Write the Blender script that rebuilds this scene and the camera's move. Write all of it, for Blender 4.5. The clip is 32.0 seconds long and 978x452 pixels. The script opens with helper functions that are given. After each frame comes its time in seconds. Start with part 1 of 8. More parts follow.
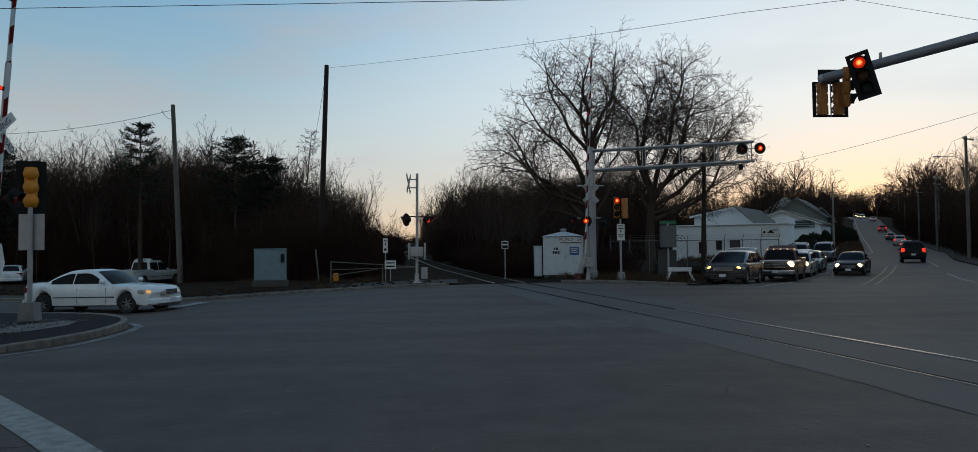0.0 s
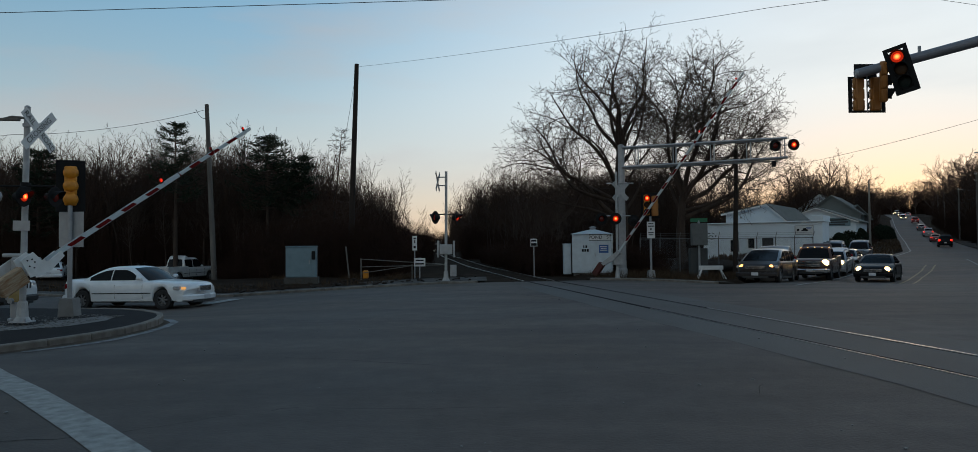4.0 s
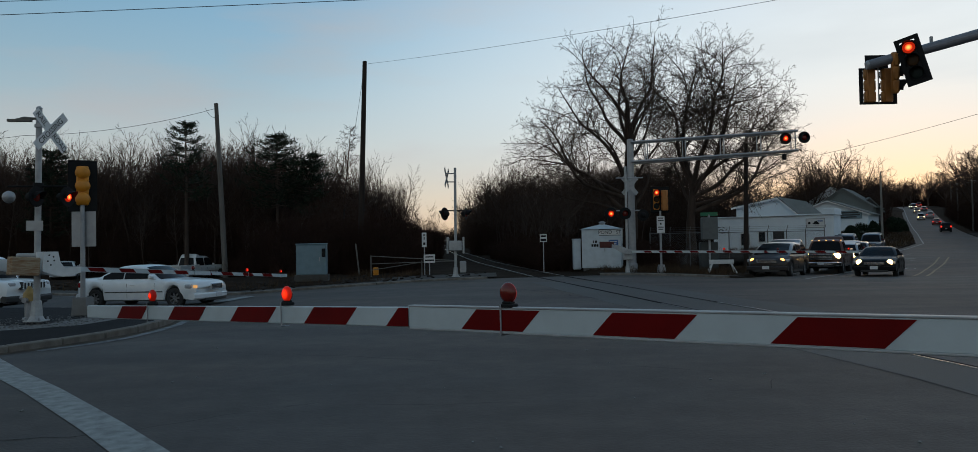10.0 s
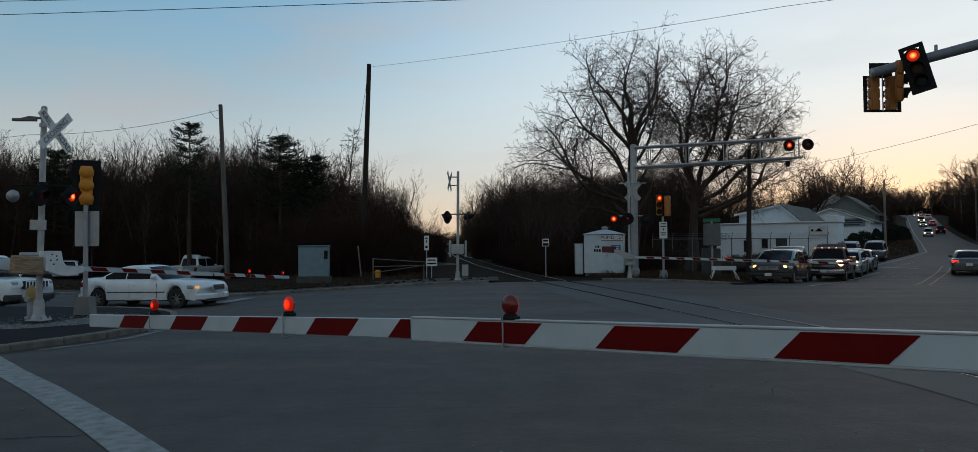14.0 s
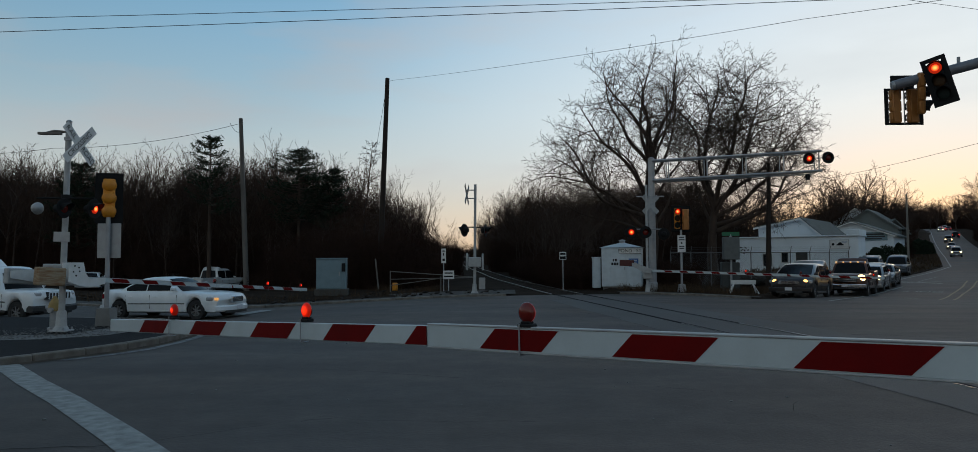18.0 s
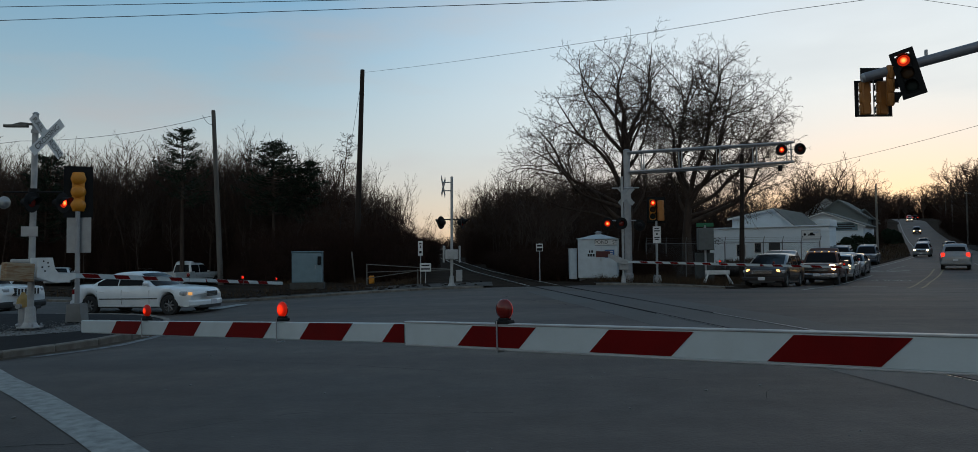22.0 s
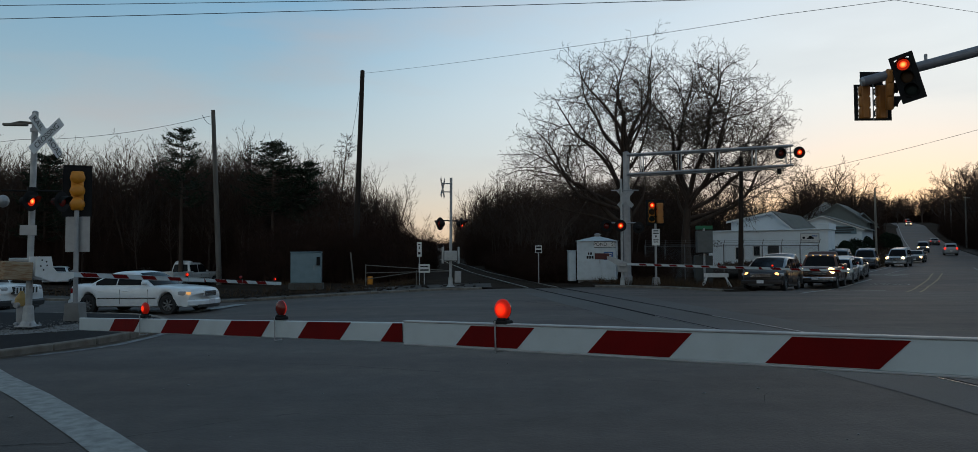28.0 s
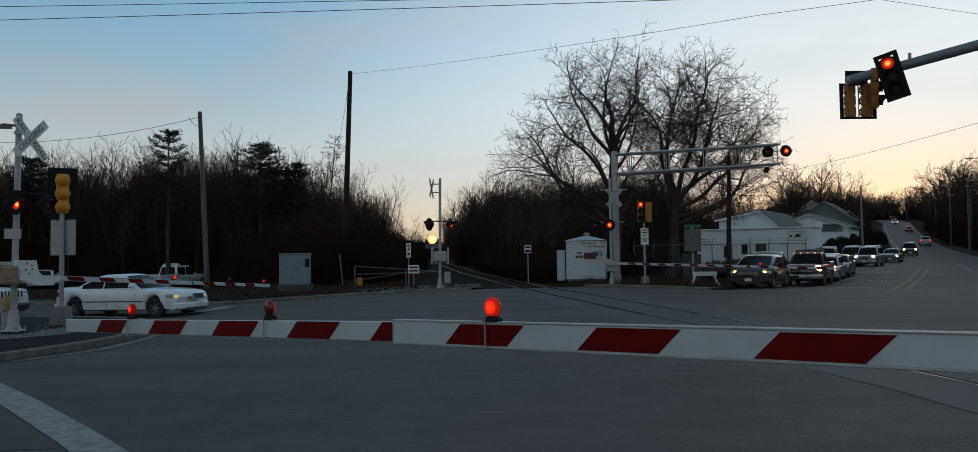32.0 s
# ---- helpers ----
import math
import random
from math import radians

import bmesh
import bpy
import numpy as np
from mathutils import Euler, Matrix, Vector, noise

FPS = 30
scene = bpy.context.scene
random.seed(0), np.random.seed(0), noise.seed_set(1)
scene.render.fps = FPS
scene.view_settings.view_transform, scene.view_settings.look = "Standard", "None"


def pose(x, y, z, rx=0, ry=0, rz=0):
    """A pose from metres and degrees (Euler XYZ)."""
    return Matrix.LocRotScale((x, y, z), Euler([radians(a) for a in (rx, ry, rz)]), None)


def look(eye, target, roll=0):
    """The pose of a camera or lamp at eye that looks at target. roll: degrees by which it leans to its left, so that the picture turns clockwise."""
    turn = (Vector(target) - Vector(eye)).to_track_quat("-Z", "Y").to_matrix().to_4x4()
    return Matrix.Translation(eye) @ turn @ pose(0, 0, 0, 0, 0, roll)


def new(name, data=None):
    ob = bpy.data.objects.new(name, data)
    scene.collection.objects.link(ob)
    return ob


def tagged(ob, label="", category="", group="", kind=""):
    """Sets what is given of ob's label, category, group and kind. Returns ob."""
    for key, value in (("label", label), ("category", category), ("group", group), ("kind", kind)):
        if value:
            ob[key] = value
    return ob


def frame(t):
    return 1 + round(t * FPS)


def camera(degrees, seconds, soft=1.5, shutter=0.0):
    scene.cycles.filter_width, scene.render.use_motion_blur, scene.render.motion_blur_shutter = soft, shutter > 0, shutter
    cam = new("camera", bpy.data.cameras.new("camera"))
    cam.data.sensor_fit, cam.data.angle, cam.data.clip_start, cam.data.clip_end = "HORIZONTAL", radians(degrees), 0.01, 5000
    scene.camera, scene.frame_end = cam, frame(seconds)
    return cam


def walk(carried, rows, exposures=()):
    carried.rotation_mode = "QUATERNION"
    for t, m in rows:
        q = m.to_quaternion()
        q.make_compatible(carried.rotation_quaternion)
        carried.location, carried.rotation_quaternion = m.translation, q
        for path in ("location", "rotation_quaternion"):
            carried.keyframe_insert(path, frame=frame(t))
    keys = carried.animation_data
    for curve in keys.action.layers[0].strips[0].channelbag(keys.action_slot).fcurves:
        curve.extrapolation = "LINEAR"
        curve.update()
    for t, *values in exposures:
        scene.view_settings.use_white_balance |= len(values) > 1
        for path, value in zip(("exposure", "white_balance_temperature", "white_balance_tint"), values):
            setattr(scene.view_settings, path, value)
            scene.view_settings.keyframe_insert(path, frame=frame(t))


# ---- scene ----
LENS = 69.0
EYE = (0.0, 0.0, 1.7)
cam = camera(LENS, 32.0, 0.65)


def aim(yaw, pitch, roll):
    """The camera's pose: the steady hold, then a small turn of the hand."""
    return (Matrix.Translation(EYE) @ pose(0, 0, 0, 1.5) @ pose(0, 0, 0, 0, 1.2) @ pose(0, 0, 0, 0, 0, yaw)
            @ pose(0, 0, 0, pitch) @ pose(0, 0, 0, 0, roll) @ pose(0, 0, 0, 90))


HOLD = [
    (0, -3.20, 0.34, -0.60), (0.5, -2.92, 0.10, -0.53), (1, -3.13, 0.16, -0.68), (1.5, -2.73, 0.21, -0.56), (2, -2.54, 0.26, -0.56), (2.5, -2.28, 0.06,
    -0.42), (3, -2.08, 0.04, -0.58), (3.5, -1.34, 0.03, -0.66), (5.5, -0.25, 0.64, -0.31), (6, 0.18, 0.61, 0.38), (6.5, 1.03, 0.26, 0.43), (7, 0.85, 0.04,
    0.45), (7.5, 0.66, 0.23, 0.28), (8, 0.47, -0.39, 0.38), (8.5, -0.01, -0.10, 0.05), (9, -0.00, -0.00, -0.00), (9.5, -0.11, -0.20, -0.13), (10, -0.13,
    -0.20, -0.12), (10.5, 0.29, -0.04, -0.34), (11, 0.14, -0.32, -0.38), (11.5, -0.17, -0.33, -0.67), (12, -0.19, 0.03, -0.86), (12.5, -0.49, 0.02,
    -1.26), (13, -0.12, 0.15, -1.00), (13.5, -0.04, 0.21, -0.76), (14, 0.07, 0.11, -0.72), (14.5, -0.02, 0.19, -0.70), (16.5, 0.53, 0.66, -1.43), (17,
    0.66, 0.80, -1.19), (17.5, 1.33, 0.69, -0.99), (18, 1.46, 1.14, -0.87), (18.5, 1.24, 1.27, -1.05), (19, 1.00, 1.07, -0.97), (19.5, 0.83, 0.95, -0.90),
    (20, 0.68, 0.69, -0.95), (20.5, 0.73, 0.65, -0.97), (21, 0.80, 0.92, -1.09), (21.5, 0.36, 0.83, -1.16), (22, -0.42, 0.53, -0.53), (22.5, 0.55, -0.14,
    -0.46), (23, 1.12, -0.40, -0.34), (23.5, 0.89, -0.29, -0.17), (24, 0.14, 0.15, -0.19), (24.5, 0.32, -0.03, -0.27), (26.5, 0.43, 0.66, -0.41), (27,
    0.24, 0.62, -0.60), (27.5, -0.16, 0.60, -0.77), (28, -0.49, 0.65, -0.87), (28.5, -0.72, 0.66, -0.80), (29, -0.84, 0.72, -0.79), (29.5, -0.83, 0.90,
    -0.67), (30, -1.11, 1.03, -0.61), (30.5, -1.36, 0.83, -0.54), (31, -1.22, 0.54, -0.81), (31.5, -1.16, 0.50, -0.59), (32, -1.36, 0.68, -0.46)]
walk(cam, [(t, aim(a, b, c)) for t, a, b, c in HOLD], [(0, 0.5), (3.5, 0.52), (5.5, 0.6), (7, 0.6), (8, 0.52), (9, 0.5), (32, 0.5)])

# ---- sky and light ----
SUN_AZ, SUN_EL = 31.0, 3.2      # degrees to the right of the view, and above the horizon
world = bpy.data.worlds.new("dusk")
scene.world = world
world.use_nodes = True
wn, wl = world.node_tree.nodes, world.node_tree.links
sky = wn.new("ShaderNodeTexSky")
sky.sky_type, sky.sun_disc = "NISHITA", False
sky.sun_elevation, sky.sun_rotation = radians(SUN_EL), radians(SUN_AZ)
sky.altitude, sky.air_density, sky.dust_density, sky.ozone_density = 50, 1.0, 0.45, 2.6
bg = wn["Background"]
bg.inputs["Strength"].default_value = 0.315
soften = wn.new("ShaderNodeGamma")
soften.inputs["Gamma"].default_value = 0.58
wl.new(sky.outputs["Color"], soften.inputs["Color"])
# the pale rosy band opposite the sunset, and thin high haze
way = wn.new("ShaderNodeTexCoord")
dot, span = wn.new("ShaderNodeVectorMath"), wn.new("ShaderNodeMapRange")
dot.operation = "DOT_PRODUCT"
dot.inputs[1].default_value = (-math.sin(radians(SUN_AZ)), -math.cos(radians(SUN_AZ)), 0.25)
wl.new(way.outputs["Generated"], dot.inputs[0])
wl.new(dot.outputs["Value"], span.inputs["Value"])
span.inputs["From Min"].default_value, span.inputs["From Max"].default_value = -0.35, 0.75
rosy = wn.new("ShaderNodeMix")
rosy.data_type, rosy.blend_type = "RGBA", "MULTIPLY"
rosy.inputs[7].default_value = (1.30, 1.03, 0.86, 1)
wl.new(span.outputs["Result"], rosy.inputs[0])
wl.new(soften.outputs["Color"], rosy.inputs[6])
squash, haze, veil = wn.new("ShaderNodeMapping"), wn.new("ShaderNodeTexNoise"), wn.new("ShaderNodeMapRange")
squash.inputs["Scale"].default_value, squash.inputs["Location"].default_value = (1.0, 1.0, 4.0), (0.3, 0.1, 0.2)
haze.inputs["Scale"].default_value, haze.inputs["Detail"].default_value = 3.0, 6
veil.inputs["From Min"].default_value, veil.inputs["From Max"].default_value = 0.47, 0.68
veil.inputs["To Max"].default_value = 0.80
wl.new(way.outputs["Generated"], squash.inputs["Vector"])
wl.new(squash.outputs["Vector"], haze.inputs["Vector"])
wl.new(haze.outputs["Fac"], veil.inputs["Value"])
thin = wn.new("ShaderNodeMix")
thin.data_type, thin.blend_type = "RGBA", "SCREEN"
thin.inputs[7].default_value = (0.62, 0.60, 0.56, 1)
wl.new(veil.outputs["Result"], thin.inputs[0])
wl.new(rosy.outputs[2], thin.inputs[6])
# pale mist low over the horizon
high, low, mist = wn.new("ShaderNodeSeparateXYZ"), wn.new("ShaderNodeMapRange"), wn.new("ShaderNodeMix")
wl.new(way.outputs["Generated"], high.inputs["Vector"])
wl.new(high.outputs["Z"], low.inputs["Value"])
low.interpolation_type = "SMOOTHSTEP"
low.inputs["From Min"].default_value, low.inputs["From Max"].default_value = 0.02, 0.40
low.inputs["To Min"].default_value, low.inputs["To Max"].default_value = 0.80, 0.0
mist.data_type, mist.blend_type = "RGBA", "SCREEN"
mist.inputs[7].default_value = (0.835, 0.865, 0.88, 1)
wl.new(low.outputs["Result"], mist.inputs[0])
rich = wn.new("ShaderNodeHueSaturation")
rich.inputs["Saturation"].default_value, rich.inputs["Hue"].default_value = 1.38, 0.499
wl.new(thin.outputs[2], rich.inputs["Color"])
wl.new(rich.outputs["Color"], mist.inputs[6])
blush, warm = wn.new("ShaderNodeMix"), wn.new("ShaderNodeMapRange")
blush.data_type, blush.blend_type = "RGBA", "MULTIPLY"
blush.inputs[7].default_value = (1.30, 1.15, 1.13, 1)
warm.interpolation_type = "SMOOTHSTEP"
warm.inputs["From Min"].default_value, warm.inputs["From Max"].default_value = 0.02, 0.26
warm.inputs["To Min"].default_value, warm.inputs["To Max"].default_value = 1.0, 0.0
wl.new(high.outputs["Z"], warm.inputs["Value"])
wl.new(warm.outputs["Result"], blush.inputs[0])
wl.new(mist.outputs[2], blush.inputs[6])
# paler, pinker sky round the sunset
ward, glowing = wn.new("ShaderNodeMapRange"), wn.new("ShaderNodeMix")
ward.inputs["From Min"].default_value, ward.inputs["From Max"].default_value = -0.56, -1.0
wl.new(dot.outputs["Value"], ward.inputs["Value"])
ward.interpolation_type, ward.inputs["To Max"].default_value = "SMOOTHSTEP", 0.62
aloft, clear = wn.new("ShaderNodeMapRange"), wn.new("ShaderNodeMath")
aloft.interpolation_type, clear.operation = "SMOOTHSTEP", "MULTIPLY"
aloft.inputs["From Min"].default_value, aloft.inputs["From Max"].default_value = 0.04, 0.22
wl.new(high.outputs["Z"], aloft.inputs["Value"])
wl.new(aloft.outputs["Result"], clear.inputs[0])
wl.new(ward.outputs["Result"], clear.inputs[1])
glowing.data_type, glowing.blend_type = "RGBA", "MIX"
glowing.inputs[7].default_value = (1.95, 2.15, 2.21, 1)
wl.new(clear.outputs[0], glowing.inputs[0])
wl.new(blush.outputs[2], glowing.inputs[6])
wl.new(glowing.outputs[2], bg.inputs["Color"])
sun = new("low_sun", bpy.data.lights.new("low_sun", "SUN"))
sun.data.energy, sun.data.angle, sun.data.color = 0.12, radians(12), (1.0, 0.72, 0.45)
sun.matrix_world = look((0, 0, 30), (-math.sin(radians(SUN_AZ)), -math.cos(radians(SUN_AZ)), 30 - math.tan(radians(4))))

# ---- materials ----


def mat(name, c1, c2=None, rough=0.7, metal=0.0, scale=6.0, fine=60.0, bump=0.15, amount=0.5, island=0.0, spec=0.5, stretch=None):
    """A surface with a broad stain, a fine grain and a fine relief, in metres of the object's own space."""
    m = bpy.data.materials.new(name)
    m.use_nodes = True
    n, l = m.node_tree.nodes, m.node_tree.links
    b = n["Principled BSDF"]
    c2 = c2 or tuple(c * 0.7 for c in c1)
    co = n.new("ShaderNodeTexCoord")
    src = co.outputs["Object"]
    if stretch:
        mp = n.new("ShaderNodeMapping")
        mp.inputs["Scale"].default_value = stretch
        l.new(src, mp.inputs["Vector"])
        src = mp.outputs["Vector"]
    big, small = n.new("ShaderNodeTexNoise"), n.new("ShaderNodeTexNoise")
    for tex, s, d in ((big, scale, 4), (small, fine, 3)):
        tex.inputs["Scale"].default_value, tex.inputs["Detail"].default_value = s, d
        l.new(src, tex.inputs["Vector"])
    ramp = n.new("ShaderNodeMapRange")
    ramp.inputs["From Min"].default_value, ramp.inputs["From Max"].default_value = 0.35, 0.68
    l.new(big.outputs["Fac"], ramp.inputs["Value"])
    add = n.new("ShaderNodeMath")
    add.operation = "MULTIPLY_ADD"
    l.new(small.outputs["Fac"], add.inputs[0])
    add.inputs[1].default_value = 0.5
    l.new(ramp.outputs["Result"], add.inputs[2])
    fac = n.new("ShaderNodeMath")
    fac.operation, fac.use_clamp = "MULTIPLY", True
    l.new(add.outputs[0], fac.inputs[0])
    fac.inputs[1].default_value = amount
    mix = n.new("ShaderNodeMix")
    mix.data_type = "RGBA"
    mix.inputs[6].default_value, mix.inputs[7].default_value = (*c1, 1), (*c2, 1)
    l.new(fac.outputs[0], mix.inputs[0])
    out = mix.outputs[2]
    if island:
        geo, oi = n.new("ShaderNodeNewGeometry"), n.new("ShaderNodeObjectInfo")
        sm = n.new("ShaderNodeMath")
        l.new(geo.outputs["Random Per Island"], sm.inputs[0])
        l.new(oi.outputs["Random"], sm.inputs[1])
        mr = n.new("ShaderNodeMapRange")
        mr.inputs["From Max"].default_value = 2.0
        mr.inputs["To Min"].default_value, mr.inputs["To Max"].default_value = 1 - island, 1 + island
        l.new(sm.outputs[0], mr.inputs["Value"])
        hv = n.new("ShaderNodeHueSaturation")
        l.new(mr.outputs["Result"], hv.inputs["Value"])
        l.new(out, hv.inputs["Color"])
        out = hv.outputs["Color"]
    l.new(out, b.inputs["Base Color"])
    b.inputs["Roughness"].default_value, b.inputs["Metallic"].default_value = rough, metal
    b.inputs["Specular IOR Level"].default_value = spec
    if bump:
        bp = n.new("ShaderNodeBump")
        bp.inputs["Strength"].default_value, bp.inputs["Distance"].default_value = bump, 0.01
        l.new(small.outputs["Fac"], bp.inputs["Height"])
        l.new(bp.outputs["Normal"], b.inputs["Normal"])
    return m


def glow(name, c, strength, base=(0.3, 0.02, 0.01), core=0.0, reach=0.1):
    """A lit lens; core: how much brighter its middle is, reach: the size of that middle in metres."""
    m = bpy.data.materials.new(name)
    m.use_nodes = True
    b = m.node_tree.nodes["Principled BSDF"]
    b.inputs["Base Color"].default_value = (*base, 1)
    b.inputs["Emission Color"].default_value = (*c, 1)
    b.inputs["Emission Strength"].default_value = strength
    b.inputs["Roughness"].default_value = 0.45
    b.inputs["Specular IOR Level"].default_value = 0.2
    if core:
        n, l = m.node_tree.nodes, m.node_tree.links
        co, ln, mr = n.new("ShaderNodeTexCoord"), n.new("ShaderNodeVectorMath"), n.new("ShaderNodeMapRange")
        ln.operation = "LENGTH"
        flat = n.new("ShaderNodeVectorMath")
        flat.operation = "MULTIPLY"
        flat.inputs[1].default_value = (1, 0, 1)
        l.new(co.outputs["Object"], flat.inputs[0])
        l.new(flat.outputs[0], ln.inputs[0])
        l.new(ln.outputs["Value"], mr.inputs["Value"])
        mr.interpolation_type = "SMOOTHSTEP"
        mr.inputs["From Min"].default_value, mr.inputs["From Max"].default_value = 0.0, reach
        mr.inputs["To Min"].default_value, mr.inputs["To Max"].default_value = strength + core, strength
        l.new(mr.outputs["Result"], b.inputs["Emission Strength"])
    return m


def asphalt_mat():
    """Old asphalt: broad blue-grey and brown bands, patches, wheel-worn streaks and a coarse grain."""
    m = mat("asphalt", (0.058, 0.052, 0.050), (0.058, 0.041, 0.031), 0.78, 0, 0.20, 42, 0.7, 0.85, 0, 0.50, (0.7, 0.6, 1))
    n, l = m.node_tree.nodes, m.node_tree.links
    b = n["Principled BSDF"]
    old = b.inputs["Base Color"].links[0].from_socket
    co = n.new("ShaderNodeTexCoord")
    val = None
    for scale, turn, stretch, lo, hi in ((0.5, 0.5, (0.22, 1.2, 1), 0.66, 1.34), (1.7, 0.0, (1, 1, 1), 0.80, 1.20), (7.0, 0.0, (1, 1, 1), 0.90, 1.10), (95.0, 0.0, (1, 1, 1), 0.78, 1.22)):
        mp, tx, mr = n.new("ShaderNodeMapping"), n.new("ShaderNodeTexNoise"), n.new("ShaderNodeMapRange")
        mp.inputs["Rotation"].default_value, mp.inputs["Scale"].default_value = (0, 0, turn), stretch
        tx.inputs["Scale"].default_value, tx.inputs["Detail"].default_value = scale, 4
        mr.inputs["From Min"].default_value, mr.inputs["From Max"].default_value = 0.32, 0.68
        mr.inputs["To Min"].default_value, mr.inputs["To Max"].default_value = lo, hi
        l.new(co.outputs["Object"], mp.inputs["Vector"])
        l.new(mp.outputs["Vector"], tx.inputs["Vector"])
        l.new(tx.outputs["Fac"], mr.inputs["Value"])
        if val is None:
            val = mr.outputs["Result"]
        else:
            mu = n.new("ShaderNodeMath")
            mu.operation = "MULTIPLY"
            l.new(val, mu.inputs[0])
            l.new(mr.outputs["Result"], mu.inputs[1])
            val = mu.outputs[0]
    hv = n.new("ShaderNodeHueSaturation")
    l.new(old, hv.inputs["Color"])
    l.new(val, hv.inputs["Value"])
    l.new(hv.outputs["Color"], b.inputs["Base Color"])
    return m


ASPHALT = asphalt_mat()
PATCH = mat("crossing_asphalt", (0.076, 0.075, 0.073), (0.057, 0.051, 0.047), 0.75, 0, 0.5, 45, 0.6, 0.8, 0, 0.42, (1, 0.5, 1))
NEW_ASPHALT = mat("new_asphalt", (0.022, 0.022, 0.024), (0.013, 0.013, 0.014), 0.9, 0, 1.5, 70, 0.6, 0.5, 0, 0.1)
SEALANT = mat("crack_sealant", (0.014, 0.014, 0.016), (0.026, 0.026, 0.027), 0.95, 0, 4, 30, 0.2, 0.5, 0, 0.05)
PAINT = mat("road_paint", (0.31, 0.32, 0.305), (0.15, 0.152, 0.147), 0.75, 0, 7.0, 55, 0.3, 0.75)
OLD_PAINT = mat("worn_road_paint", (0.26, 0.265, 0.27), (0.08, 0.082, 0.085), 0.7, 0, 5.0, 38, 0.3, 0.95)
YELLOW_LINE = mat("yellow_road_paint", (0.24, 0.18, 0.07), (0.09, 0.078, 0.05), 0.7, 0, 4, 38, 0.3, 0.8)
SOIL = mat("leaf_litter", (0.040, 0.028, 0.020), (0.017, 0.012, 0.009), 0.95, 0, 0.8, 12, 0.8, 0.8, 0, 0.02)
DRY_GRASS = mat("dry_grass", (0.105, 0.066, 0.038), (0.042, 0.028, 0.018), 0.9, 0, 1.2, 20, 0.5, 0.7, 0.35, 0.1)
GRAVEL = mat("gravel_bed", (0.21, 0.205, 0.20), (0.09, 0.088, 0.085), 0.95, 0, 14, 60, 0.5, 0.8)
BALLAST = mat("track_ballast", (0.056, 0.047, 0.042), (0.026, 0.022, 0.020), 0.95, 0, 6, 18, 1.0, 0.8, 0, 0.04)
KERB = mat("granite_kerb", (0.22, 0.20, 0.175), (0.11, 0.092, 0.075), 0.8, 0, 5, 60, 0.4, 0.7, 0.2)
CONCRETE = mat("concrete", (0.22, 0.22, 0.215), (0.13, 0.125, 0.12), 0.85, 0, 3, 40, 0.3)
RAIL = mat("rail_steel", (0.10, 0.075, 0.06), (0.05, 0.035, 0.028), 0.6, 0.4, 8, 60, 0.3)
RAIL_TOP = mat("polished_rail_head", (0.33, 0.33, 0.34), (0.14, 0.13, 0.12), 0.34, 1.0, 8, 60, 0.05)
TIE = mat("creosoted_tie", (0.045, 0.036, 0.03), (0.02, 0.017, 0.015), 0.9, 0, 6, 40, 0.5, 0.6, 0.3)
GALV = mat("galvanised_steel", (0.37, 0.38, 0.395), (0.25, 0.255, 0.265), 0.5, 0.55, 5, 60, 0.1)
ALU = mat("weathered_aluminium_paint", (0.44, 0.45, 0.455), (0.27, 0.27, 0.27), 0.55, 0.2, 5, 40, 0.1, 0.6)
WHITE = mat("white_paint", (0.72, 0.72, 0.71), (0.52, 0.51, 0.49), 0.5, 0, 5, 50, 0.1, 0.5)
ARM_WHITE = mat("reflective_white", (0.49, 0.55, 0.575), (0.39, 0.435, 0.45), 0.4, 0, 7, 90, 0.05, 0.45)
ARM_RED = mat("reflective_red", (0.14, 0.0010, 0.0013), (0.095, 0.0009, 0.0012), 0.6, 0, 7, 90, 0.05, 0.5, 0, 0.12)
BLACK = mat("black_paint", (0.010, 0.010, 0.011), (0.016, 0.016, 0.016), 0.8, 0, 6, 60, 0.1, 0.5, 0, 0.2)
RUST = mat("rusty_orange_steel", (0.22, 0.085, 0.025), (0.36, 0.28, 0.19), 0.85, 0.1, 7, 60, 0.4, 1.0, 0, 0.3, (0.5, 1, 3.5))
SIGNAL_YELLOW = mat("signal_yellow", (0.66, 0.25, 0.010), (0.46, 0.16, 0.010), 0.5, 0, 6, 60, 0.05)
SIGNAL_AMBER = mat("weathered_signal_amber", (0.40, 0.16, 0.03), (0.27, 0.10, 0.02), 0.55, 0, 6, 60, 0.05)
SIGN_WHITE = mat("sign_white", (0.70, 0.70, 0.69), (0.55, 0.54, 0.52), 0.45, 0, 6, 60, 0.03, 0.4)
SIGN_BACK = mat("sign_back_aluminium", (0.40, 0.41, 0.42), (0.30, 0.30, 0.31), 0.5, 0.5, 6, 60, 0.05)
SIGN_GREEN = mat("sign_green", (0.012, 0.16, 0.07), (0.01, 0.10, 0.05), 0.5, 0, 6, 60, 0.03)
SIGN_BLUE = mat("sign_blue", (0.03, 0.12, 0.36), (0.03, 0.10, 0.25), 0.5, 0, 6, 60, 0.03)
SIGN_MAROON = mat("dark_maroon_paint", (0.10, 0.02, 0.015), (0.05, 0.015, 0.012), 0.7, 0, 6, 60, 0.1)
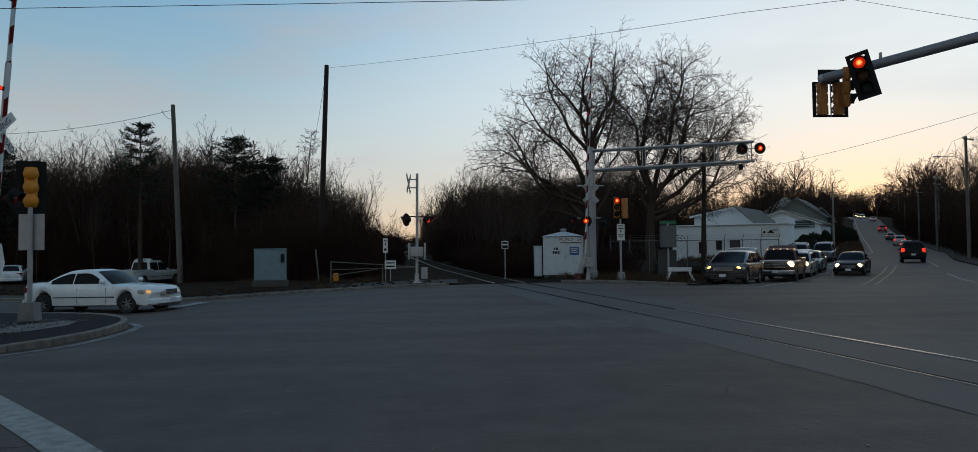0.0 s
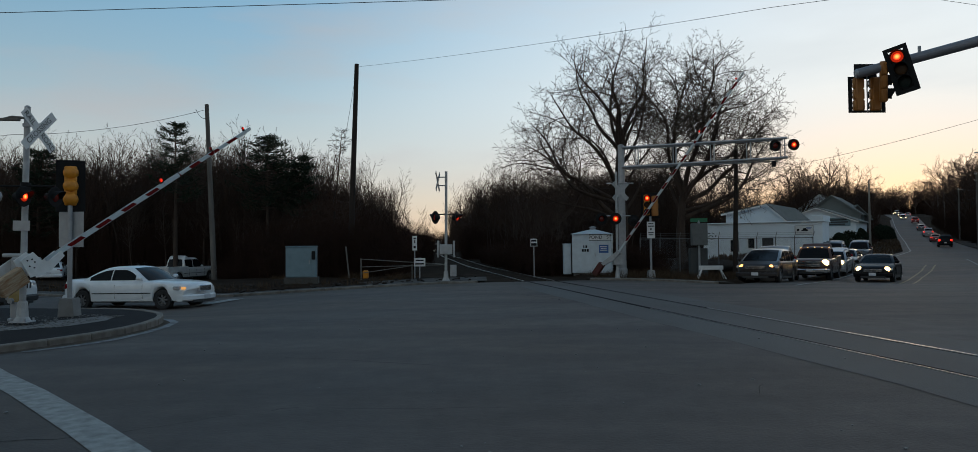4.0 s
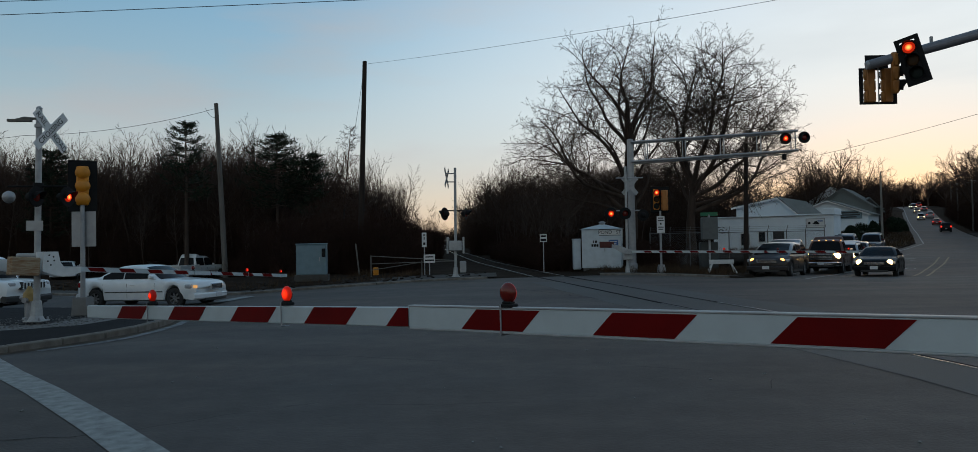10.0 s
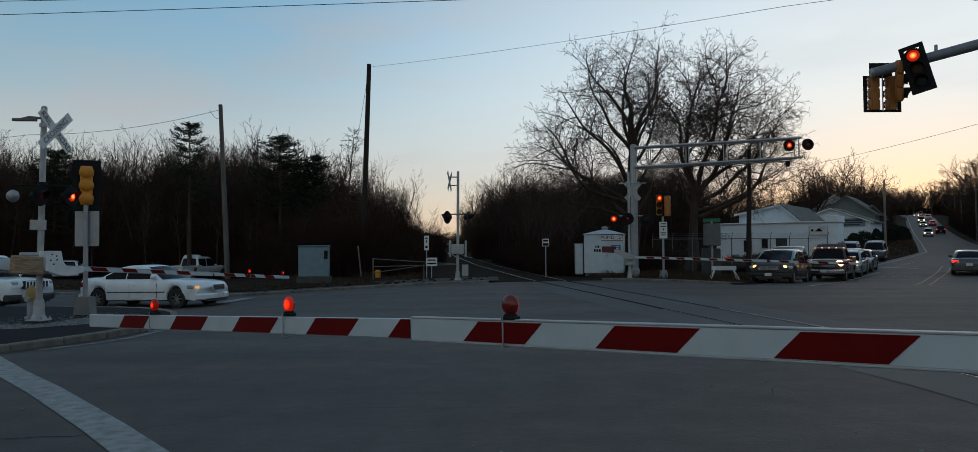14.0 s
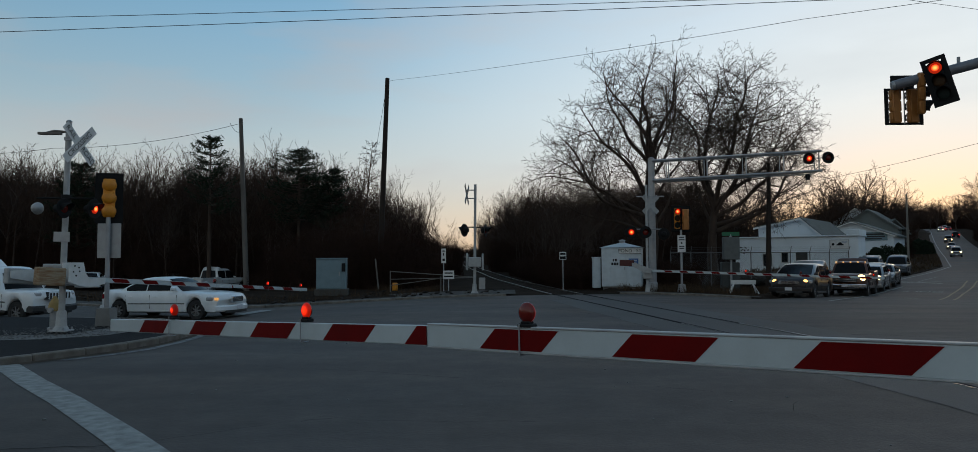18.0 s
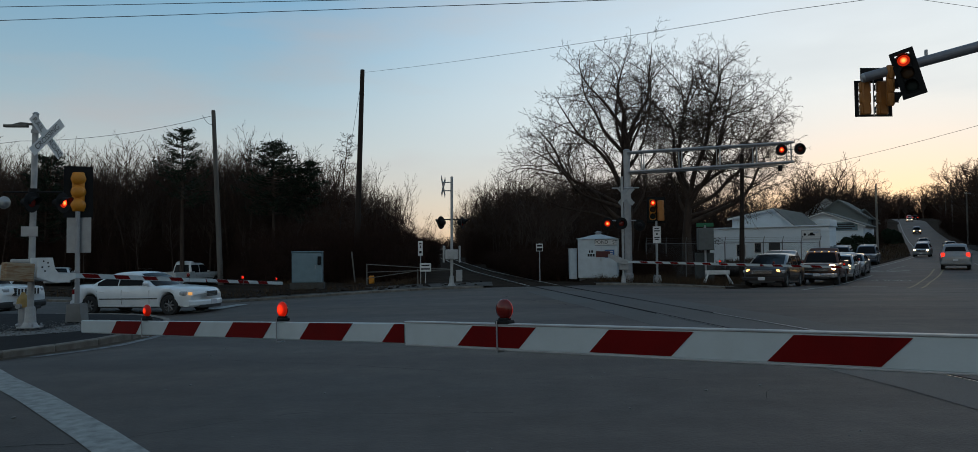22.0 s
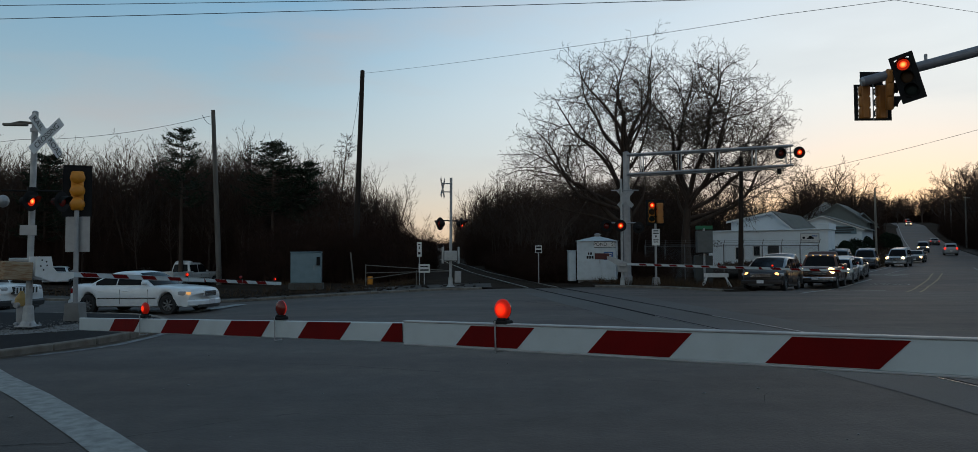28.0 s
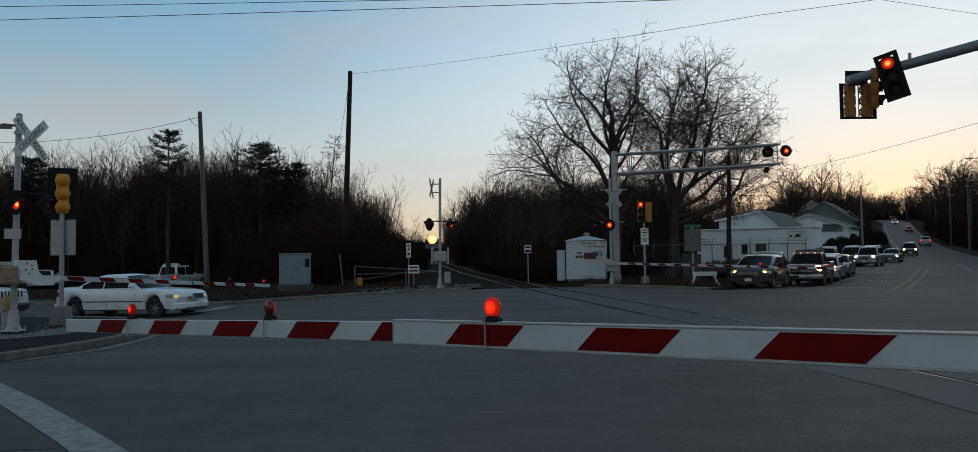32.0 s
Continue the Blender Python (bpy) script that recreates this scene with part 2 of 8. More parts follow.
POLE_DARK = mat("tarred_pole", (0.035, 0.025, 0.02), (0.018, 0.014, 0.012), 0.9, 0, 4, 50, 0.5, 0.6, 0, 0.3, (1, 1, 0.15))
POLE_GREY = mat("weathered_pole", (0.16, 0.148, 0.135), (0.07, 0.062, 0.055), 0.9, 0, 4, 50, 0.5, 0.6, 0, 0.3, (1, 1, 0.15))
BARK = mat("dark_bark", (0.080, 0.058, 0.046), (0.038, 0.027, 0.022), 0.95, 0, 3, 30, 0.6, 0.7, 0, 0.2, (1, 1, 0.3))
TWIG = mat("bare_twigs", (0.062, 0.038, 0.027), (0.031, 0.019, 0.014), 0.95, 0, 1, 10, 0.0, 0.6, 0.3, 0.2)
# the twig colour again, darkened for the shade inside the thickets
TWIG_SHADED = mat("shaded_brush", (0.048, 0.027, 0.020), (0.023, 0.013, 0.010), 0.95, 0, 1, 10, 0.0, 0.6, 0.15, 0.05)
TWIG_GREY = mat("grey_twigs", (0.085, 0.064, 0.052), (0.045, 0.033, 0.026), 0.95, 0, 1, 10, 0.0, 0.6, 0.3, 0.2)
NEEDLE = mat("pine_needles", (0.022, 0.036, 0.020), (0.012, 0.019, 0.011), 0.9, 0, 1, 10, 0.0, 0.6, 0.3, 0.2)
SIDING = mat("painted_siding", (0.74, 0.80, 0.84), (0.62, 0.68, 0.72), 0.75, 0, 0.9, 30, 0.1, 0.5)
ROOFING = mat("asphalt_shingles", (0.115, 0.125, 0.11), (0.06, 0.066, 0.06), 0.9, 0, 2, 40, 0.5)
SHED_WHITE = mat("bungalow_aluminium", (0.56, 0.63, 0.68), (0.42, 0.475, 0.51), 0.5, 0.15, 3, 60, 0.05)
DULL_PIPE = mat("rusting_painted_pipe", (0.20, 0.195, 0.18), (0.10, 0.075, 0.055), 0.75, 0.2, 4, 40, 0.2)
# a darker concrete, for the cabinet's base
DARK_CONCRETE = mat("dark_concrete", (0.085, 0.08, 0.072), (0.045, 0.042, 0.036), 0.9, 0, 3, 40, 0.3)
BOX_GREY = mat("cabinet_blue_grey", (0.17, 0.25, 0.29), (0.12, 0.185, 0.215), 0.5, 0.1, 3, 60, 0.05)
GLASS = mat("dark_glass", (0.010, 0.011, 0.013), (0.006, 0.007, 0.008), 0.12, 0, 3, 20, 0.0, 0.5, 0, 0.07)
TYRE = mat("tyre_rubber", (0.016, 0.016, 0.017), (0.028, 0.027, 0.026), 0.9, 0, 20, 90, 0.2)
RIM = mat("wheel_alloy", (0.22, 0.225, 0.23), (0.12, 0.12, 0.125), 0.4, 0.4, 10, 60, 0.05)
CHROME = mat("chrome", (0.70, 0.71, 0.72), (0.5, 0.5, 0.5), 0.15, 1.0, 10, 60, 0.0)
TRIM = mat("black_trim", (0.02, 0.02, 0.021), (0.03, 0.03, 0.03), 0.6, 0, 10, 60, 0.1)
LAMP_GLASS = mat("lamp_glass", (0.55, 0.56, 0.57), (0.35, 0.35, 0.36), 0.12, 0.3, 12, 60, 0.0)
PLATE = mat("number_plate", (0.62, 0.63, 0.66), (0.5, 0.5, 0.53), 0.5, 0, 12, 60, 0.0)
WIRE = mat("black_cable", (0.018, 0.018, 0.02), (0.03, 0.03, 0.03), 0.8, 0, 5, 20, 0.0)
RED_OFF = mat("unlit_red_lens", (0.16, 0.010, 0.006), (0.09, 0.006, 0.005), 0.2, 0, 10, 80, 0.1)
AMBER_OFF = mat("unlit_amber_lens", (0.05, 0.022, 0.006), (0.03, 0.015, 0.005), 0.5, 0, 10, 80, 0.1, 0.5, 0, 0.2)
TAIL_OFF = mat("unlit_tail_lens", (0.22, 0.008, 0.01), (0.14, 0.006, 0.008), 0.2, 0, 10, 80, 0.0)
LIT_RED = glow("lit_red_lens", (1.0, 0.022, 0.004), 0.20, (0.12, 0.006, 0.004), 1.6, 0.045)
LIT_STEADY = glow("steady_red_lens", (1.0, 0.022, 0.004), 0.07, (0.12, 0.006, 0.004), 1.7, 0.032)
LIT_RED_FAR = glow("lit_red_signal", (1.0, 0.040, 0.008), 0.28, (0.12, 0.008, 0.004), 14.0, 0.095)
LIT_HEAD = glow("lit_headlight", (1.0, 0.60, 0.22), 6.0, (0.8, 0.8, 0.7))
DIM_HEAD = glow("amber_side_light", (1.0, 0.42, 0.10), 3.2, (0.6, 0.4, 0.2))
LIT_TAIL = glow("lit_tail_lens", (1.0, 0.03, 0.015), 1.3)
# orange rim and paler core colour in the halo round the lamp
LIT_TRAIN = glow("train_headlight", (1.0, 0.42, 0.11), 1.2, (0.8, 0.8, 0.7), 5.0, 0.8)


# ---- mesh building ----
class Geo:
    """Collects vertices and faces; each face carries a material slot."""

    def __init__(self):
        self.v, self.f, self.s = [], [], []

    def add(self, verts, faces, slot=0):
        k = len(self.v)
        self.v += [tuple(p) for p in verts]
        self.f += [tuple(i + k for i in q) for q in faces]
        self.s += [slot] * len(faces)
        return self

    def box(self, x0, y0, z0, x1, y1, z1, b=0.01, slot=0, m=None):
        """A box with chamfered edges."""
        b = min(b, (x1 - x0) * 0.45, (y1 - y0) * 0.45, (z1 - z0) * 0.45)
        vs, idx = [], {}
        for sx in (0, 1):
            for sy in (0, 1):
                for sz in (0, 1):
                    c = ((x0, x1)[sx], (y0, y1)[sy], (z0, z1)[sz])
                    d = (1 - 2 * sx, 1 - 2 * sy, 1 - 2 * sz)
                    for a in range(3):
                        idx[sx, sy, sz, a] = len(vs)
                        vs.append(tuple(c[i] + (0 if i == a else b * d[i]) for i in range(3)))
        fs = []
        for a in range(3):
            o, p = (a + 1) % 3, (a + 2) % 3
            for s in (0, 1):
                q = []
                for i, j in ((0, 0), (1, 0), (1, 1), (0, 1)):
                    k = [0, 0, 0]
                    k[a], k[o], k[p] = s, i, j
                    q.append(idx[(*k, a)])
                fs.append(tuple(q if s else q[::-1]))
            for i in (0, 1):
                for j in (0, 1):
                    q = []
                    for s, ax in ((0, o), (1, o), (1, p), (0, p)):
                        k = [0, 0, 0]
                        k[a], k[o], k[p] = s, i, j
                        q.append(idx[(*k, ax)])
                    fs.append(tuple(q if (i + j) % 2 else q[::-1]))
        for sx in (0, 1):
            for sy in (0, 1):
                for sz in (0, 1):
                    q = tuple(idx[sx, sy, sz, a] for a in range(3))
                    fs.append(q if (sx + sy + sz) % 2 else q[::-1])
        if m:
            vs = [tuple(m @ Vector(p)) for p in vs]
        return self.add(vs, fs, slot)

    def cyl(self, p, q, r, r2=None, n=12, slot=0, cap=True):
        p, q = Vector(p), Vector(q)
        r2 = r if r2 is None else r2
        w = (q - p).normalized()
        u = w.cross((0, 0, 1) if abs(w.z) < 0.9 else (1, 0, 0)).normalized()
        v = w.cross(u)
        vs = []
        for c, rr in ((p, r), (q, r2)):
            for i in range(n):
                a = 2 * math.pi * i / n
                vs.append(c + rr * (math.cos(a) * u + math.sin(a) * v))
        fs = [(i, (i + 1) % n, n + (i + 1) % n, n + i) for i in range(n)]
        if cap:
            fs += [tuple(range(n))[::-1], tuple(range(n, 2 * n))]
        return self.add(vs, fs, slot)

    def tube(self, pts, r, n=6, slot=0):
        """A bent rod through the points."""
        for a, b in zip(pts, pts[1:]):
            self.cyl(a, b, r, r, n, slot)
        return self

    def lathe(self, rings, m=None, n=16, slot=0, cap=True):
        """Rings of (radius, height) turned round z."""
        vs, fs = [], []
        for r, z in rings:
            for i in range(n):
                a = 2 * math.pi * i / n
                vs.append((r * math.cos(a), r * math.sin(a), z))
        for k in range(len(rings) - 1):
            for i in range(n):
                j = (i + 1) % n
                fs.append((k * n + i, k * n + j, k * n + n + j, k * n + n + i))
        if cap:
            fs += [tuple(range(n))[::-1], tuple(range((len(rings) - 1) * n, len(rings) * n))]
        if m:
            vs = [tuple(m @ Vector(p)) for p in vs]
        return self.add(vs, fs, slot)

    def prism(self, poly, y0, y1, m=None, slot=0):
        """A polygon in x, z pushed from y0 to y1."""
        n = len(poly)
        vs = [(x, y0, z) for x, z in poly] + [(x, y1, z) for x, z in poly]
        fs = [tuple(range(n)), tuple(range(n, 2 * n))[::-1]]
        fs += [(i, n + i, n + (i + 1) % n, (i + 1) % n) for i in range(n)]
        if m:
            vs = [tuple(m @ Vector(p)) for p in vs]
        return self.add(vs, fs, slot)


def mesh(name, geo, mats, smooth=False):
    me = bpy.data.meshes.new(name)
    me.from_pydata(geo.v, [], geo.f)
    for m in mats if isinstance(mats, (list, tuple)) else [mats]:
        me.materials.append(m)
    if any(geo.s):
        me.polygons.foreach_set("material_index", geo.s)
    if smooth:
        me.polygons.foreach_set("use_smooth", [True] * len(geo.f))
        me.set_sharp_from_angle(angle=radians(40))
    me.update()
    return me


def part(name, geo, mats, parent, label="", at=None, smooth=False):
    """One mesh under a thing or under a part."""
    ob = new(name, geo if isinstance(geo, bpy.types.Mesh) else mesh(name, geo, mats, smooth))
    ob.parent = parent
    if at:
        ob.matrix_basis = at
    return tagged(ob, label)


def thing(name, label, category, at=None, group="", kind=""):
    ob = new(name)
    ob.empty_display_size = 0.2
    if at:
        ob.matrix_basis = at
    return tagged(ob, label, category, group, kind)


def solid(name, geo, mats, label, category, at=None, group="", kind="", smooth=False):
    ob = new(name, mesh(name, geo, mats, smooth))
    if at:
        ob.matrix_basis = at
    return tagged(ob, label, category, group, kind)


def letters(body, size, material, parent, at, name="lettering", depth=0.002):
    """Words in the built-in font, as a flat raised mesh."""
    cu = bpy.data.curves.new(name, "FONT")
    cu.body, cu.size, cu.extrude, cu.align_x, cu.align_y = body, size, depth, "CENTER", "CENTER"
    tmp = new("tmp", cu)
    me = bpy.data.meshes.new_from_object(tmp.evaluated_get(bpy.context.evaluated_depsgraph_get()))
    bpy.data.objects.remove(tmp)
    bpy.data.curves.remove(cu)
    me.materials.clear()
    me.materials.append(material)
    return part(name, me, None, parent, "", at)


def smoothstep(a, b, x):
    t = min(1, max(0, (x - a) / (b - a)))
    return t * t * (3 - 2 * t)


# ---- the lie of the land ----
def climb(y):
    """The far street's rise."""
    if y < 55:
        return 0.0
    if y < 235:
        return 0.00030 * (y - 55) ** 2
    return 9.72 + 0.05 * (y - 235) if y < 330 else 14.5


def gz(x, y):
    """Height of the road surface and of the open ground."""
    z = -0.42 * math.exp(-((x + 13.5) ** 2 + (y - 25) ** 2) / 60)
    z -= 0.27 * math.exp(-((x - 20) ** 2 + (y - 41) ** 2) / 130) * 1.5
    z -= 1.0 * math.exp(-((x + 24.5) ** 2 + (y - 58) ** 2) / 190)
    side = x / max(y, 1.0)
    z += climb(y) * smoothstep(0.22, 0.5, side)
    z += 0.35 * smoothstep(50, 120, y) * (1 - smoothstep(0.22, 0.5, side))
    return z


def track_x(y):
    """The line of the rails."""
    pts = [(-60, 14.9), (8.5, 6.94), (19, 5.26), (34, 3.1), (60, -0.1), (100, -4.2), (150, -8.4), (275, -16.4), (420, -24)]
    for (a, xa), (b, xb) in zip(pts, pts[1:]):
        if y <= b:
            return xa + (xb - xa) * (y - a) / (b - a)
    return pts[-1][1]


def far_edge(x):
    """The far edge of the crossroads."""
    pts = [(-90, 36), (-22, 30.6), (-10.4, 29.2), (-6, 30.6), (-1.4, 33.2), (2, 34.2), (7, 36.2), (9.5, 34.8), (11.2, 31.2), (12.5, 33), (40, 75)]
    for (a, ya), (b, yb) in zip(pts, pts[1:]):
        if x <= b:
            return ya + (yb - ya) * (x - a) / (b - a)
    return pts[-1][1]


def line_at(pts, y):
    for (a, xa), (b, xb) in zip(pts, pts[1:]):
        if y <= b:
            return xa + (xb - xa) * (y - a) / (b - a)
    return pts[-1][1]


LEFT_X = [(20, 3.4), (30.6, 11.2), (42.8, 20), (58, 31), (93, 56.0), (128, 76.5), (190, 111.5), (258, 150), (330, 190)]
RIGHT_X = [(20, 22), (27.8, 25.5), (42, 33.5), (63, 46.4), (90, 65), (130, 87.5), (190, 121.5), (258, 160), (330, 200)]


def in_road(x, y, grow=0.0):
    if y < -24:
        return False
    if x < 26 and y < far_edge(x) + grow:
        return True
    if 26 <= x < 70 and y < 28 + grow:
        return True
    return 26 < y < 330 and line_at(LEFT_X, y) - grow < x < line_at(RIGHT_X, y) + grow


# ---- ground, roads and track ----
def build_ground():
    g = Geo()
    radii = [0] + [1.5 * 1.045 ** i for i in range(1, 160)]
    radii = [r for r in radii if r < 1400] + [1500]
    angs = [math.radians(a) for a in list(range(0, 360, 3))]
    angs = sorted({round(a, 5) for a in angs} | {round(math.radians(a), 5) for a in np.arange(30, 150, 0.75)})
    n = len(angs)
    vs = []
    for r in radii:
        for a in angs:
            x, y = r * math.cos(a), r * math.sin(a)
            z = gz(x, y)
            near_track = abs(x - track_x(y)) < 3.2 and -60 < y < 420
            if in_road(x, y, 1.0):
                z -= 0.12
            elif near_track:
                z -= 0.05
            elif r < 400:
                z += 0.10 + 0.12 * noise.noise((x * 0.13, y * 0.13, 0))
            vs.append((x, y, z))
    fs = []
    for k in range(len(radii) - 1):
        for i in range(n):
            j = (i + 1) % n
            fs.append((k * n + i, k * n + n + i, k * n + n + j, k * n + j))
    g.add(vs, fs)
    solid("ground", g, SOIL, "bare soil and dead leaves under winter woods", "ground", kind="structure")


def grid_sheet(g, rows):
    n = len(rows[0])
    vs = [p for r in rows for p in r]
    fs = [(k * n + i, k * n + i + 1, k * n + n + i + 1, k * n + n + i) for k in range(len(rows) - 1) for i in range(n - 1)]
    g.add(vs, fs)


def build_roads():
    g = Geo()
    xs = list(np.arange(-90, 26.01, 1.0))
    rows = []
    for k in range(29):
        rows.append([(x, -25 + (far_edge(x) + 25) * k / 28, gz(x, -25 + (far_edge(x) + 25) * k / 28)) for x in xs])
    grid_sheet(g, rows)
    grid_sheet(g, [[(x, y, gz(x, y)) for x in np.arange(26, 70.1, 4)] for y in np.arange(-25, 28.1, 3)])
    ob = solid("road_crossing", g, ASPHALT, "worn grey asphalt of a wide crossroads", "road", kind="structure", smooth=True)
    g = Geo()
    rows = []
    for y in list(np.arange(27, 120, 2.5)) + list(np.arange(120, 331, 8)):
        a, b = line_at(LEFT_X, y), line_at(RIGHT_X, y)
        rows.append([(a + (b - a) * k / 8, y, gz(a + (b - a) * k / 8, y) + 0.005) for k in range(9)])
    grid_sheet(g, rows)
    solid("road_street", g, ASPHALT, "grey asphalt street climbing a hill", "road", kind="structure", smooth=True)
    return ob


def strip(g, pts, width, lift, step=0.8):
    """A flat painted band along a line on the road."""
    out = []
    for (x0, y0), (x1, y1) in zip(pts, pts[1:]):
        n = max(1, int(math.hypot(x1 - x0, y1 - y0) / step))
        for k in range(n):
            out.append((x0 + (x1 - x0) * k / n, y0 + (y1 - y0) * k / n))
    out.append(pts[-1])
    rows = []
    for i, (x, y) in enumerate(out):
        a, b = out[max(0, i - 1)], out[min(len(out) - 1, i + 1)]
        d = Vector((b[0] - a[0], b[1] - a[1])).normalized()
        o = Vector((-d.y, d.x)) * width / 2
        rows.append([(x + o.x, y + o.y, gz(x + o.x, y + o.y) + lift), (x - o.x, y - o.y, gz(x - o.x, y - o.y) + lift)])
    grid_sheet(g, rows)


def marking(name, lines, width, material, label, lift=0.024):
    g = Geo()
    for pts in lines:
        strip(g, pts, width, lift)
    return solid(name, g, material, label, "road marking", kind="structure")


def offset(y, dx, pts):
    return (line_at(pts, y) + dx, y)


def build_markings():
    marking("stop_line", [[(-8.3, 11.66), (-8.04, 11.38), (-6.7, 9.95), (-5.40, 8.65), (-3.72, 6.86), (-2.96, 6.01), (-1.4, 4.25)]], 0.37, PAINT, "broad worn white line painted on the road", 0.007)
    marking("edge_line_kerb", [[(-7.7, 12.2), (-7.2, 13.1), (-7.0, 13.8), (-6.98, 15.05), (-7.1, 16.25), (-7.45, 17.6), (-7.95, 18.5), (-8.75, 19.5), (-9.7, 20.25), (-11.5, 21.1)]], 0.19, OLD_PAINT,
            "worn white line round the kerb", 0.009)
    marking("edge_line_far", [[(-22, 30.1), (-13.4, 29.1)]], 0.11, OLD_PAINT, "faint white line along the far kerb")
    marking("lane_line_left", [[(-10.35, 25.2), (-9.9, 26.6), (-9.42, 28.0)], [(-14, 22.6), (-10.9, 23.9)]], 0.62, PAINT, "worn white stop bar by the waiting sedan")
    marking("lane_line_queue", [[(13.3, 29.8), (19.7, 39.4), (22.9, 43.7), (25.7, 47.0)]], 0.17, PAINT, "white lane line beside the queue")
    marking("lane_line_queue_far", [[(29, 51.2), (36, 60.5)]], 0.12, OLD_PAINT, "worn white lane line")
    marking("stop_bar_turn_lane", [[(18.3, 35.45), (19.75, 34.85)]], 0.42, PAINT, "white stop bar before the crossing")
    marking("crossing_mark", [[(27.6, 50.9), (30.7, 51.2)], [(28.4, 52.3), (29.4, 49.0)]], 0.3, PAINT, "worn white crossing mark on the lane")
    word = thing("lane_word", "worn white word painted on the lane", "road marking", on_road(24.2, 42.2, 234), kind="structure")
    letters("ONLY", 0.78, PAINT, word, pose(0, 0, 0.022, 0, 0, -90) @ Matrix.Diagonal((1, 1.9, 1, 1)))
    marking("centre_line", [[(19.0, 31.9), (24.2, 39.5), (28.5, 45.4), (33.0, 52.0)], [(19.5, 31.7), (24.6, 39.2), (28.95, 45.1), (33.5, 51.7)]], 0.11, YELLOW_LINE, "faded double yellow centre line")
    marking("edge_line_left", [[offset(y, 1.0, LEFT_X) for y in (48, 58, 75, 93, 110, 128, 160, 190, 225, 258)]], 0.16, PAINT, "white edge line along the hill street")
    marking("edge_line_right", [[(24.5, 32.0), (27.4, 37), (30.2, 41.7)], [(34.7, 48.8), (39.6, 56.5), (45.0, 65.0)]], 0.14, OLD_PAINT, "white shoulder line")
    # tar-filled cracks in the asphalt
    rnd = random.Random(5)
    g = Geo()
    for x0, y0, x1, y1, wide in ((2.0, 9.6, 2.6, 9.2, 0.008), (3.2, 8.0, 3.5, 8.5, 0.010), (-4.3, 11.6, -0.6, 10.3, 0.010), (-5.4, 6.2, -3.4, 6.75, 0.014), (-3.4, 6.75, -1.9, 7.7, 0.010),
                                 (-1.9, 7.7, 0.4, 7.5, 0.006), (-3, 15, 2, 17.5, 0.012), (3.2, 20.5, 0.8, 27, 0.02), (7.5, 16, 12, 14.5, 0.012), (6, 21, 13, 20, 0.02), (14, 24, 21, 22, 0.02)):
        n = int(math.hypot(x1 - x0, y1 - y0) / 0.11)
        nx, ny = (y0 - y1) / math.hypot(x1 - x0, y1 - y0), (x1 - x0) / math.hypot(x1 - x0, y1 - y0)
        pts = []
        for k in range(n + 1):
            off = 0.22 * noise.noise((x0 + k * 0.06, y0, 3)) + 0.07 * noise.noise((x0 + k * 0.35, y0, 7)) + rnd.uniform(-0.012, 0.012)
            pts.append((x0 + (x1 - x0) * k / n + nx * off, y0 + (y1 - y0) * k / n + ny * off))
        a = 0
        while a < n:
            b = min(n, a + rnd.randrange(4, 11))
            strip(g, pts[a:b + 1], wide * rnd.uniform(0.5, 1.3), 0.005, 0.5)
            a = b + (0 if rnd.random() < 0.6 else rnd.randrange(1, 4))
    solid("sealed_cracks", g, SEALANT, "dark tar-sealed cracks across the asphalt", "road crack", kind="structure")


def tz(y):
    return gz(track_x(y), y) + 0.012 + 0.03 * smoothstep(35, 60, y)


SEAM = -1.95


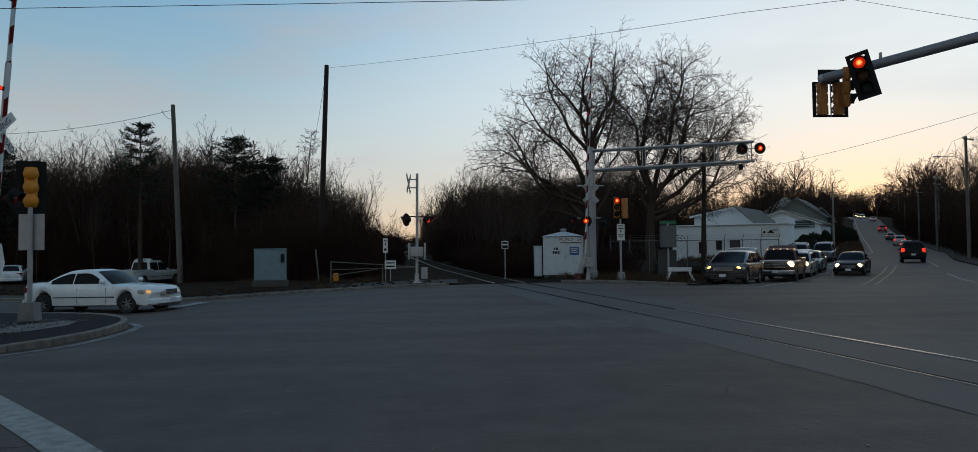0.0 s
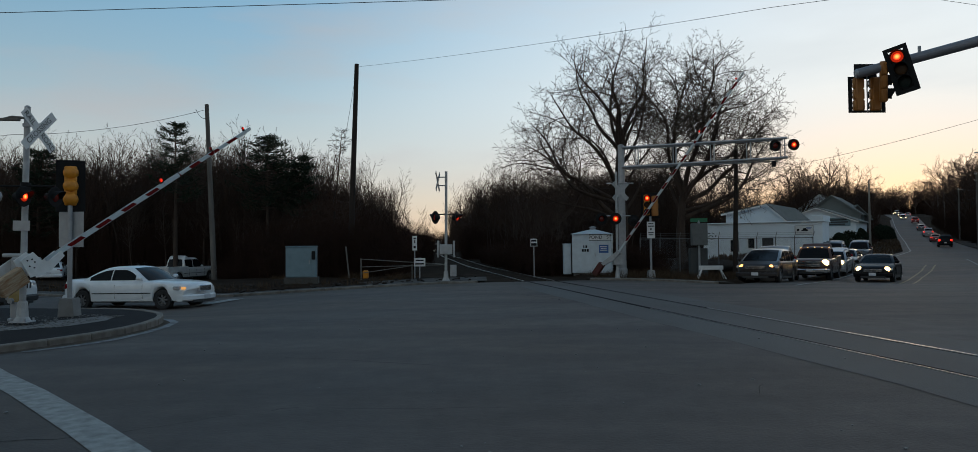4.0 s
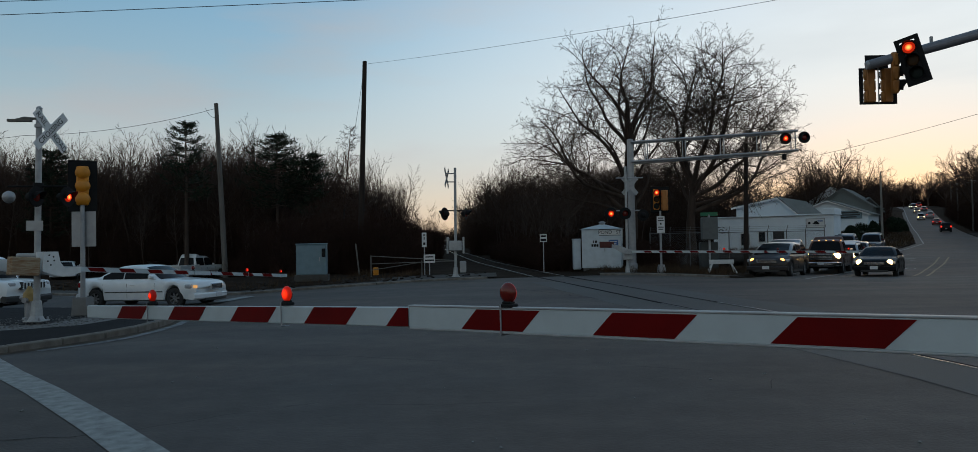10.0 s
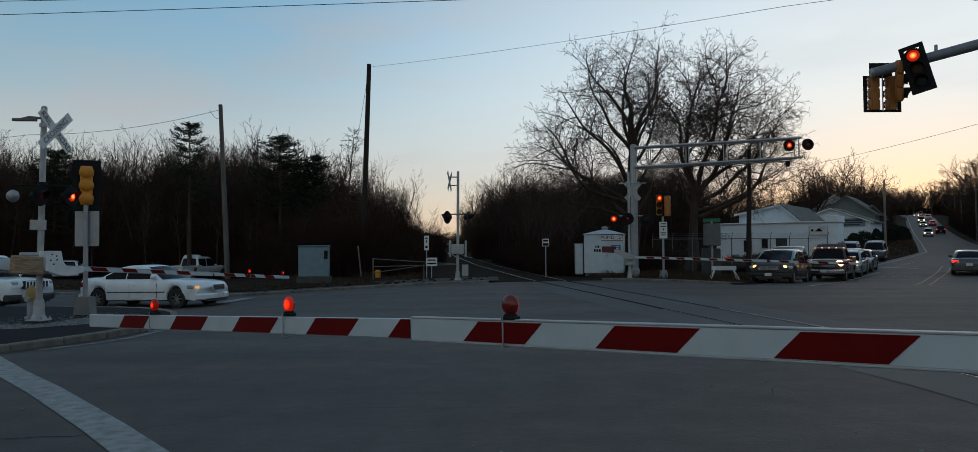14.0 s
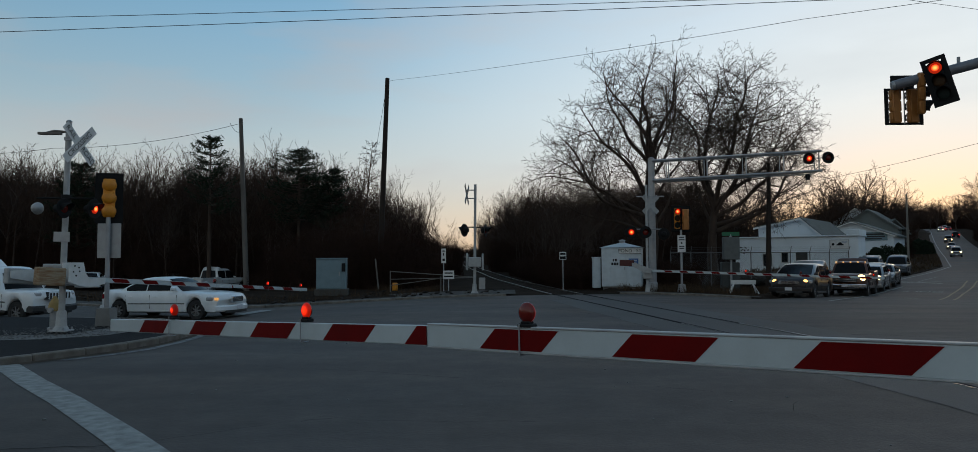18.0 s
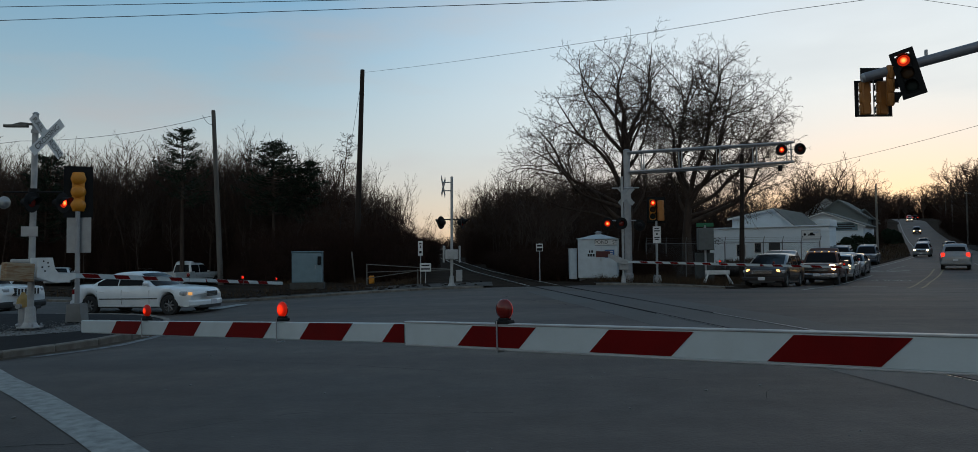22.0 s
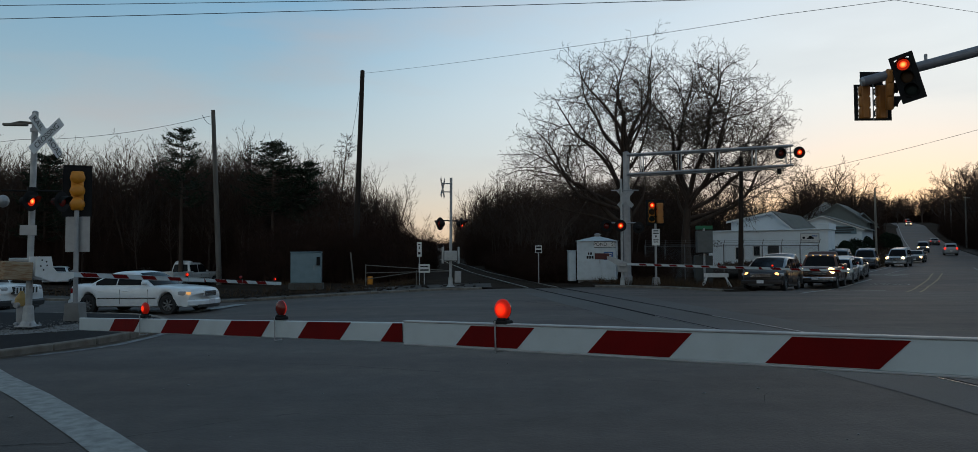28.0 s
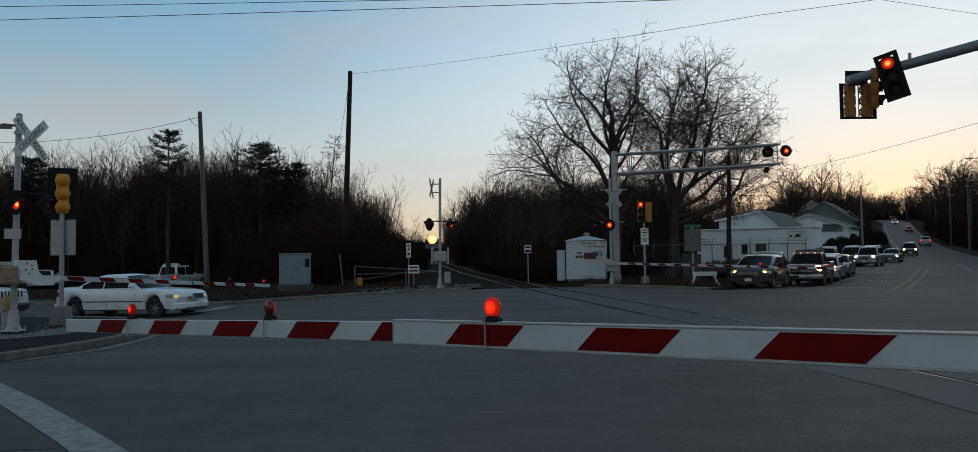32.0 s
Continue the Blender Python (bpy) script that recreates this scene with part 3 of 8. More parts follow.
def build_track():
    track = thing("railway_track", "single railway track with polished rails crossing the road", "railway track", kind="structure")
    ys_in, ys_mid, ys_out = list(np.arange(-40, 19.1, 2.5)) + [18.8], list(np.arange(18.8, 35.1, 1.8)) + [35.1], list(np.arange(35, 120, 2.5)) + list(np.arange(120, 421, 10))
    for side in (-1, 1):
        off = side * 0.7525
        # from y = 18.8 to 35 the same rail is darker and matt
        for ys, w, top, name in ((ys_in, 0.010 if side < 0 else 0.023, 0.0, "rail_head"), (ys_mid, 0.012, 0.0, "dull_rail_head"), (ys_out, 0.036, 0.0, "rail_head")):
            g = Geo()
            rows = []
            for y in ys:
                x = track_x(y) + off
                rows.append([(x - w, y, tz(y) - 0.02), (x - w * 0.9, y, tz(y)), (x + w * 0.9, y, tz(y)), (x + w, y, tz(y) - 0.02)])
            grid_sheet(g, [r[::-1] for r in rows])
            part(name, g, SEALANT if name[0] == "d" else RAIL_TOP, track, "dull dark rail head" if name[0] == "d" else "worn steel rail head")
        g = Geo()
        rows = []
        for y in ys_out:
            x, z = track_x(y) + off, tz(y)
            rows.append([(x + dx, y, z + dz) for dx, dz in ((-0.075, -0.15), (-0.07, -0.13), (-0.012, -0.115), (-0.012, -0.04), (-0.037, -0.02),
                                                            (0.037, -0.02), (0.012, -0.04), (0.012, -0.115), (0.07, -0.13), (0.075, -0.15))][::-1])
        grid_sheet(g, rows)
        part("rail_web", g, RAIL, track, "rusty rail")
        g = Geo()
        pts = [(track_x(y) + off - side * 0.085, y) for y in ys_in + ys_mid]
        strip(g, pts, 0.075 if side < 0 else 0.03, 0.004)
        part("flangeway", g, SEALANT, track, "dark groove beside the rail")
    g = Geo()
    rows = []
    for y in np.arange(-20, 30.1, 0.5):
        x = track_x(y)
        lo = x + SEAM + 0.10 * noise.noise((y * 0.35, 2.0, 0)) + 0.03 * noise.noise((y * 1.9, 5.0, 0))
        hi = x + 1.9 + 0.25 * noise.noise((y * 0.3, 9.0, 0))
        rows.append([(lo + (hi - lo) * k / 4, y, gz(lo + (hi - lo) * k / 4, y) + 0.003) for k in range(5)])
    grid_sheet(g, [r[::-1] for r in rows])
    part("crossing_patch", g, PATCH, track, "paler asphalt laid along the rails")
    g = Geo()
    strip(g, [(r[0][0] - 0.004, r[0][1]) for r in rows], 0.009, 0.0045)
    part("patch_seam", g, SEALANT, track, "dark seam along the patch")
    g = Geo()
    rows = []
    for y in ys_out:
        x, z = track_x(y), tz(y) - 0.13
        rows.append([(x + dx, y, z + dz) for dx, dz in ((-3.4, -0.3), (-1.9, -0.03), (-1.2, 0.0), (1.2, 0.0), (1.9, -0.03), (3.4, -0.3))][::-1])
    grid_sheet(g, rows)
    part("ballast_bed", g, BALLAST, track, "dark stone ballast")
    tie = mesh("tie", Geo().box(-1.3, -0.11, -0.17, 1.3, 0.11, 0.02, 0.012), TIE)
    y = 35.6
    while y < 92:
        part("tie", tie, None, track, "", pose(track_x(y), y, tz(y) - 0.15, 0, 0, 5.5))
        y += 0.55


ISLAND = [(-12.5, 6.0), (-10.0, 9.5), (-8.37, 11.83), (-8.12, 12.29), (-7.62, 13.4), (-7.37, 14.5), (-7.35, 15.5), (-7.5, 16.6), (-7.8, 17.6), (-8.25, 18.55), (-8.95, 19.5), (-9.8, 20.4), (-11.5, 21.3), (-22, 22.2)]


def build_island():
    isl = thing("traffic_island", "kerbed corner island with fresh black asphalt and gravel", "pavement", kind="structure")
    poly = ISLAND + [(-22, 6.0)]
    n = len(poly)
    z = 0.10
    g = Geo().add([(x, y, z + gz(x, y) * 0.4) for x, y in poly] + [(x, y, -0.5) for x, y in poly],
                  [tuple(range(n))] + [(i, n + i, n + (i + 1) % n, (i + 1) % n) for i in range(n)])
    part("path", g, NEW_ASPHALT, isl, "fresh black asphalt")
    gp = [(-21, 12.2), (-13, 13.9), (-9.6, 14.6), (-8.75, 15.4), (-8.6, 16.6), (-8.9, 17.6), (-9.9, 18.4), (-12, 19.0), (-21, 19.8)]
    g = Geo().add([(x, y, z + 0.012 + gz(x, y) * 0.4) for x, y in gp], [tuple(range(len(gp)))])
    part("gravel", g, GRAVEL, isl, "grey gravel")
    rnd = random.Random(3)
    g = Geo()
    for _ in range(1400):
        x, y = rnd.uniform(-13, -8.8), rnd.uniform(14.6, 18.6)
        if x > -9.6 and (y < 15 or y > 18):
            continue
        r = rnd.uniform(0.008, 0.022)
        m = pose(x, y, z + 0.012 + gz(x, y) * 0.4, 0, 0, rnd.uniform(0, 360))
        g.box(-r, -r * 0.8, -r * 0.3, r, r * 0.8, r, r * 0.4, 0, m)
    ob = part("loose_stones", g, GRAVEL, isl, "loose grey stones")
    tagged(ob, kind="stuff")
    # sand washed against the kerb
    g = Geo()
    strip(g, [(x + 0.17, y - 0.02) for x, y in ISLAND[1:10]], 0.26, 0.006)
    part("washed_sand", g, mat("washed_sand", (0.105, 0.082, 0.060), (0.06, 0.05, 0.042), 0.95, 0, 3, 40, 0.4, 0.8, 0, 0.1), isl, "brown sand along the kerb")
    # kerb stones laid end to end round the island
    stone = mesh("kerb_stone", Geo().box(0.002, -0.075, -0.35, 0.898, 0.075, 0.115, 0.022), KERB)
    pts = ISLAND
    fine = []
    for (x0, y0), (x1, y1) in zip(pts, pts[1:]):
        k = max(2, int(math.hypot(x1 - x0, y1 - y0) / 0.15))
        fine += [(x0 + (x1 - x0) * i / k, y0 + (y1 - y0) * i / k) for i in range(k)]
    i = 0
    while i < len(fine):
        j = i
        while j < len(fine) and math.hypot(fine[j][0] - fine[i][0], fine[j][1] - fine[i][1]) < 0.9:
            j += 1
        if j >= len(fine):
            break
        a, b = fine[i], fine[j]
        part("kerb_stone", stone, None, isl, "", pose(a[0], a[1], gz(*a) * 0.4 + rnd.uniform(-0.004, 0.004), 0, 0, math.degrees(math.atan2(b[1] - a[1], b[0] - a[0]))) @ Matrix.Diagonal((math.dist(a, b) / 0.9, 1, 1, 1)))
        i = j


def build_far_pavement():
    pav = thing("pavement_far", "dusty far pavement with a low granite kerb", "pavement", kind="structure")
    stone = mesh("kerb_stone", Geo().box(0.008, -0.07, -0.3, 1.796, 0.07, 0.10, 0.018), KERB)
    pts = [(x, far_edge(x)) for x in np.arange(-46, 1.0, 0.02)], [(x, far_edge(x)) for x in np.arange(5.6, 11.3, 0.02)]
    for run in pts:
        i = 0
        while i < len(run):
            j = i
            while j < len(run) and math.dist(run[j], run[i]) < 1.8:
                j += 1
            if j >= len(run):
                break
            a, b = run[i], run[j]
            part("kerb_stone", stone, None, pav, "", pose(a[0], a[1], gz(*a), 0, math.degrees(math.atan2(gz(*a) - gz(*b), math.dist(a, b))), math.degrees(math.atan2(b[1] - a[1], b[0] - a[0]))))
            i = j
    g = Geo()
    for run in pts:
        grid_sheet(g, [[(x, y + d, gz(x, y) + 0.09 + (0.04 if d > 2.5 else 0)) for d in ((0.02, 1.2, 2.2, 3.4) if x < 3 else (0.02, 0.3, 0.6, 0.9))][::-1] for x, y in run[::40]])
    part("strip", g, mat("dusty_pavement", (0.085, 0.08, 0.074), (0.045, 0.042, 0.038), 0.9, 0, 1.2, 30, 0.4, 0.7, 0, 0.15), pav, "dusty grey asphalt pavement")
    # the street's right kerb and verge
    g = Geo()
    rows = []
    for y in np.arange(29, 130, 3):
        x = line_at(RIGHT_X, y)
        rows.append([(x + d, y, gz(x + d, y) + h) for d, h in ((0, -0.1), (0.0, 0.13), (0.16, 0.14), (2.0, 0.16), (5, 0.2))])
    grid_sheet(g, rows)
    solid("pavement_street", g, mat("dark_worn_pavement", (0.034, 0.030, 0.026), (0.020, 0.017, 0.015), 0.9, 0, 1.2, 30, 0.4, 0.7, 0, 0.12), "dark worn kerb and verge of the hill street", "pavement", kind="structure")
    g = Geo()
    rows = []
    for y in np.arange(46, 200, 4):
        x = line_at(LEFT_X, y)
        rows.append([(x + d, y, gz(x, y) + h) for d, h in ((0, -0.05), (-0.1, 0.10), (-3, 0.35 + 0.5 * smoothstep(60, 85, y)), (-9, 0.8 + 1.3 * smoothstep(60, 90, y)))][::-1])
    grid_sheet(g, rows)
    rnd = random.Random(31)
    for _ in range(9000):
        y = 50 + 120 * rnd.random() ** 1.6
        x = line_at(LEFT_X, y) - rnd.uniform(0.15, 9)
        d = line_at(LEFT_X, y) - x
        z = gz(line_at(LEFT_X, y), y) + 0.10 + (0.25 + 0.5 * smoothstep(60, 85, y)) * min(1, d / 3) + max(0, d - 3) / 6 * (0.45 + 0.8 * smoothstep(60, 90, y)) - 0.03
        o, e = Vector((rnd.uniform(-1, 1), rnd.uniform(-1, 1), 0)).normalized() * 0.05, Vector((rnd.uniform(-0.2, 0.2), rnd.uniform(-0.2, 0.2), rnd.uniform(0.12, 0.4)))
        q = Vector((x, y, z))
        g.add([q - o, q + o, q + e], [(0, 1, 2)], 1)
    solid("verge_bank", g, [SOIL, DRY_GRASS], "dry brown grass bank beside the street", "grass verge", kind="structure")


# ---- trees ----
def cleared(x, y, margin):
    """The open strip along the rails."""
    return min(track_x(y), -0.056 * y) - margin < x < track_x(y) + margin


# how high the woods stand against the sky, by bearing: they fall away towards the rails
SKYLINE = [(-0.30, 0.30), (-0.165, 0.150), (-0.14, 0.128), (-0.118, 0.104), (-0.095, 0.076), (-0.073, 0.055), (-0.054, 0.034), (-0.047, 0.021), (-0.038, 0.020), (-0.034, 0.060), (-0.028, 0.080), (-0.02, 0.092), (0.0, 0.102),
           (0.05, 0.106), (0.11, 0.108), (0.16, 0.125), (0.24, 0.30)]


def canopy(x, y, half):
    """The height that the woods reach at a place, for a crown of that half width."""
    rs = [(x + half * k / 3) / y for k in range(-3, 4)]
    return 1.7 + y * min(line_at(SKYLINE, r) for r in rs) - gz(x, y)


def any_way(rnd):
    return Vector((rnd.uniform(-1, 1), rnd.uniform(-1, 1), rnd.uniform(-1, 1)))


def sprout(trunk, crown, p, d, length, r, lvl, rnd, c, goal=None):
    """One limb with its side limbs, down to the twigs. c: the habit, level by level; goal: where a bough bends to."""
    n = max(2, int(length / c["step"][lvl]))
    seg = length / n
    last = lvl == len(c["step"]) - 1
    room = c.get("room")
    turn = rnd.uniform(0, 6.28)
    s, at = 0.0, length * c["bare"][lvl]
    tip = c["thin"] * (0.6 if last else 1.0)
    ra = r
    bend = any_way(rnd)
    k = -1
    while k + 1 < n:
        k += 1
        if k % 3 == 0:
            bend = any_way(rnd)
        d = (d + bend * c["wander"][lvl] + Vector((0, 0, c["up"][lvl]))).normalized()
        if goal:
            d = (d + (goal - p).normalized() * (0.10 + 0.25 * k / n)).normalized()
        q = p + d * seg
        rb = tip + (ra - tip) * ((n - k - 1) / (n - k)) ** 0.8
        g = trunk if ra > c["thick"] else crown
        g.cyl(p, q, ra, rb, 8 if ra > 0.1 else (6 if ra > 0.05 else (4 if ra > 0.018 else 3)), 0, False)
        s += seg
        if not last:
            while at < s:
                turn += 2.4 + rnd.uniform(-0.5, 0.5)
                u = d.cross(Vector((0.31, 0.2, 0.93)) if abs(d.z) < 0.9 else Vector((1, 0, 0))).normalized()
                w = d.cross(u)
                a = radians(rnd.uniform(*c["angle"][lvl]))
                e = (d * math.cos(a) + (u * math.cos(turn) + w * math.sin(turn)) * math.sin(a)).normalized()
                ln = min(c["most"][lvl], c["ratio"][lvl] * (length - 0.55 * at)) * rnd.uniform(0.6, 1.15)
                o = p.lerp(q, max(0.0, min(1.0, 1 - (s - at) / seg)))
                if ln > 0.1:
                    sprout(trunk, crown, o, e, ln, max(c["thin"], min(0.66 * rb, 0.0105 * ln + 0.003)), lvl + 1, rnd, c)
                at += c["gap"][lvl] * rnd.uniform(0.6, 1.4)
        p, ra = q, rb
        if room and k and not goal and not room(p):
            n = min(n, k + 4)


def in_masses(masses):
    """Whether a place lies in one of the crown's rounded masses."""
    def inside(q):
        return q.z < 6.5 or any(((q.x - a) / l) ** 2 + ((q.y - b) / m) ** 2 + ((q.z - c) / n) ** 2 < 1 for a, b, c, l, m, n in masses)
    return inside


SPREAD = dict(step=[0.5, 0.42, 0.32, 0.22, 0.16], wander=[0.18, 0.22, 0.27, 0.32, 0.3], up=[0.02, 0.015, 0.012, 0.012, 0.01], gap=[0.40, 0.31, 0.22, 0.165],
              angle=[(36, 70), (36, 70), (34, 70), (28, 70)], ratio=[0.6, 0.58, 0.5, 0.5], most=[5.0, 2.6, 1.2, 0.45], bare=[0.30, 0.16, 0.12, 0.15, 0], thin=0.0074, thick=0.05)


def spreading_tree(seed, r0, height, limbs, masses, name):
    """A big bare tree: a trunk, the boughs named by (height, place of the end), and their finer and finer branches."""
    rnd = random.Random(seed)
    trunk, crown = Geo(), Geo()
    c = dict(SPREAD, room=in_masses(masses))
    p, ra, n = Vector((0, 0, -0.2)), r0 * 1.35, int(height / 0.5)
    path = [p]
    for k in range(n):
        q = Vector((0.10 * math.sin(k * 0.5 + seed), 0.08 * math.cos(k * 0.4), -0.2 + (height + 0.2) * (k + 1) / n))
        rb = r0 * (1.08 if k == 0 else 1.0 - 0.55 * (k / n))
        trunk.cyl(p, q, ra, rb, 10, 0, False)
        p, ra = q, rb
        path.append(q)
    for z, x, y, h in limbs:
        o, goal = path[min(n, max(0, int(round(z / height * n))))], Vector((x, y, h))
        way = goal - o
        ln = way.length * 1.06
        sprout(trunk, crown, o, (way.normalized() + Vector((0.25 * rnd.uniform(-1, 1), 0.25 * rnd.uniform(-1, 1), -0.25))).normalized(), ln, min(0.62 * r0, 0.0165 * ln + 0.016), 0, rnd, c, goal)
    return mesh(name + "_trunk", trunk, BARK, True), mesh(name + "_crown", crown, BARK)


SLIM = dict(step=[0.8, 0.5, 0.35, 0.3], wander=[0.05, 0.10, 0.12, 0.12], up=[0.03, 0.10, 0.09, 0.06], gap=[0.42, 0.34, 0.24], angle=[(28, 52), (24, 46), (22, 46)], ratio=[0.36, 0.5, 0.5],
            most=[3.4, 1.5, 0.7], bare=[0.34, 0.15, 0.1, 0], thin=0.0075, thick=0.06)
BRUSHY = dict(SLIM, gap=[0.55, 0.45, 0.36], thin=0.0105, thick=9, bare=[0.25, 0.15, 0.1, 0])
DOME = dict(step=[0.9, 0.6, 0.5, 0.4], wander=[0.1, 0.13, 0.16, 0.16], up=[0.03, 0.03, 0.03, 0.03], gap=[0.62, 0.40, 0.30], angle=[(34, 62), (32, 60), (30, 62)], ratio=[0.5, 0.5, 0.5],
            most=[4, 2.0, 0.9], bare=[0.2, 0.15, 0.1, 0], thin=0.016, thick=0.08)


def slim_tree(seed, height, r, c, bark, twig, name):
    rnd = random.Random(seed)
    trunk, crown = Geo(), Geo()
    sprout(trunk, crown, Vector((0, 0, -0.2)), Vector((rnd.uniform(-0.05, 0.05), rnd.uniform(-0.05, 0.05), 1)).normalized(), height, r, 0, rnd, c)
    return mesh(name + "_trunk", trunk, bark, True), mesh(name + "_crown", crown, twig)


def round_tree(seed, height, name):
    """A broad round-headed tree on a short trunk."""
    rnd = random.Random(seed)
    trunk, crown = Geo(), Geo()
    c = dict(DOME, room=in_masses([(0, 0, height * 0.6, height * 0.46, height * 0.46, height * 0.42)]))
    trunk.cyl((0, 0, -0.3), (0, 0, height * 0.3), 0.30, 0.24, 8, 0, False)
    for k in range(11):
        a, b = 2.4 * k + rnd.uniform(-0.3, 0.3), radians(28 + 55 * (k / 10) + rnd.uniform(-6, 6))
        sprout(trunk, crown, Vector((0, 0, height * (0.2 + 0.1 * k / 10))), Vector((math.cos(b) * math.cos(a), math.cos(b) * math.sin(a), math.sin(b))), height * 0.78, 0.15, 0, rnd, c)
    return mesh(name + "_trunk", trunk, BARK, True), mesh(name + "_crown", crown, TWIG)


def place_tree(meshes, name, label, m, category="tree", group=""):
    t = thing(name, label, category, m, group)
    part("trunk", meshes[0], None, t)
    part("crown", meshes[1], None, t, "bare twiggy crown" if "pine" not in name else "dark needled crown")
    return t


def bush_mesh(seed, w, d, h, n, name, thin=0.012):
    """A thicket: many thin crooked stems with side twigs."""
    rnd = random.Random(seed)
    vs, fs = [], []

    def blade(p, q, r):
        s = Vector((q.y - p.y, p.x - q.x, 0))
        s = s.normalized() * r if s.length > 1e-4 else Vector((r, 0, 0))
        if rnd.random() < 0.5:
            s = Vector((s.y, -s.x, 0))
        k = len(vs)
        vs.extend([tuple(p - s), tuple(p + s), tuple(q + s * 0.4), tuple(q - s * 0.4)])
        fs.append((k, k + 1, k + 2, k + 3))

    for _ in range(n):
        x, y = rnd.uniform(-w / 2, w / 2), rnd.uniform(-d / 2, d / 2)
        hh = h * rnd.uniform(0.35, 1.0) * (0.75 + 0.35 * noise.noise((x * 0.25 + seed, y * 0.25, 0)))
        p = Vector((x, y, -0.1))
        dd = Vector((rnd.uniform(-0.25, 0.25), rnd.uniform(-0.25, 0.25), 1))
        for s in range(4):
            q = p + dd.normalized() * hh / 4
            blade(p, q, thin * (1.5 - 0.33 * s))
            for _ in range(5):
                e = Vector((rnd.uniform(-0.9, 0.9), rnd.uniform(-0.9, 0.9), rnd.uniform(0.3, 1.2))).normalized()
                blade(q, q + e * hh * rnd.uniform(0.08, 0.2), thin * 0.5)
            p = q
            dd += Vector((rnd.uniform(-0.25, 0.25), rnd.uniform(-0.25, 0.25), 0))
    me = bpy.data.meshes.new(name)
    me.from_pydata(vs, [], fs)
    me.materials.append(TWIG_SHADED)
    return me


def pine_meshes(seed, h, name, wide, bare, dome):
    """A white pine: whorls of level branches with upturned ends, each carrying flat plumes of needles. dome: how rounded its head is."""
    rnd = random.Random(seed)
    t, c = Geo(), Geo()
    t.cyl((0, 0, -0.2), (0, 0, h * 0.98), h * 0.017, 0.02, 8)
    z = h * bare
    while z < h * 0.985:
        u = (z / h - bare) / (1 - bare)
        reach = wide * ((1 - u ** 2.2) ** 0.5 if dome else (1 - u) ** 0.75 * (0.62 + 0.5 * abs(math.sin(7 * u + seed)))) + 0.3
        for _ in range(6 if dome else 5):
            a, ln = rnd.uniform(0, 6.28), reach * rnd.uniform(0.5, 1.1)
            out = Vector((math.cos(a), math.sin(a), 0))
            p, n = Vector((0, 0, z + rnd.uniform(-0.15, 0.15))), 5
            for k in range(n):
                q = p + (out + Vector((rnd.uniform(-0.2, 0.2), rnd.uniform(-0.2, 0.2), -0.05 + 0.22 * k * (0.6 if dome else 1)))).normalized() * ln / n
                t.cyl(p, q, 0.045 * (1 - k / n) + 0.01, 0.045 * (1 - (k + 1) / n) + 0.01, 4, 0, False)
                if k:
                    for _ in range(13):
                        o = p.lerp(q, rnd.random()) + Vector((rnd.gauss(0, 0.2), rnd.gauss(0, 0.2), rnd.gauss(0.05, 0.09)))
                        e = (out * 0.7 + Vector((rnd.uniform(-1, 1), rnd.uniform(-1, 1), rnd.uniform(-0.1, 0.9)))).normalized() * rnd.uniform(0.12, 0.26)
                        w = e.cross(any_way(rnd)).normalized() * rnd.uniform(0.02, 0.05)
                        c.add([o - e - w * 0.3, o - e * 0.1 + w, o + e, o + e * 0.1 - w], [(0, 1, 2, 3)])
                p = q
        z += 0.42 if dome else 0.66
    return mesh(name + "_trunk", t, BARK, True), mesh(name + "_crown", c, NEEDLE)


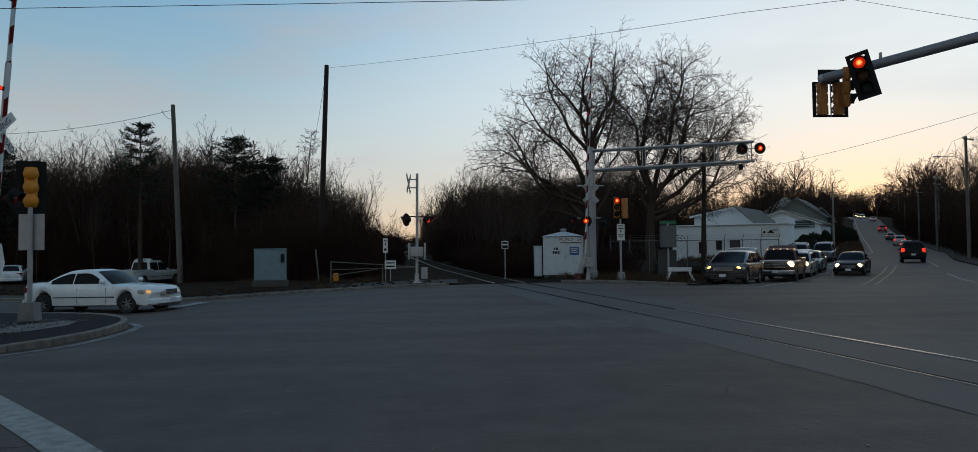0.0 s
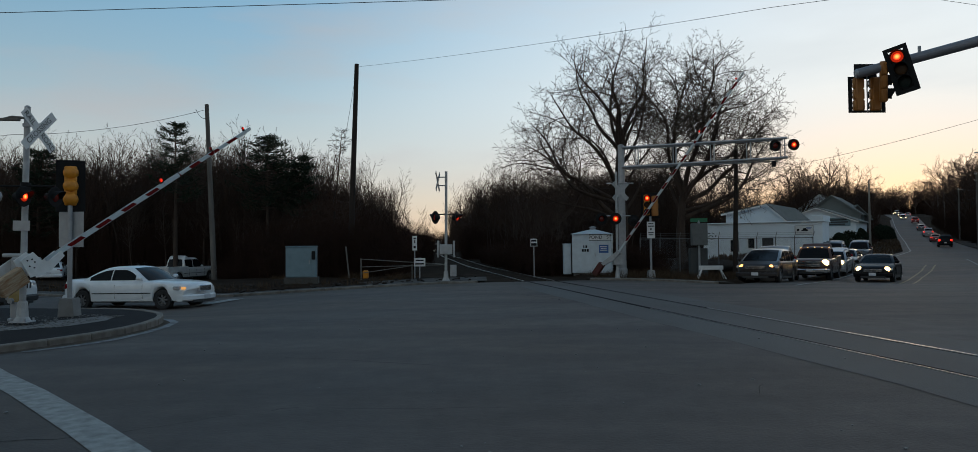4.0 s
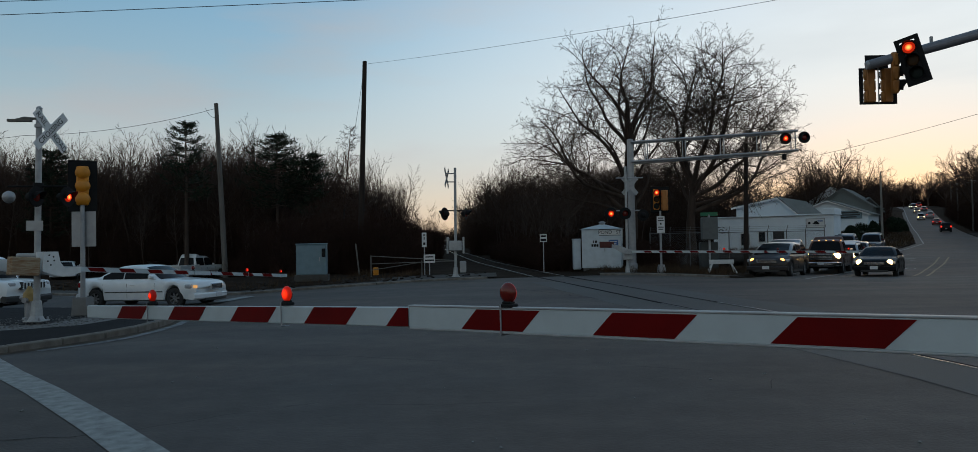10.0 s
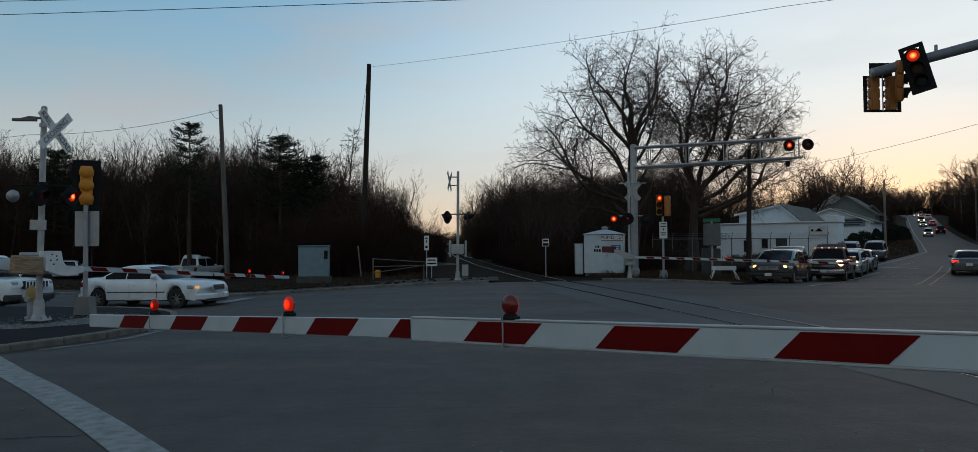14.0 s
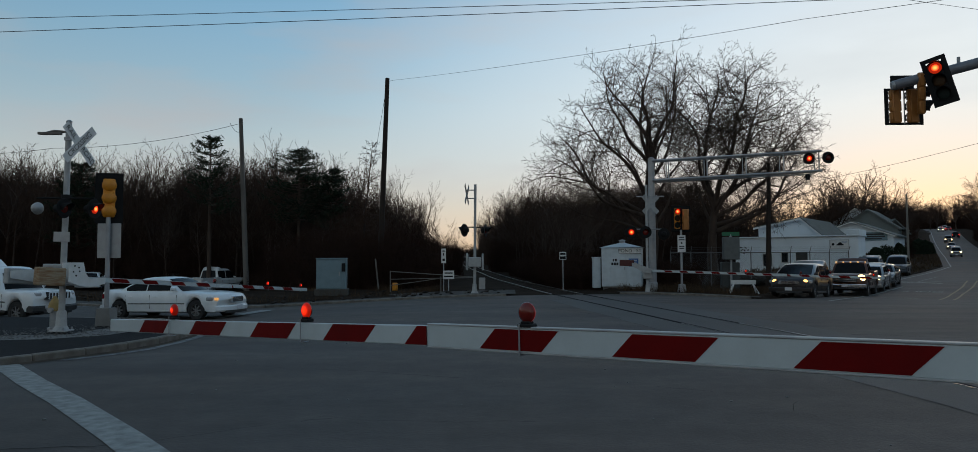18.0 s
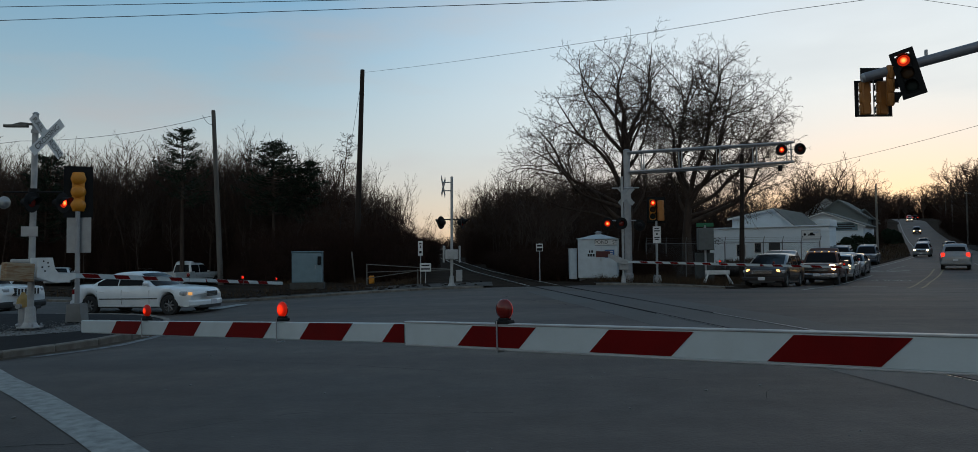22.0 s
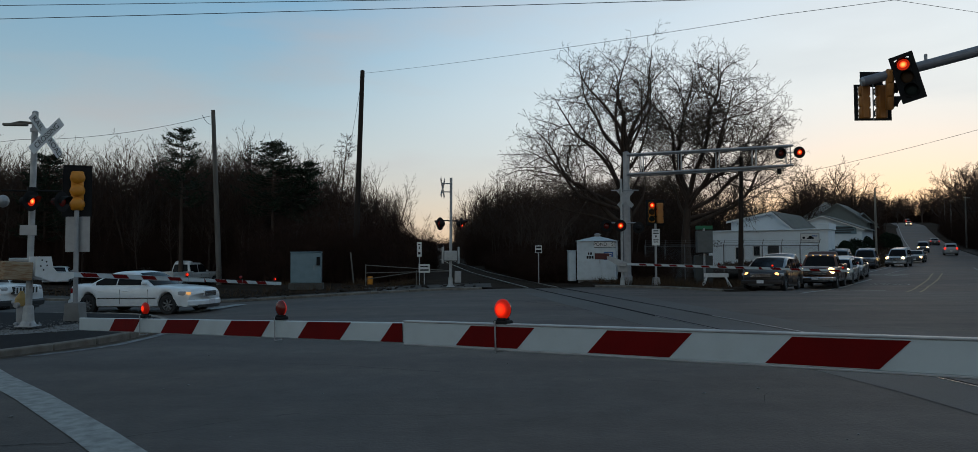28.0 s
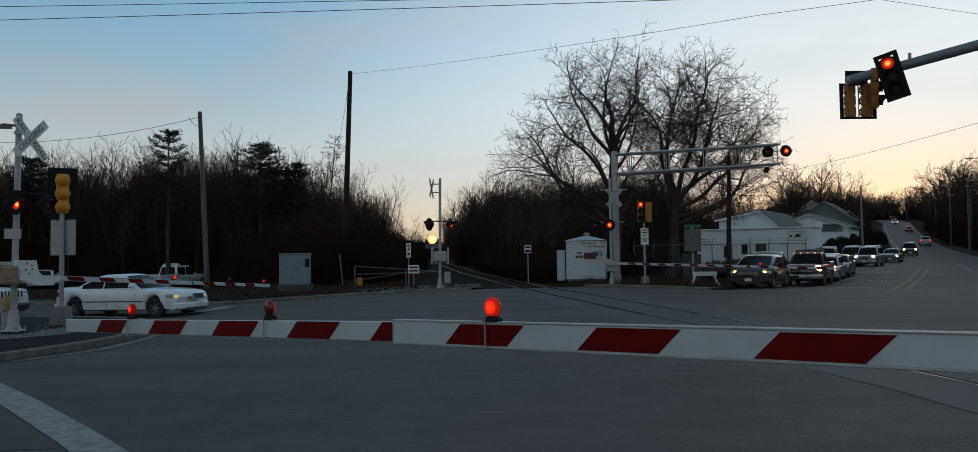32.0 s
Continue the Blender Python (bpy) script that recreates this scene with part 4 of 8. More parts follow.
def build_trees():
    rnd = random.Random(11)
    big_a = spreading_tree(5, 0.40, 9.0, [(3.3, -6.2, 0.3, 6.0), (3.7, -6.6, -0.6, 8.4), (4.3, -5.8, 1.5, 10.4), (4.9, 2.8, -1.0, 9.6), (5.4, -4.2, 0.4, 12.2), (5.8, -2.0, -3.0, 9.8), (6.2, -2.8, 3.0, 10.6), (6.8, 2.4, 1.0, 12.2),
                                          (7.4, 0.5, -2.8, 12.4), (7.8, -3.1, -0.8, 14.1), (8.6, 1.5, 0.6, 14.4), (9.0, -0.3, 0.2, 16.2), (8.8, -1.7, 0.3, 15.4), (8.8, 0.8, -0.4, 15.8), (4.0, 2.0, 2.5, 7.8), (8.2, -0.9, 2.0, 14.6), (4.6, -5.2, -2.2, 9.2), (6.6, -1.2, -2.0, 13.2)],
                           [(-1.2, 0, 9.8, 5.9, 5.0, 5.2), (-0.2, 0, 13.4, 3.0, 3.0, 3.6), (-3.8, 0, 8.2, 3.6, 3.4, 3.6)], "big_tree")
    big_b = spreading_tree(9, 0.40, 5.4, [(3.9, 7.3, 0.2, 9.0), (4.2, -2.4, 1.8, 9.2), (4.4, 6.2, -0.6, 7.6), (4.8, 6.1, -0.8, 10.8), (5.0, 2.0, -3.2, 11.0), (5.0, 3.0, 3.2, 11.4), (5.2, -2.4, 0.4, 13.8),
                                          (5.4, 0.2, 0.6, 15.6), (5.4, 2.5, -0.4, 15.4), (5.4, 4.5, 0.2, 13.9), (5.2, 5.5, 0.4, 12.4)],
                           [(1.0, 0, 9.8, 5.3, 4.8, 5.0), (2.7, 0, 11.4, 3.8, 3.4, 3.8), (5.0, 0, 8.6, 3.8, 3.2, 3.1), (0.1, 0, 13.2, 3.0, 2.7, 3.1), (4.0, 0, 12.8, 2.6, 2.5, 2.6)], "big_tree")
    place_tree(big_a, "bare_tree", "tall spreading bare tree with dark branches behind the crossing", pose(9.5, 47, gz(9.3, 47))).scale = (1.03, 1.0, 1.0)
    place_tree(big_b, "bare_tree", "broad bare tree with crooked dark limbs", pose(13.7, 47.6, gz(13.8, 47.6))).scale = (0.97, 0.97, 0.96)
    slim = [slim_tree(40 + k, 11.0 + k % 3, 0.10 + 0.02 * (k % 2), SLIM, BARK, TWIG if k % 3 else TWIG_GREY, "slim_tree") for k in range(6)]
    pale = [slim_tree(60 + k, 9.0, 0.055, dict(SLIM, gap=[0.8, 0.5, 0.4]), TWIG_GREY, TWIG_GREY, "pale_tree") for k in range(2)]
    for k, (x, y, z) in enumerate(((-19.8, 57.5, 0.62), (-13.1, 52.5, 0.6), (-28.4, 59, 0.75), (-33.6, 60, 0.8), (-9.6, 49, 0.42), (-40, 62, 0.8), (-23.0, 60, 0.7), (2.2, 60, 0.6), (4.6, 62, 0.62))):
        t = place_tree(pale[k % 2], "pale_tree", "slender pale-barked bare tree at the wood's edge", pose(x, y, gz(x, y), 0, 0, 75 * k), "tree", "pale saplings")
        t.scale = (z, z, z)
    dead = slim_tree(77, 9.6, 0.09, dict(SLIM, ratio=[0.17, 0.5, 0.5], gap=[0.075, 0.13, 0.16], most=[1.3, 0.7, 0.35], thin=0.010, bare=[0.3, 0.1, 0.1, 0], wander=[0.012, 0.2, 0.2, 0.2], angle=[(60, 95), (30, 60), (30, 60)], up=[0.0, 0.05, 0.05, 0.02]), POLE_DARK, TWIG, "dead_tree")
    place_tree(dead, "dead_tree", "thin dead tree wrapped in ragged vines beside the pole", pose(-9.5, 45.5, gz(-9.5, 45.5), 0, 3.0, 0))
    lab = "slender bare woodland tree with upright twigs"

    def row(x0, x1, y0, y1, n, s0, s1, label=lab):
        for _ in range(n):
            x, y = rnd.uniform(x0, x1), rnd.uniform(y0, y1)
            if in_road(x, y, 3) or cleared(x, y, 3.6):
                continue
            s = rnd.uniform(s0, s1)
            s = min(s, canopy(x, y, 1.6 * s) / 12.0 * rnd.uniform(0.86, 1.04))
            if s < 0.2:
                continue
            t = place_tree(slim[rnd.randrange(6)], "woodland_tree", label, pose(x, y, gz(x, y), 0, 0, rnd.uniform(0, 360)) @ Matrix.Scale(s, 4), "tree", "woodland trees")
            t.scale = (s, s, s)

    row(-50, -20, 60, 67, 96, 0.66, 0.94)
    row(-20, -14, 60, 70, 30, 0.60, 0.82)
    row(-14, -10.5, 58, 72, 20, 0.42, 0.62)
    row(-13, -9, 44, 56, 18, 0.28, 0.42)
    row(-11, -5.5, 46, 80, 34, 0.30, 0.46)
    row(-10.6, -6.2, 54, 66, 26, 0.5, 0.78)
    row(0.2, 7, 56, 74, 46, 0.48, 0.68)
    row(-1.5, 4.5, 80, 112, 44, 0.8, 1.02)
    row(7, 15, 62, 80, 36, 0.44, 0.64)
    row(12, 31, 76, 90, 34, 0.46, 0.68)
    # clumps of trees deeper in the woods
    clumps = []
    for k in range(3):
        g = Geo()
        for _ in range(9):
            sprout(Geo(), g, Vector((rnd.uniform(-5, 5), rnd.uniform(-4, 4), -0.2)), Vector((rnd.uniform(-0.08, 0.08), rnd.uniform(-0.08, 0.08), 1)), rnd.uniform(9, 12.5), 0.09, 0, rnd, BRUSHY)
        clumps.append(mesh("tree_clump", g, TWIG))

    def clump(x0, x1, y0, y1, n, s0, s1):
        for _ in range(n):
            x, y = rnd.uniform(x0, x1), rnd.uniform(y0, y1)
            if in_road(x, y, 6) or cleared(x, y, 7.5):
                continue
            s = min(rnd.uniform(s0, s1), canopy(x, y, 5.5) / 12.5)
            if s < 0.25:
                continue
            ob = new("tree_clump", clumps[rnd.randrange(3)])
            ob.matrix_basis = pose(x, y, gz(x, y), 0, 0, rnd.uniform(0, 360))
            ob.scale = (1, 1, s)
            tagged(ob, "dense stand of bare trees deep in the woods", "woods", "", "stuff")

    for y in np.arange(104, 250, 6):
        for dx in (8.6, 10.5):
            ob = new("tree_clump", clumps[rnd.randrange(3)])
            ob.matrix_basis = pose(track_x(y) + dx, y, gz(track_x(y), y), 0, 0, rnd.choice((0, 180)))
            ob.scale = (1, 1, max(0.3, min(rnd.uniform(0.8, 1.0), canopy(track_x(y) + dx, y, 4) / 12.5)))
            tagged(ob, "dense stand of bare trees beside the rails", "woods", "", "stuff")
    clump(-75, -20, 67, 100, 130, 0.9, 1.12)
    clump(-62, -22, 68, 80, 60, 0.74, 0.94)
    clump(-22, -14, 72, 100, 18, 0.7, 0.88)
    clump(-30, -12, 84, 200, 34, 0.42, 0.58)
    clump(3.5, 9, 76, 130, 18, 0.7, 0.9)
    clump(8, 26, 80, 120, 60, 0.76, 0.96)
    clump(-8, 10, 130, 260, 22, 0.8, 1.1)
    clump(13, 24, 84, 104, 34, 0.72, 0.92)
    clump(24, 46, 104, 125, 30, 0.28, 0.40)
    clump(42, 62, 112, 122, 26, 0.30, 0.42)
    clump(84, 130, 100, 200, 30, 0.9, 1.3)
    clump(62, 84, 60, 100, 18, 0.9, 1.2)
    dome = [round_tree(70 + k, 13, "round_tree") for k in range(3)]
    for k, (x, y, z) in enumerate(((50, 128, 0.85), (57.5, 128, 0.98), (63.2, 131, 1.14), (70, 136, 1.04), (45, 126, 0.8), (84, 178, 1.0), (95, 205, 1.1), (74, 160, 0.95), (76, 92, 1.15), (84, 104, 1.2), (78, 84, 1.2),
                                   (97, 124, 1.2), (99, 142, 1.2), (107, 150, 1.25), (126, 176, 1.3), (138, 200, 1.3), (152, 225, 1.3), (66, 72, 1.1), (72, 66, 1.2), (128, 230, 0.8), (116, 232, 0.9),
                                   (35, 112, 0.72), (28, 104, 0.7), (172, 266, 1.0), (156, 300, 0.9), (205, 330, 1.1), (176, 300, 0.8), (168, 312, 0.8), (186, 312, 0.9), (147, 268, 0.8))):
        t = place_tree(dome[k % 3], "roadside_tree", "round-crowned bare tree against the sunset", pose(x, y, gz(x, y), 0, 0, rnd.uniform(0, 360)), "tree", "trees along the hill street")
        t.scale = (z, z, z)
    for x, y, h, wide, bare, dome_head, sd in ((-24.3, 57.5, 13.3, 3.7, 0.5, False, 3), (-17.1, 58, 11.4, 3.1, 0.5, True, 4), (-14.7, 59, 10.0, 1.9, 0.5, True, 5), (-38, 62, 11.0, 2.6, 0.3, True, 6)):
        place_tree(pine_meshes(sd, h, "pine", wide, bare, dome_head), "pine_tree", "dark pine rising above the bare woods", pose(x, y, gz(x, y)), "pine tree")
    # thickets
    bushes = [bush_mesh(90 + k, 8, 5, 5.2, 1500, "thicket", 0.02) for k in range(3)]
    spots = []
    for x in np.arange(-58, -6.5, 3.2):
        spots += [(x * (1.25 if x < -12 else 1), 44 + rnd.uniform(-1, 1) + (20 if x < -12 else 0), 0.85), (x * (1.25 if x < -12 else 1), 51 + (12 if x < -12 else 0) + rnd.uniform(-1, 1), 1.15), (x * 1.25, 69, 1.85)]
    for y in np.arange(42, 230, 7):
        spots += [(min(track_x(y), -0.056 * y) - 6.2, y, 0.50 + 0.0025 * y), (min(track_x(y), -0.056 * y) - (12 if y > 55 else 6), y + 3, 0.75 + 0.002 * y), (track_x(y) + 7.5 + 0.01 * y, y + 14, 0.85 + 0.002 * y), (track_x(y) + 13, y + 20, 1.15)]
    for x in np.arange(2, 30, 4):
        spots += [(x, 78, 0.85), (x, 88, 1.0)]
    for y in np.arange(44, 74, 4):
        spots += [(track_x(y) + 5.6, y, 0.42), (track_x(y) + 8.6, y + 2, 0.8), (track_x(y) + 12, y + 3, 0.95)]
    for x in np.arange(178, 250, 5):
        spots += [(x, 352, 1.3)]
    for y in np.arange(60, 300, 9):
        spots += [(line_at(RIGHT_X, y) + 12, y, 1.0), (line_at(RIGHT_X, y) + 19, y + 4, 1.35)]
        if y < 200:
            spots += [(line_at(RIGHT_X, y) + 8, y, 1.1), (line_at(RIGHT_X, y) + 9, y + 4, 1.5), (line_at(RIGHT_X, y) + 15, y + 2, 1.9)]
        if y > 95:
            spots += [(line_at(LEFT_X, y) - 9, y, 0.8), (line_at(LEFT_X, y) - 16, y + 4, 1.1)]
    for x, y, s in spots:
        if in_road(x, y, 2.5) or cleared(x, y, 4.4) or (8 < x < 30 and y < 70):
            continue
        s = min(s, canopy(x, y, 4.0) / 5.0)
        if s < 0.12:
            continue
        ob = new("thicket", bushes[rnd.randrange(3)])
        ob.matrix_basis = pose(x, y, gz(x, y), 0, 0, rnd.choice((0, 180)) + rnd.uniform(-15, 15))
        ob.scale = (1, 1, s)
        tagged(ob, "dense brown thicket of bare brush at the wood's edge", "thicket", "thickets", "stuff")
    # low brush beside the rails, and vines round the tall pole's foot
    for x, y, a, b, c in ((4.7, 43.6, 0.42, 0.5, 0.30), (4.4, 46.4, 0.5, 0.6, 0.42), (4.0, 50.5, 0.5, 0.8, 0.55), (-9.6, 42.2, 0.5, 0.4, 0.34), (-7.3, 39.6, 0.16, 0.22, 0.78), (-6.7, 39.5, 0.14, 0.2, 0.5), (-12.5, 41, 0.5, 0.4, 0.3)):
        ob = new("thicket", bushes[1])
        ob.matrix_basis = pose(x, y, gz(x, y), 0, 0, rnd.uniform(-15, 15))
        ob.scale = (a, b, c)
        tagged(ob, "low tangle of dead vines and brush", "thicket", "thickets", "stuff")
    weeds = [bush_mesh(120 + k, 3.2, 1.2, 0.62, 420, "dry_weeds", 0.009) for k in range(2)]
    for me in weeds:
        me.materials[0] = DRY_GRASS
    for k, (x, y, h) in enumerate(((8.9, 39.0, 1.0), (10.6, 38.6, 0.9), (12.3, 38.2, 0.75), (10.0, 40.6, 1.3), (12.6, 40.2, 1.1), (14.4, 40.6, 0.9), (-4.2, 37.6, 0.7), (-6.6, 38.6, 0.9), (-10.6, 38.6, 0.7))):
        ob = new("dry_weeds", weeds[k % 2])
        ob.matrix_basis = pose(x, y, gz(x, y) + 0.08, 0, 0, 12 * k)
        ob.scale = (1, 1, h)
        tagged(ob, "tangle of dry brown weeds at the roadside", "weeds", "roadside weeds", "stuff")
    # far woods closing the horizon
    far = bush_mesh(99, 60, 20, 15, 3600, "far_woods", 0.10)
    for a in list(range(-180, 180, 9)):
        r = (480 if a < 10 else 300) if -28 < a < 60 else 150
        x, y = r * math.sin(radians(a)), r * math.cos(radians(a))
        if 26 < a < 38:
            r = 400
            x, y = r * math.sin(radians(a)), r * math.cos(radians(a))
        ob = new("far_woods", far)
        ob.matrix_basis = pose(x, y, gz(x, y), 0, 0, -a)
        if a < -150 or a > 150:
            ob.scale = (1, 1, 0.8)
        if -28 < a < 10:
            ob.scale = (1.4, 1, 0.78)
        tagged(ob, "far bare woods on the horizon", "woods", "", "stuff")


# ---- crossing gates ----
FLASH = []      # lenses that turn: (object, local pose, lit in the first half of the beat)
BEAT, LIT_FROM, LIT_TO = 1.3265, 0.94, 1.603


def ball(rx, ry, rz, n=20, half=True):
    """A flattened ball; its y < 0 half is lit (slot 0), the other dark (slot 1)."""
    g = Geo()
    k = n // 2
    vs = [(0, 0, rz)]
    for i in range(1, k):
        a = math.pi * i / k
        for j in range(n):
            b = 2 * math.pi * j / n
            vs.append((rx * math.sin(a) * math.cos(b), ry * math.sin(a) * math.sin(b), rz * math.cos(a)))
    vs.append((0, 0, -rz))
    fs, sl = [], []
    for j in range(n):
        s = 1 if (j + 0.5) / n < 0.5 else 0
        fs.append((0, 1 + j, 1 + (j + 1) % n))
        sl.append(s)
        for i in range(k - 2):
            a = 1 + i * n
            fs.append((a + j, a + n + j, a + n + (j + 1) % n, a + (j + 1) % n))
            sl.append(s)
        a = 1 + (k - 2) * n
        fs.append((a + j, len(vs) - 1, a + (j + 1) % n))
        sl.append(s)
    g.add(vs, fs)
    g.s = sl if half else [0] * len(fs)
    return g


ARM_LENS = mesh("arm_lens", ball(0.052, 0.027, 0.054), [LIT_RED, RED_OFF], True)
ARM_LENS_ON = mesh("arm_lens_steady", ball(0.050, 0.027, 0.052, 20, False), [LIT_STEADY, RED_OFF], True)


def gate_arm(name, label, joint, tip, h, reds, lamps, face=0, droop=0.0):
    """A striped boom along +x from its pivot; lamps: (place, beat or None for steady)."""
    t = thing(name, label, "gate arm")
    w = 0.045
    bend = Matrix.Translation((joint, 0, 0)) @ pose(0, 0, 0, 0, droop) @ Matrix.Translation((-joint, 0, 0))
    part("base_section", Geo().box(0.35, -w / 2, 0, joint, w / 2, h, 0.006), ARM_WHITE, t, "white reflective boom section")
    part("tip_section", Geo().box(joint - 0.3, -w / 2 + 0.007, 0.004, tip, w / 2 - 0.007, h - 0.006, 0.006), ARM_WHITE, t, "white reflective slide-out tip", bend)
    part("edge_rail", Geo().box(0.35, -w / 2 - 0.004, h - 0.004, joint, w / 2 + 0.004, h + 0.006, 0.003), ALU, t, "bright aluminium edge")
    part("edge_rail", Geo().box(0.35, -w / 2 - 0.004, -0.006, joint, w / 2 + 0.004, 0.004, 0.003), ALU, t, "bright aluminium edge")
    for a, b in reds:
        inner = a > joint - 0.01
        ww = w / 2 + (0.0015 if not inner else -0.0045)
        sl = h * 0.85
        for side in (-1, 1):
            y0, y1 = sorted((side * (ww - 0.003), side * (ww + 0.001)))
            z0, z1 = h * 0.075, h * 0.925
            poly = [(a, z0), (min(b, joint) if (a < joint < b) else b, z0), (b - sl, z1), (a - sl, z1)]
            if a > joint - 0.6 and b > joint and a < joint + 0.01:
                poly = [(joint + 0.004, z0), (b, z0), (b - sl, z1), (joint + 0.004, z1)]
            part("red_stripe", Geo().prism(poly, y0, y1), ARM_RED, t, "dark red reflective stripe", bend if b > joint else None)
    for x, beat in lamps:
        lamp = part("lamp", Geo().box(x - 0.045, -0.03, h, x + 0.045, 0.03, h + 0.022, 0.006).box(x - 0.028, -0.024, h + 0.02, x + 0.028, 0.024, h + 0.034, 0.005), BLACK, t, "black lamp base", bend if x > joint else None)
        strap = Geo()
        strap.tube([(x + 0.03, -w / 2 - 0.008, h + 0.02), (x + 0.03, -w / 2 - 0.006, h * 0.5), (x + 0.03, -w / 2 - 0.008, -0.012), (x + 0.03, w / 2 + 0.008, -0.012),
                    (x + 0.03, w / 2 + 0.008, h + 0.02)], 0.0045, 6)
        part("strap", strap, GALV, lamp, "steel strap")
        at = pose(x, 0, h + 0.078, 0, 0, face)
        lens = part("lens", ARM_LENS if beat is not None else ARM_LENS_ON, None, lamp, "round red lamp lens", at)
        if beat is not None:
            FLASH.append((lens, at, beat))
    return t


def stripe_run(x0, x1, period=0.813):
    out, x = [], x0
    while x < x1:
        out.append((x, x + period / 2))
        x += period
    return out


NEAR_PIVOT = (4.01, 0.609, 1.357)


def near_gate():
    q = 0.4063
    reds = [((13 - b) * q, (13 - a) * q) for a, b in ((8, 9), (6, 7), (4, 5), (2, 3), (0, 1), (-3.376, -2.35), (-5.52, -4.38), (-7.74, -6.59), (-9.95, -8.85))]
    reds.append((5.66, (13 + 1.44) * q))
    lamps = [((13 - 0.75) * q, 0), ((13 + 3.87) * q, 1), ((13 + 8.45) * q, None)]
    arm = gate_arm("boom_gate", "red and white striped gate arm with three red lamps", 5.68, 9.94, 0.127, reds, lamps, 180, 0.75)
    g = thing("gate_mechanism", "grey steel gate mechanism on a post beside the road", "crossing gate", pose(4.45, 0.26, 0, 0, 0, 141.7))
    part("mast", Geo().cyl((0, 0, 0), (0, 0, 4.6), 0.065, 0.06, 14), GALV, g)
    part("base", Geo().box(-0.2, -0.2, 0, 0.2, 0.2, 0.03, 0.01).box(-0.13, -0.13, 0.03, 0.13, 0.13, 0.45, 0.03), ALU, g)
    part("drive_box", Geo().box(-0.28, -0.42, 1.0, 0.28, -0.07, 1.6, 0.03), ALU, g)
    part("bracket", Geo().box(-0.12, -0.10, 1.24, 0.95, -0.05, 1.47, 0.02).box(-0.12, 0.05, 1.24, 0.95, 0.10, 1.47, 0.02).box(0.86, -0.06, 1.26, 0.95, 0.06, 1.45, 0.01), WHITE, g)
    return arm


def flasher(parent, x, z, face, beat, hood=True, y=0.0, size=1.0):
    """A round black flasher with a hood; face: degrees by which it turns from looking along -y."""
    at = pose(x, y, z, 0, 0, face)
    g = Geo()
    g.lathe([(0.305 * size, 0.0), (0.31 * size, 0.012), (0.30 * size, 0.022), (0.17 * size, 0.022)], pose(0, 0, 0, 90), 24)
    g.lathe([(0.15 * size, -0.02), (0.16 * size, -0.05), (0.11 * size, -0.20), (0.04 * size, -0.24)], pose(0, 0, 0, 90), 18)
    f = part("flasher", g, BLACK, parent, "round black flashing-light disc", at)
    if hood:
        h = Geo()
        vs, fs = [], []
        n = 14
        for i in range(n + 1):
            a = math.radians(-20 + 220 * i / n)
            c, s = math.cos(a), math.sin(a)
            vs += [(0.165 * size * c, -0.02, 0.165 * size * s), (0.168 * size * c, -0.02 - 0.30 * size * (0.35 + 0.65 * max(0, s)), 0.165 * size * s)]
        for i in range(n):
            fs.append((2 * i, 2 * i + 1, 2 * i + 3, 2 * i + 2))
        h.add(vs, fs)
        hm = part("hood", h, BLACK, f, "black visor")
        hm.modifiers.new("thick", "SOLIDIFY").thickness = 0.006
    lens = part("lens", FLASH_LENS, None, f, "round red lens", pose(0, -0.02, 0) @ Matrix.Scale(size, 4))
    if beat is not None:
        FLASH.append((lens, pose(0, -0.02, 0), beat))
    return f


FLASH_LENS = mesh("flash_lens", ball(0.15, 0.05, 0.15, 24), [LIT_RED_FAR, RED_OFF], True)


def bars(parent, w, h, at, lines, material, name="unreadable_print"):
    """Plain bars for print that cannot be read."""
    for x, z, ww, hh in lines:
        part(name, Geo().box(x - ww / 2, -0.004, z - hh / 2, x + ww / 2, 0.0, z + hh / 2, 0.001), material, parent, "", at)


def crossbuck(parent, at, words=True):
    """Two crossed blades with the crossing words."""
    c = part("crossbuck", Geo().box(-0.04, -0.012, -0.04, 0.04, 0.02, 0.04, 0.005), GALV, parent, "crossed white railway blades", at)
    for ang, txt, y in ((45, "CROSSING", -0.026), (-45, "RAIL ROAD", -0.012)):
        b = part("blade", Geo().box(-0.61, y - 0.005, -0.115, 0.61, y + 0.005, 0.115, 0.004), SIGN_WHITE if words else SIGN_BACK, c, "white blade with black words" if words else "grey back of a crossing blade", pose(0, 0, 0, 0, -ang, 0))
    if words:
        letters("CROSSING", 0.19, BLACK, c, pose(0, -0.033, 0, 0, -45) @ pose(0, 0, 0, 90))
        letters("RAIL", 0.19, BLACK, c, pose(0, -0.019, 0, 0, 45) @ pose(-0.37, 0, 0, 90))
        letters("ROAD", 0.19, BLACK, c, pose(0, -0.019, 0, 0, 45) @ pose(0.37, 0, 0, 90))
    return c


LEFT_PIVOT = (-9.64, 15.6, 1.26)
LEFT_DIR = math.degrees(math.atan2(7.0, 3.24))


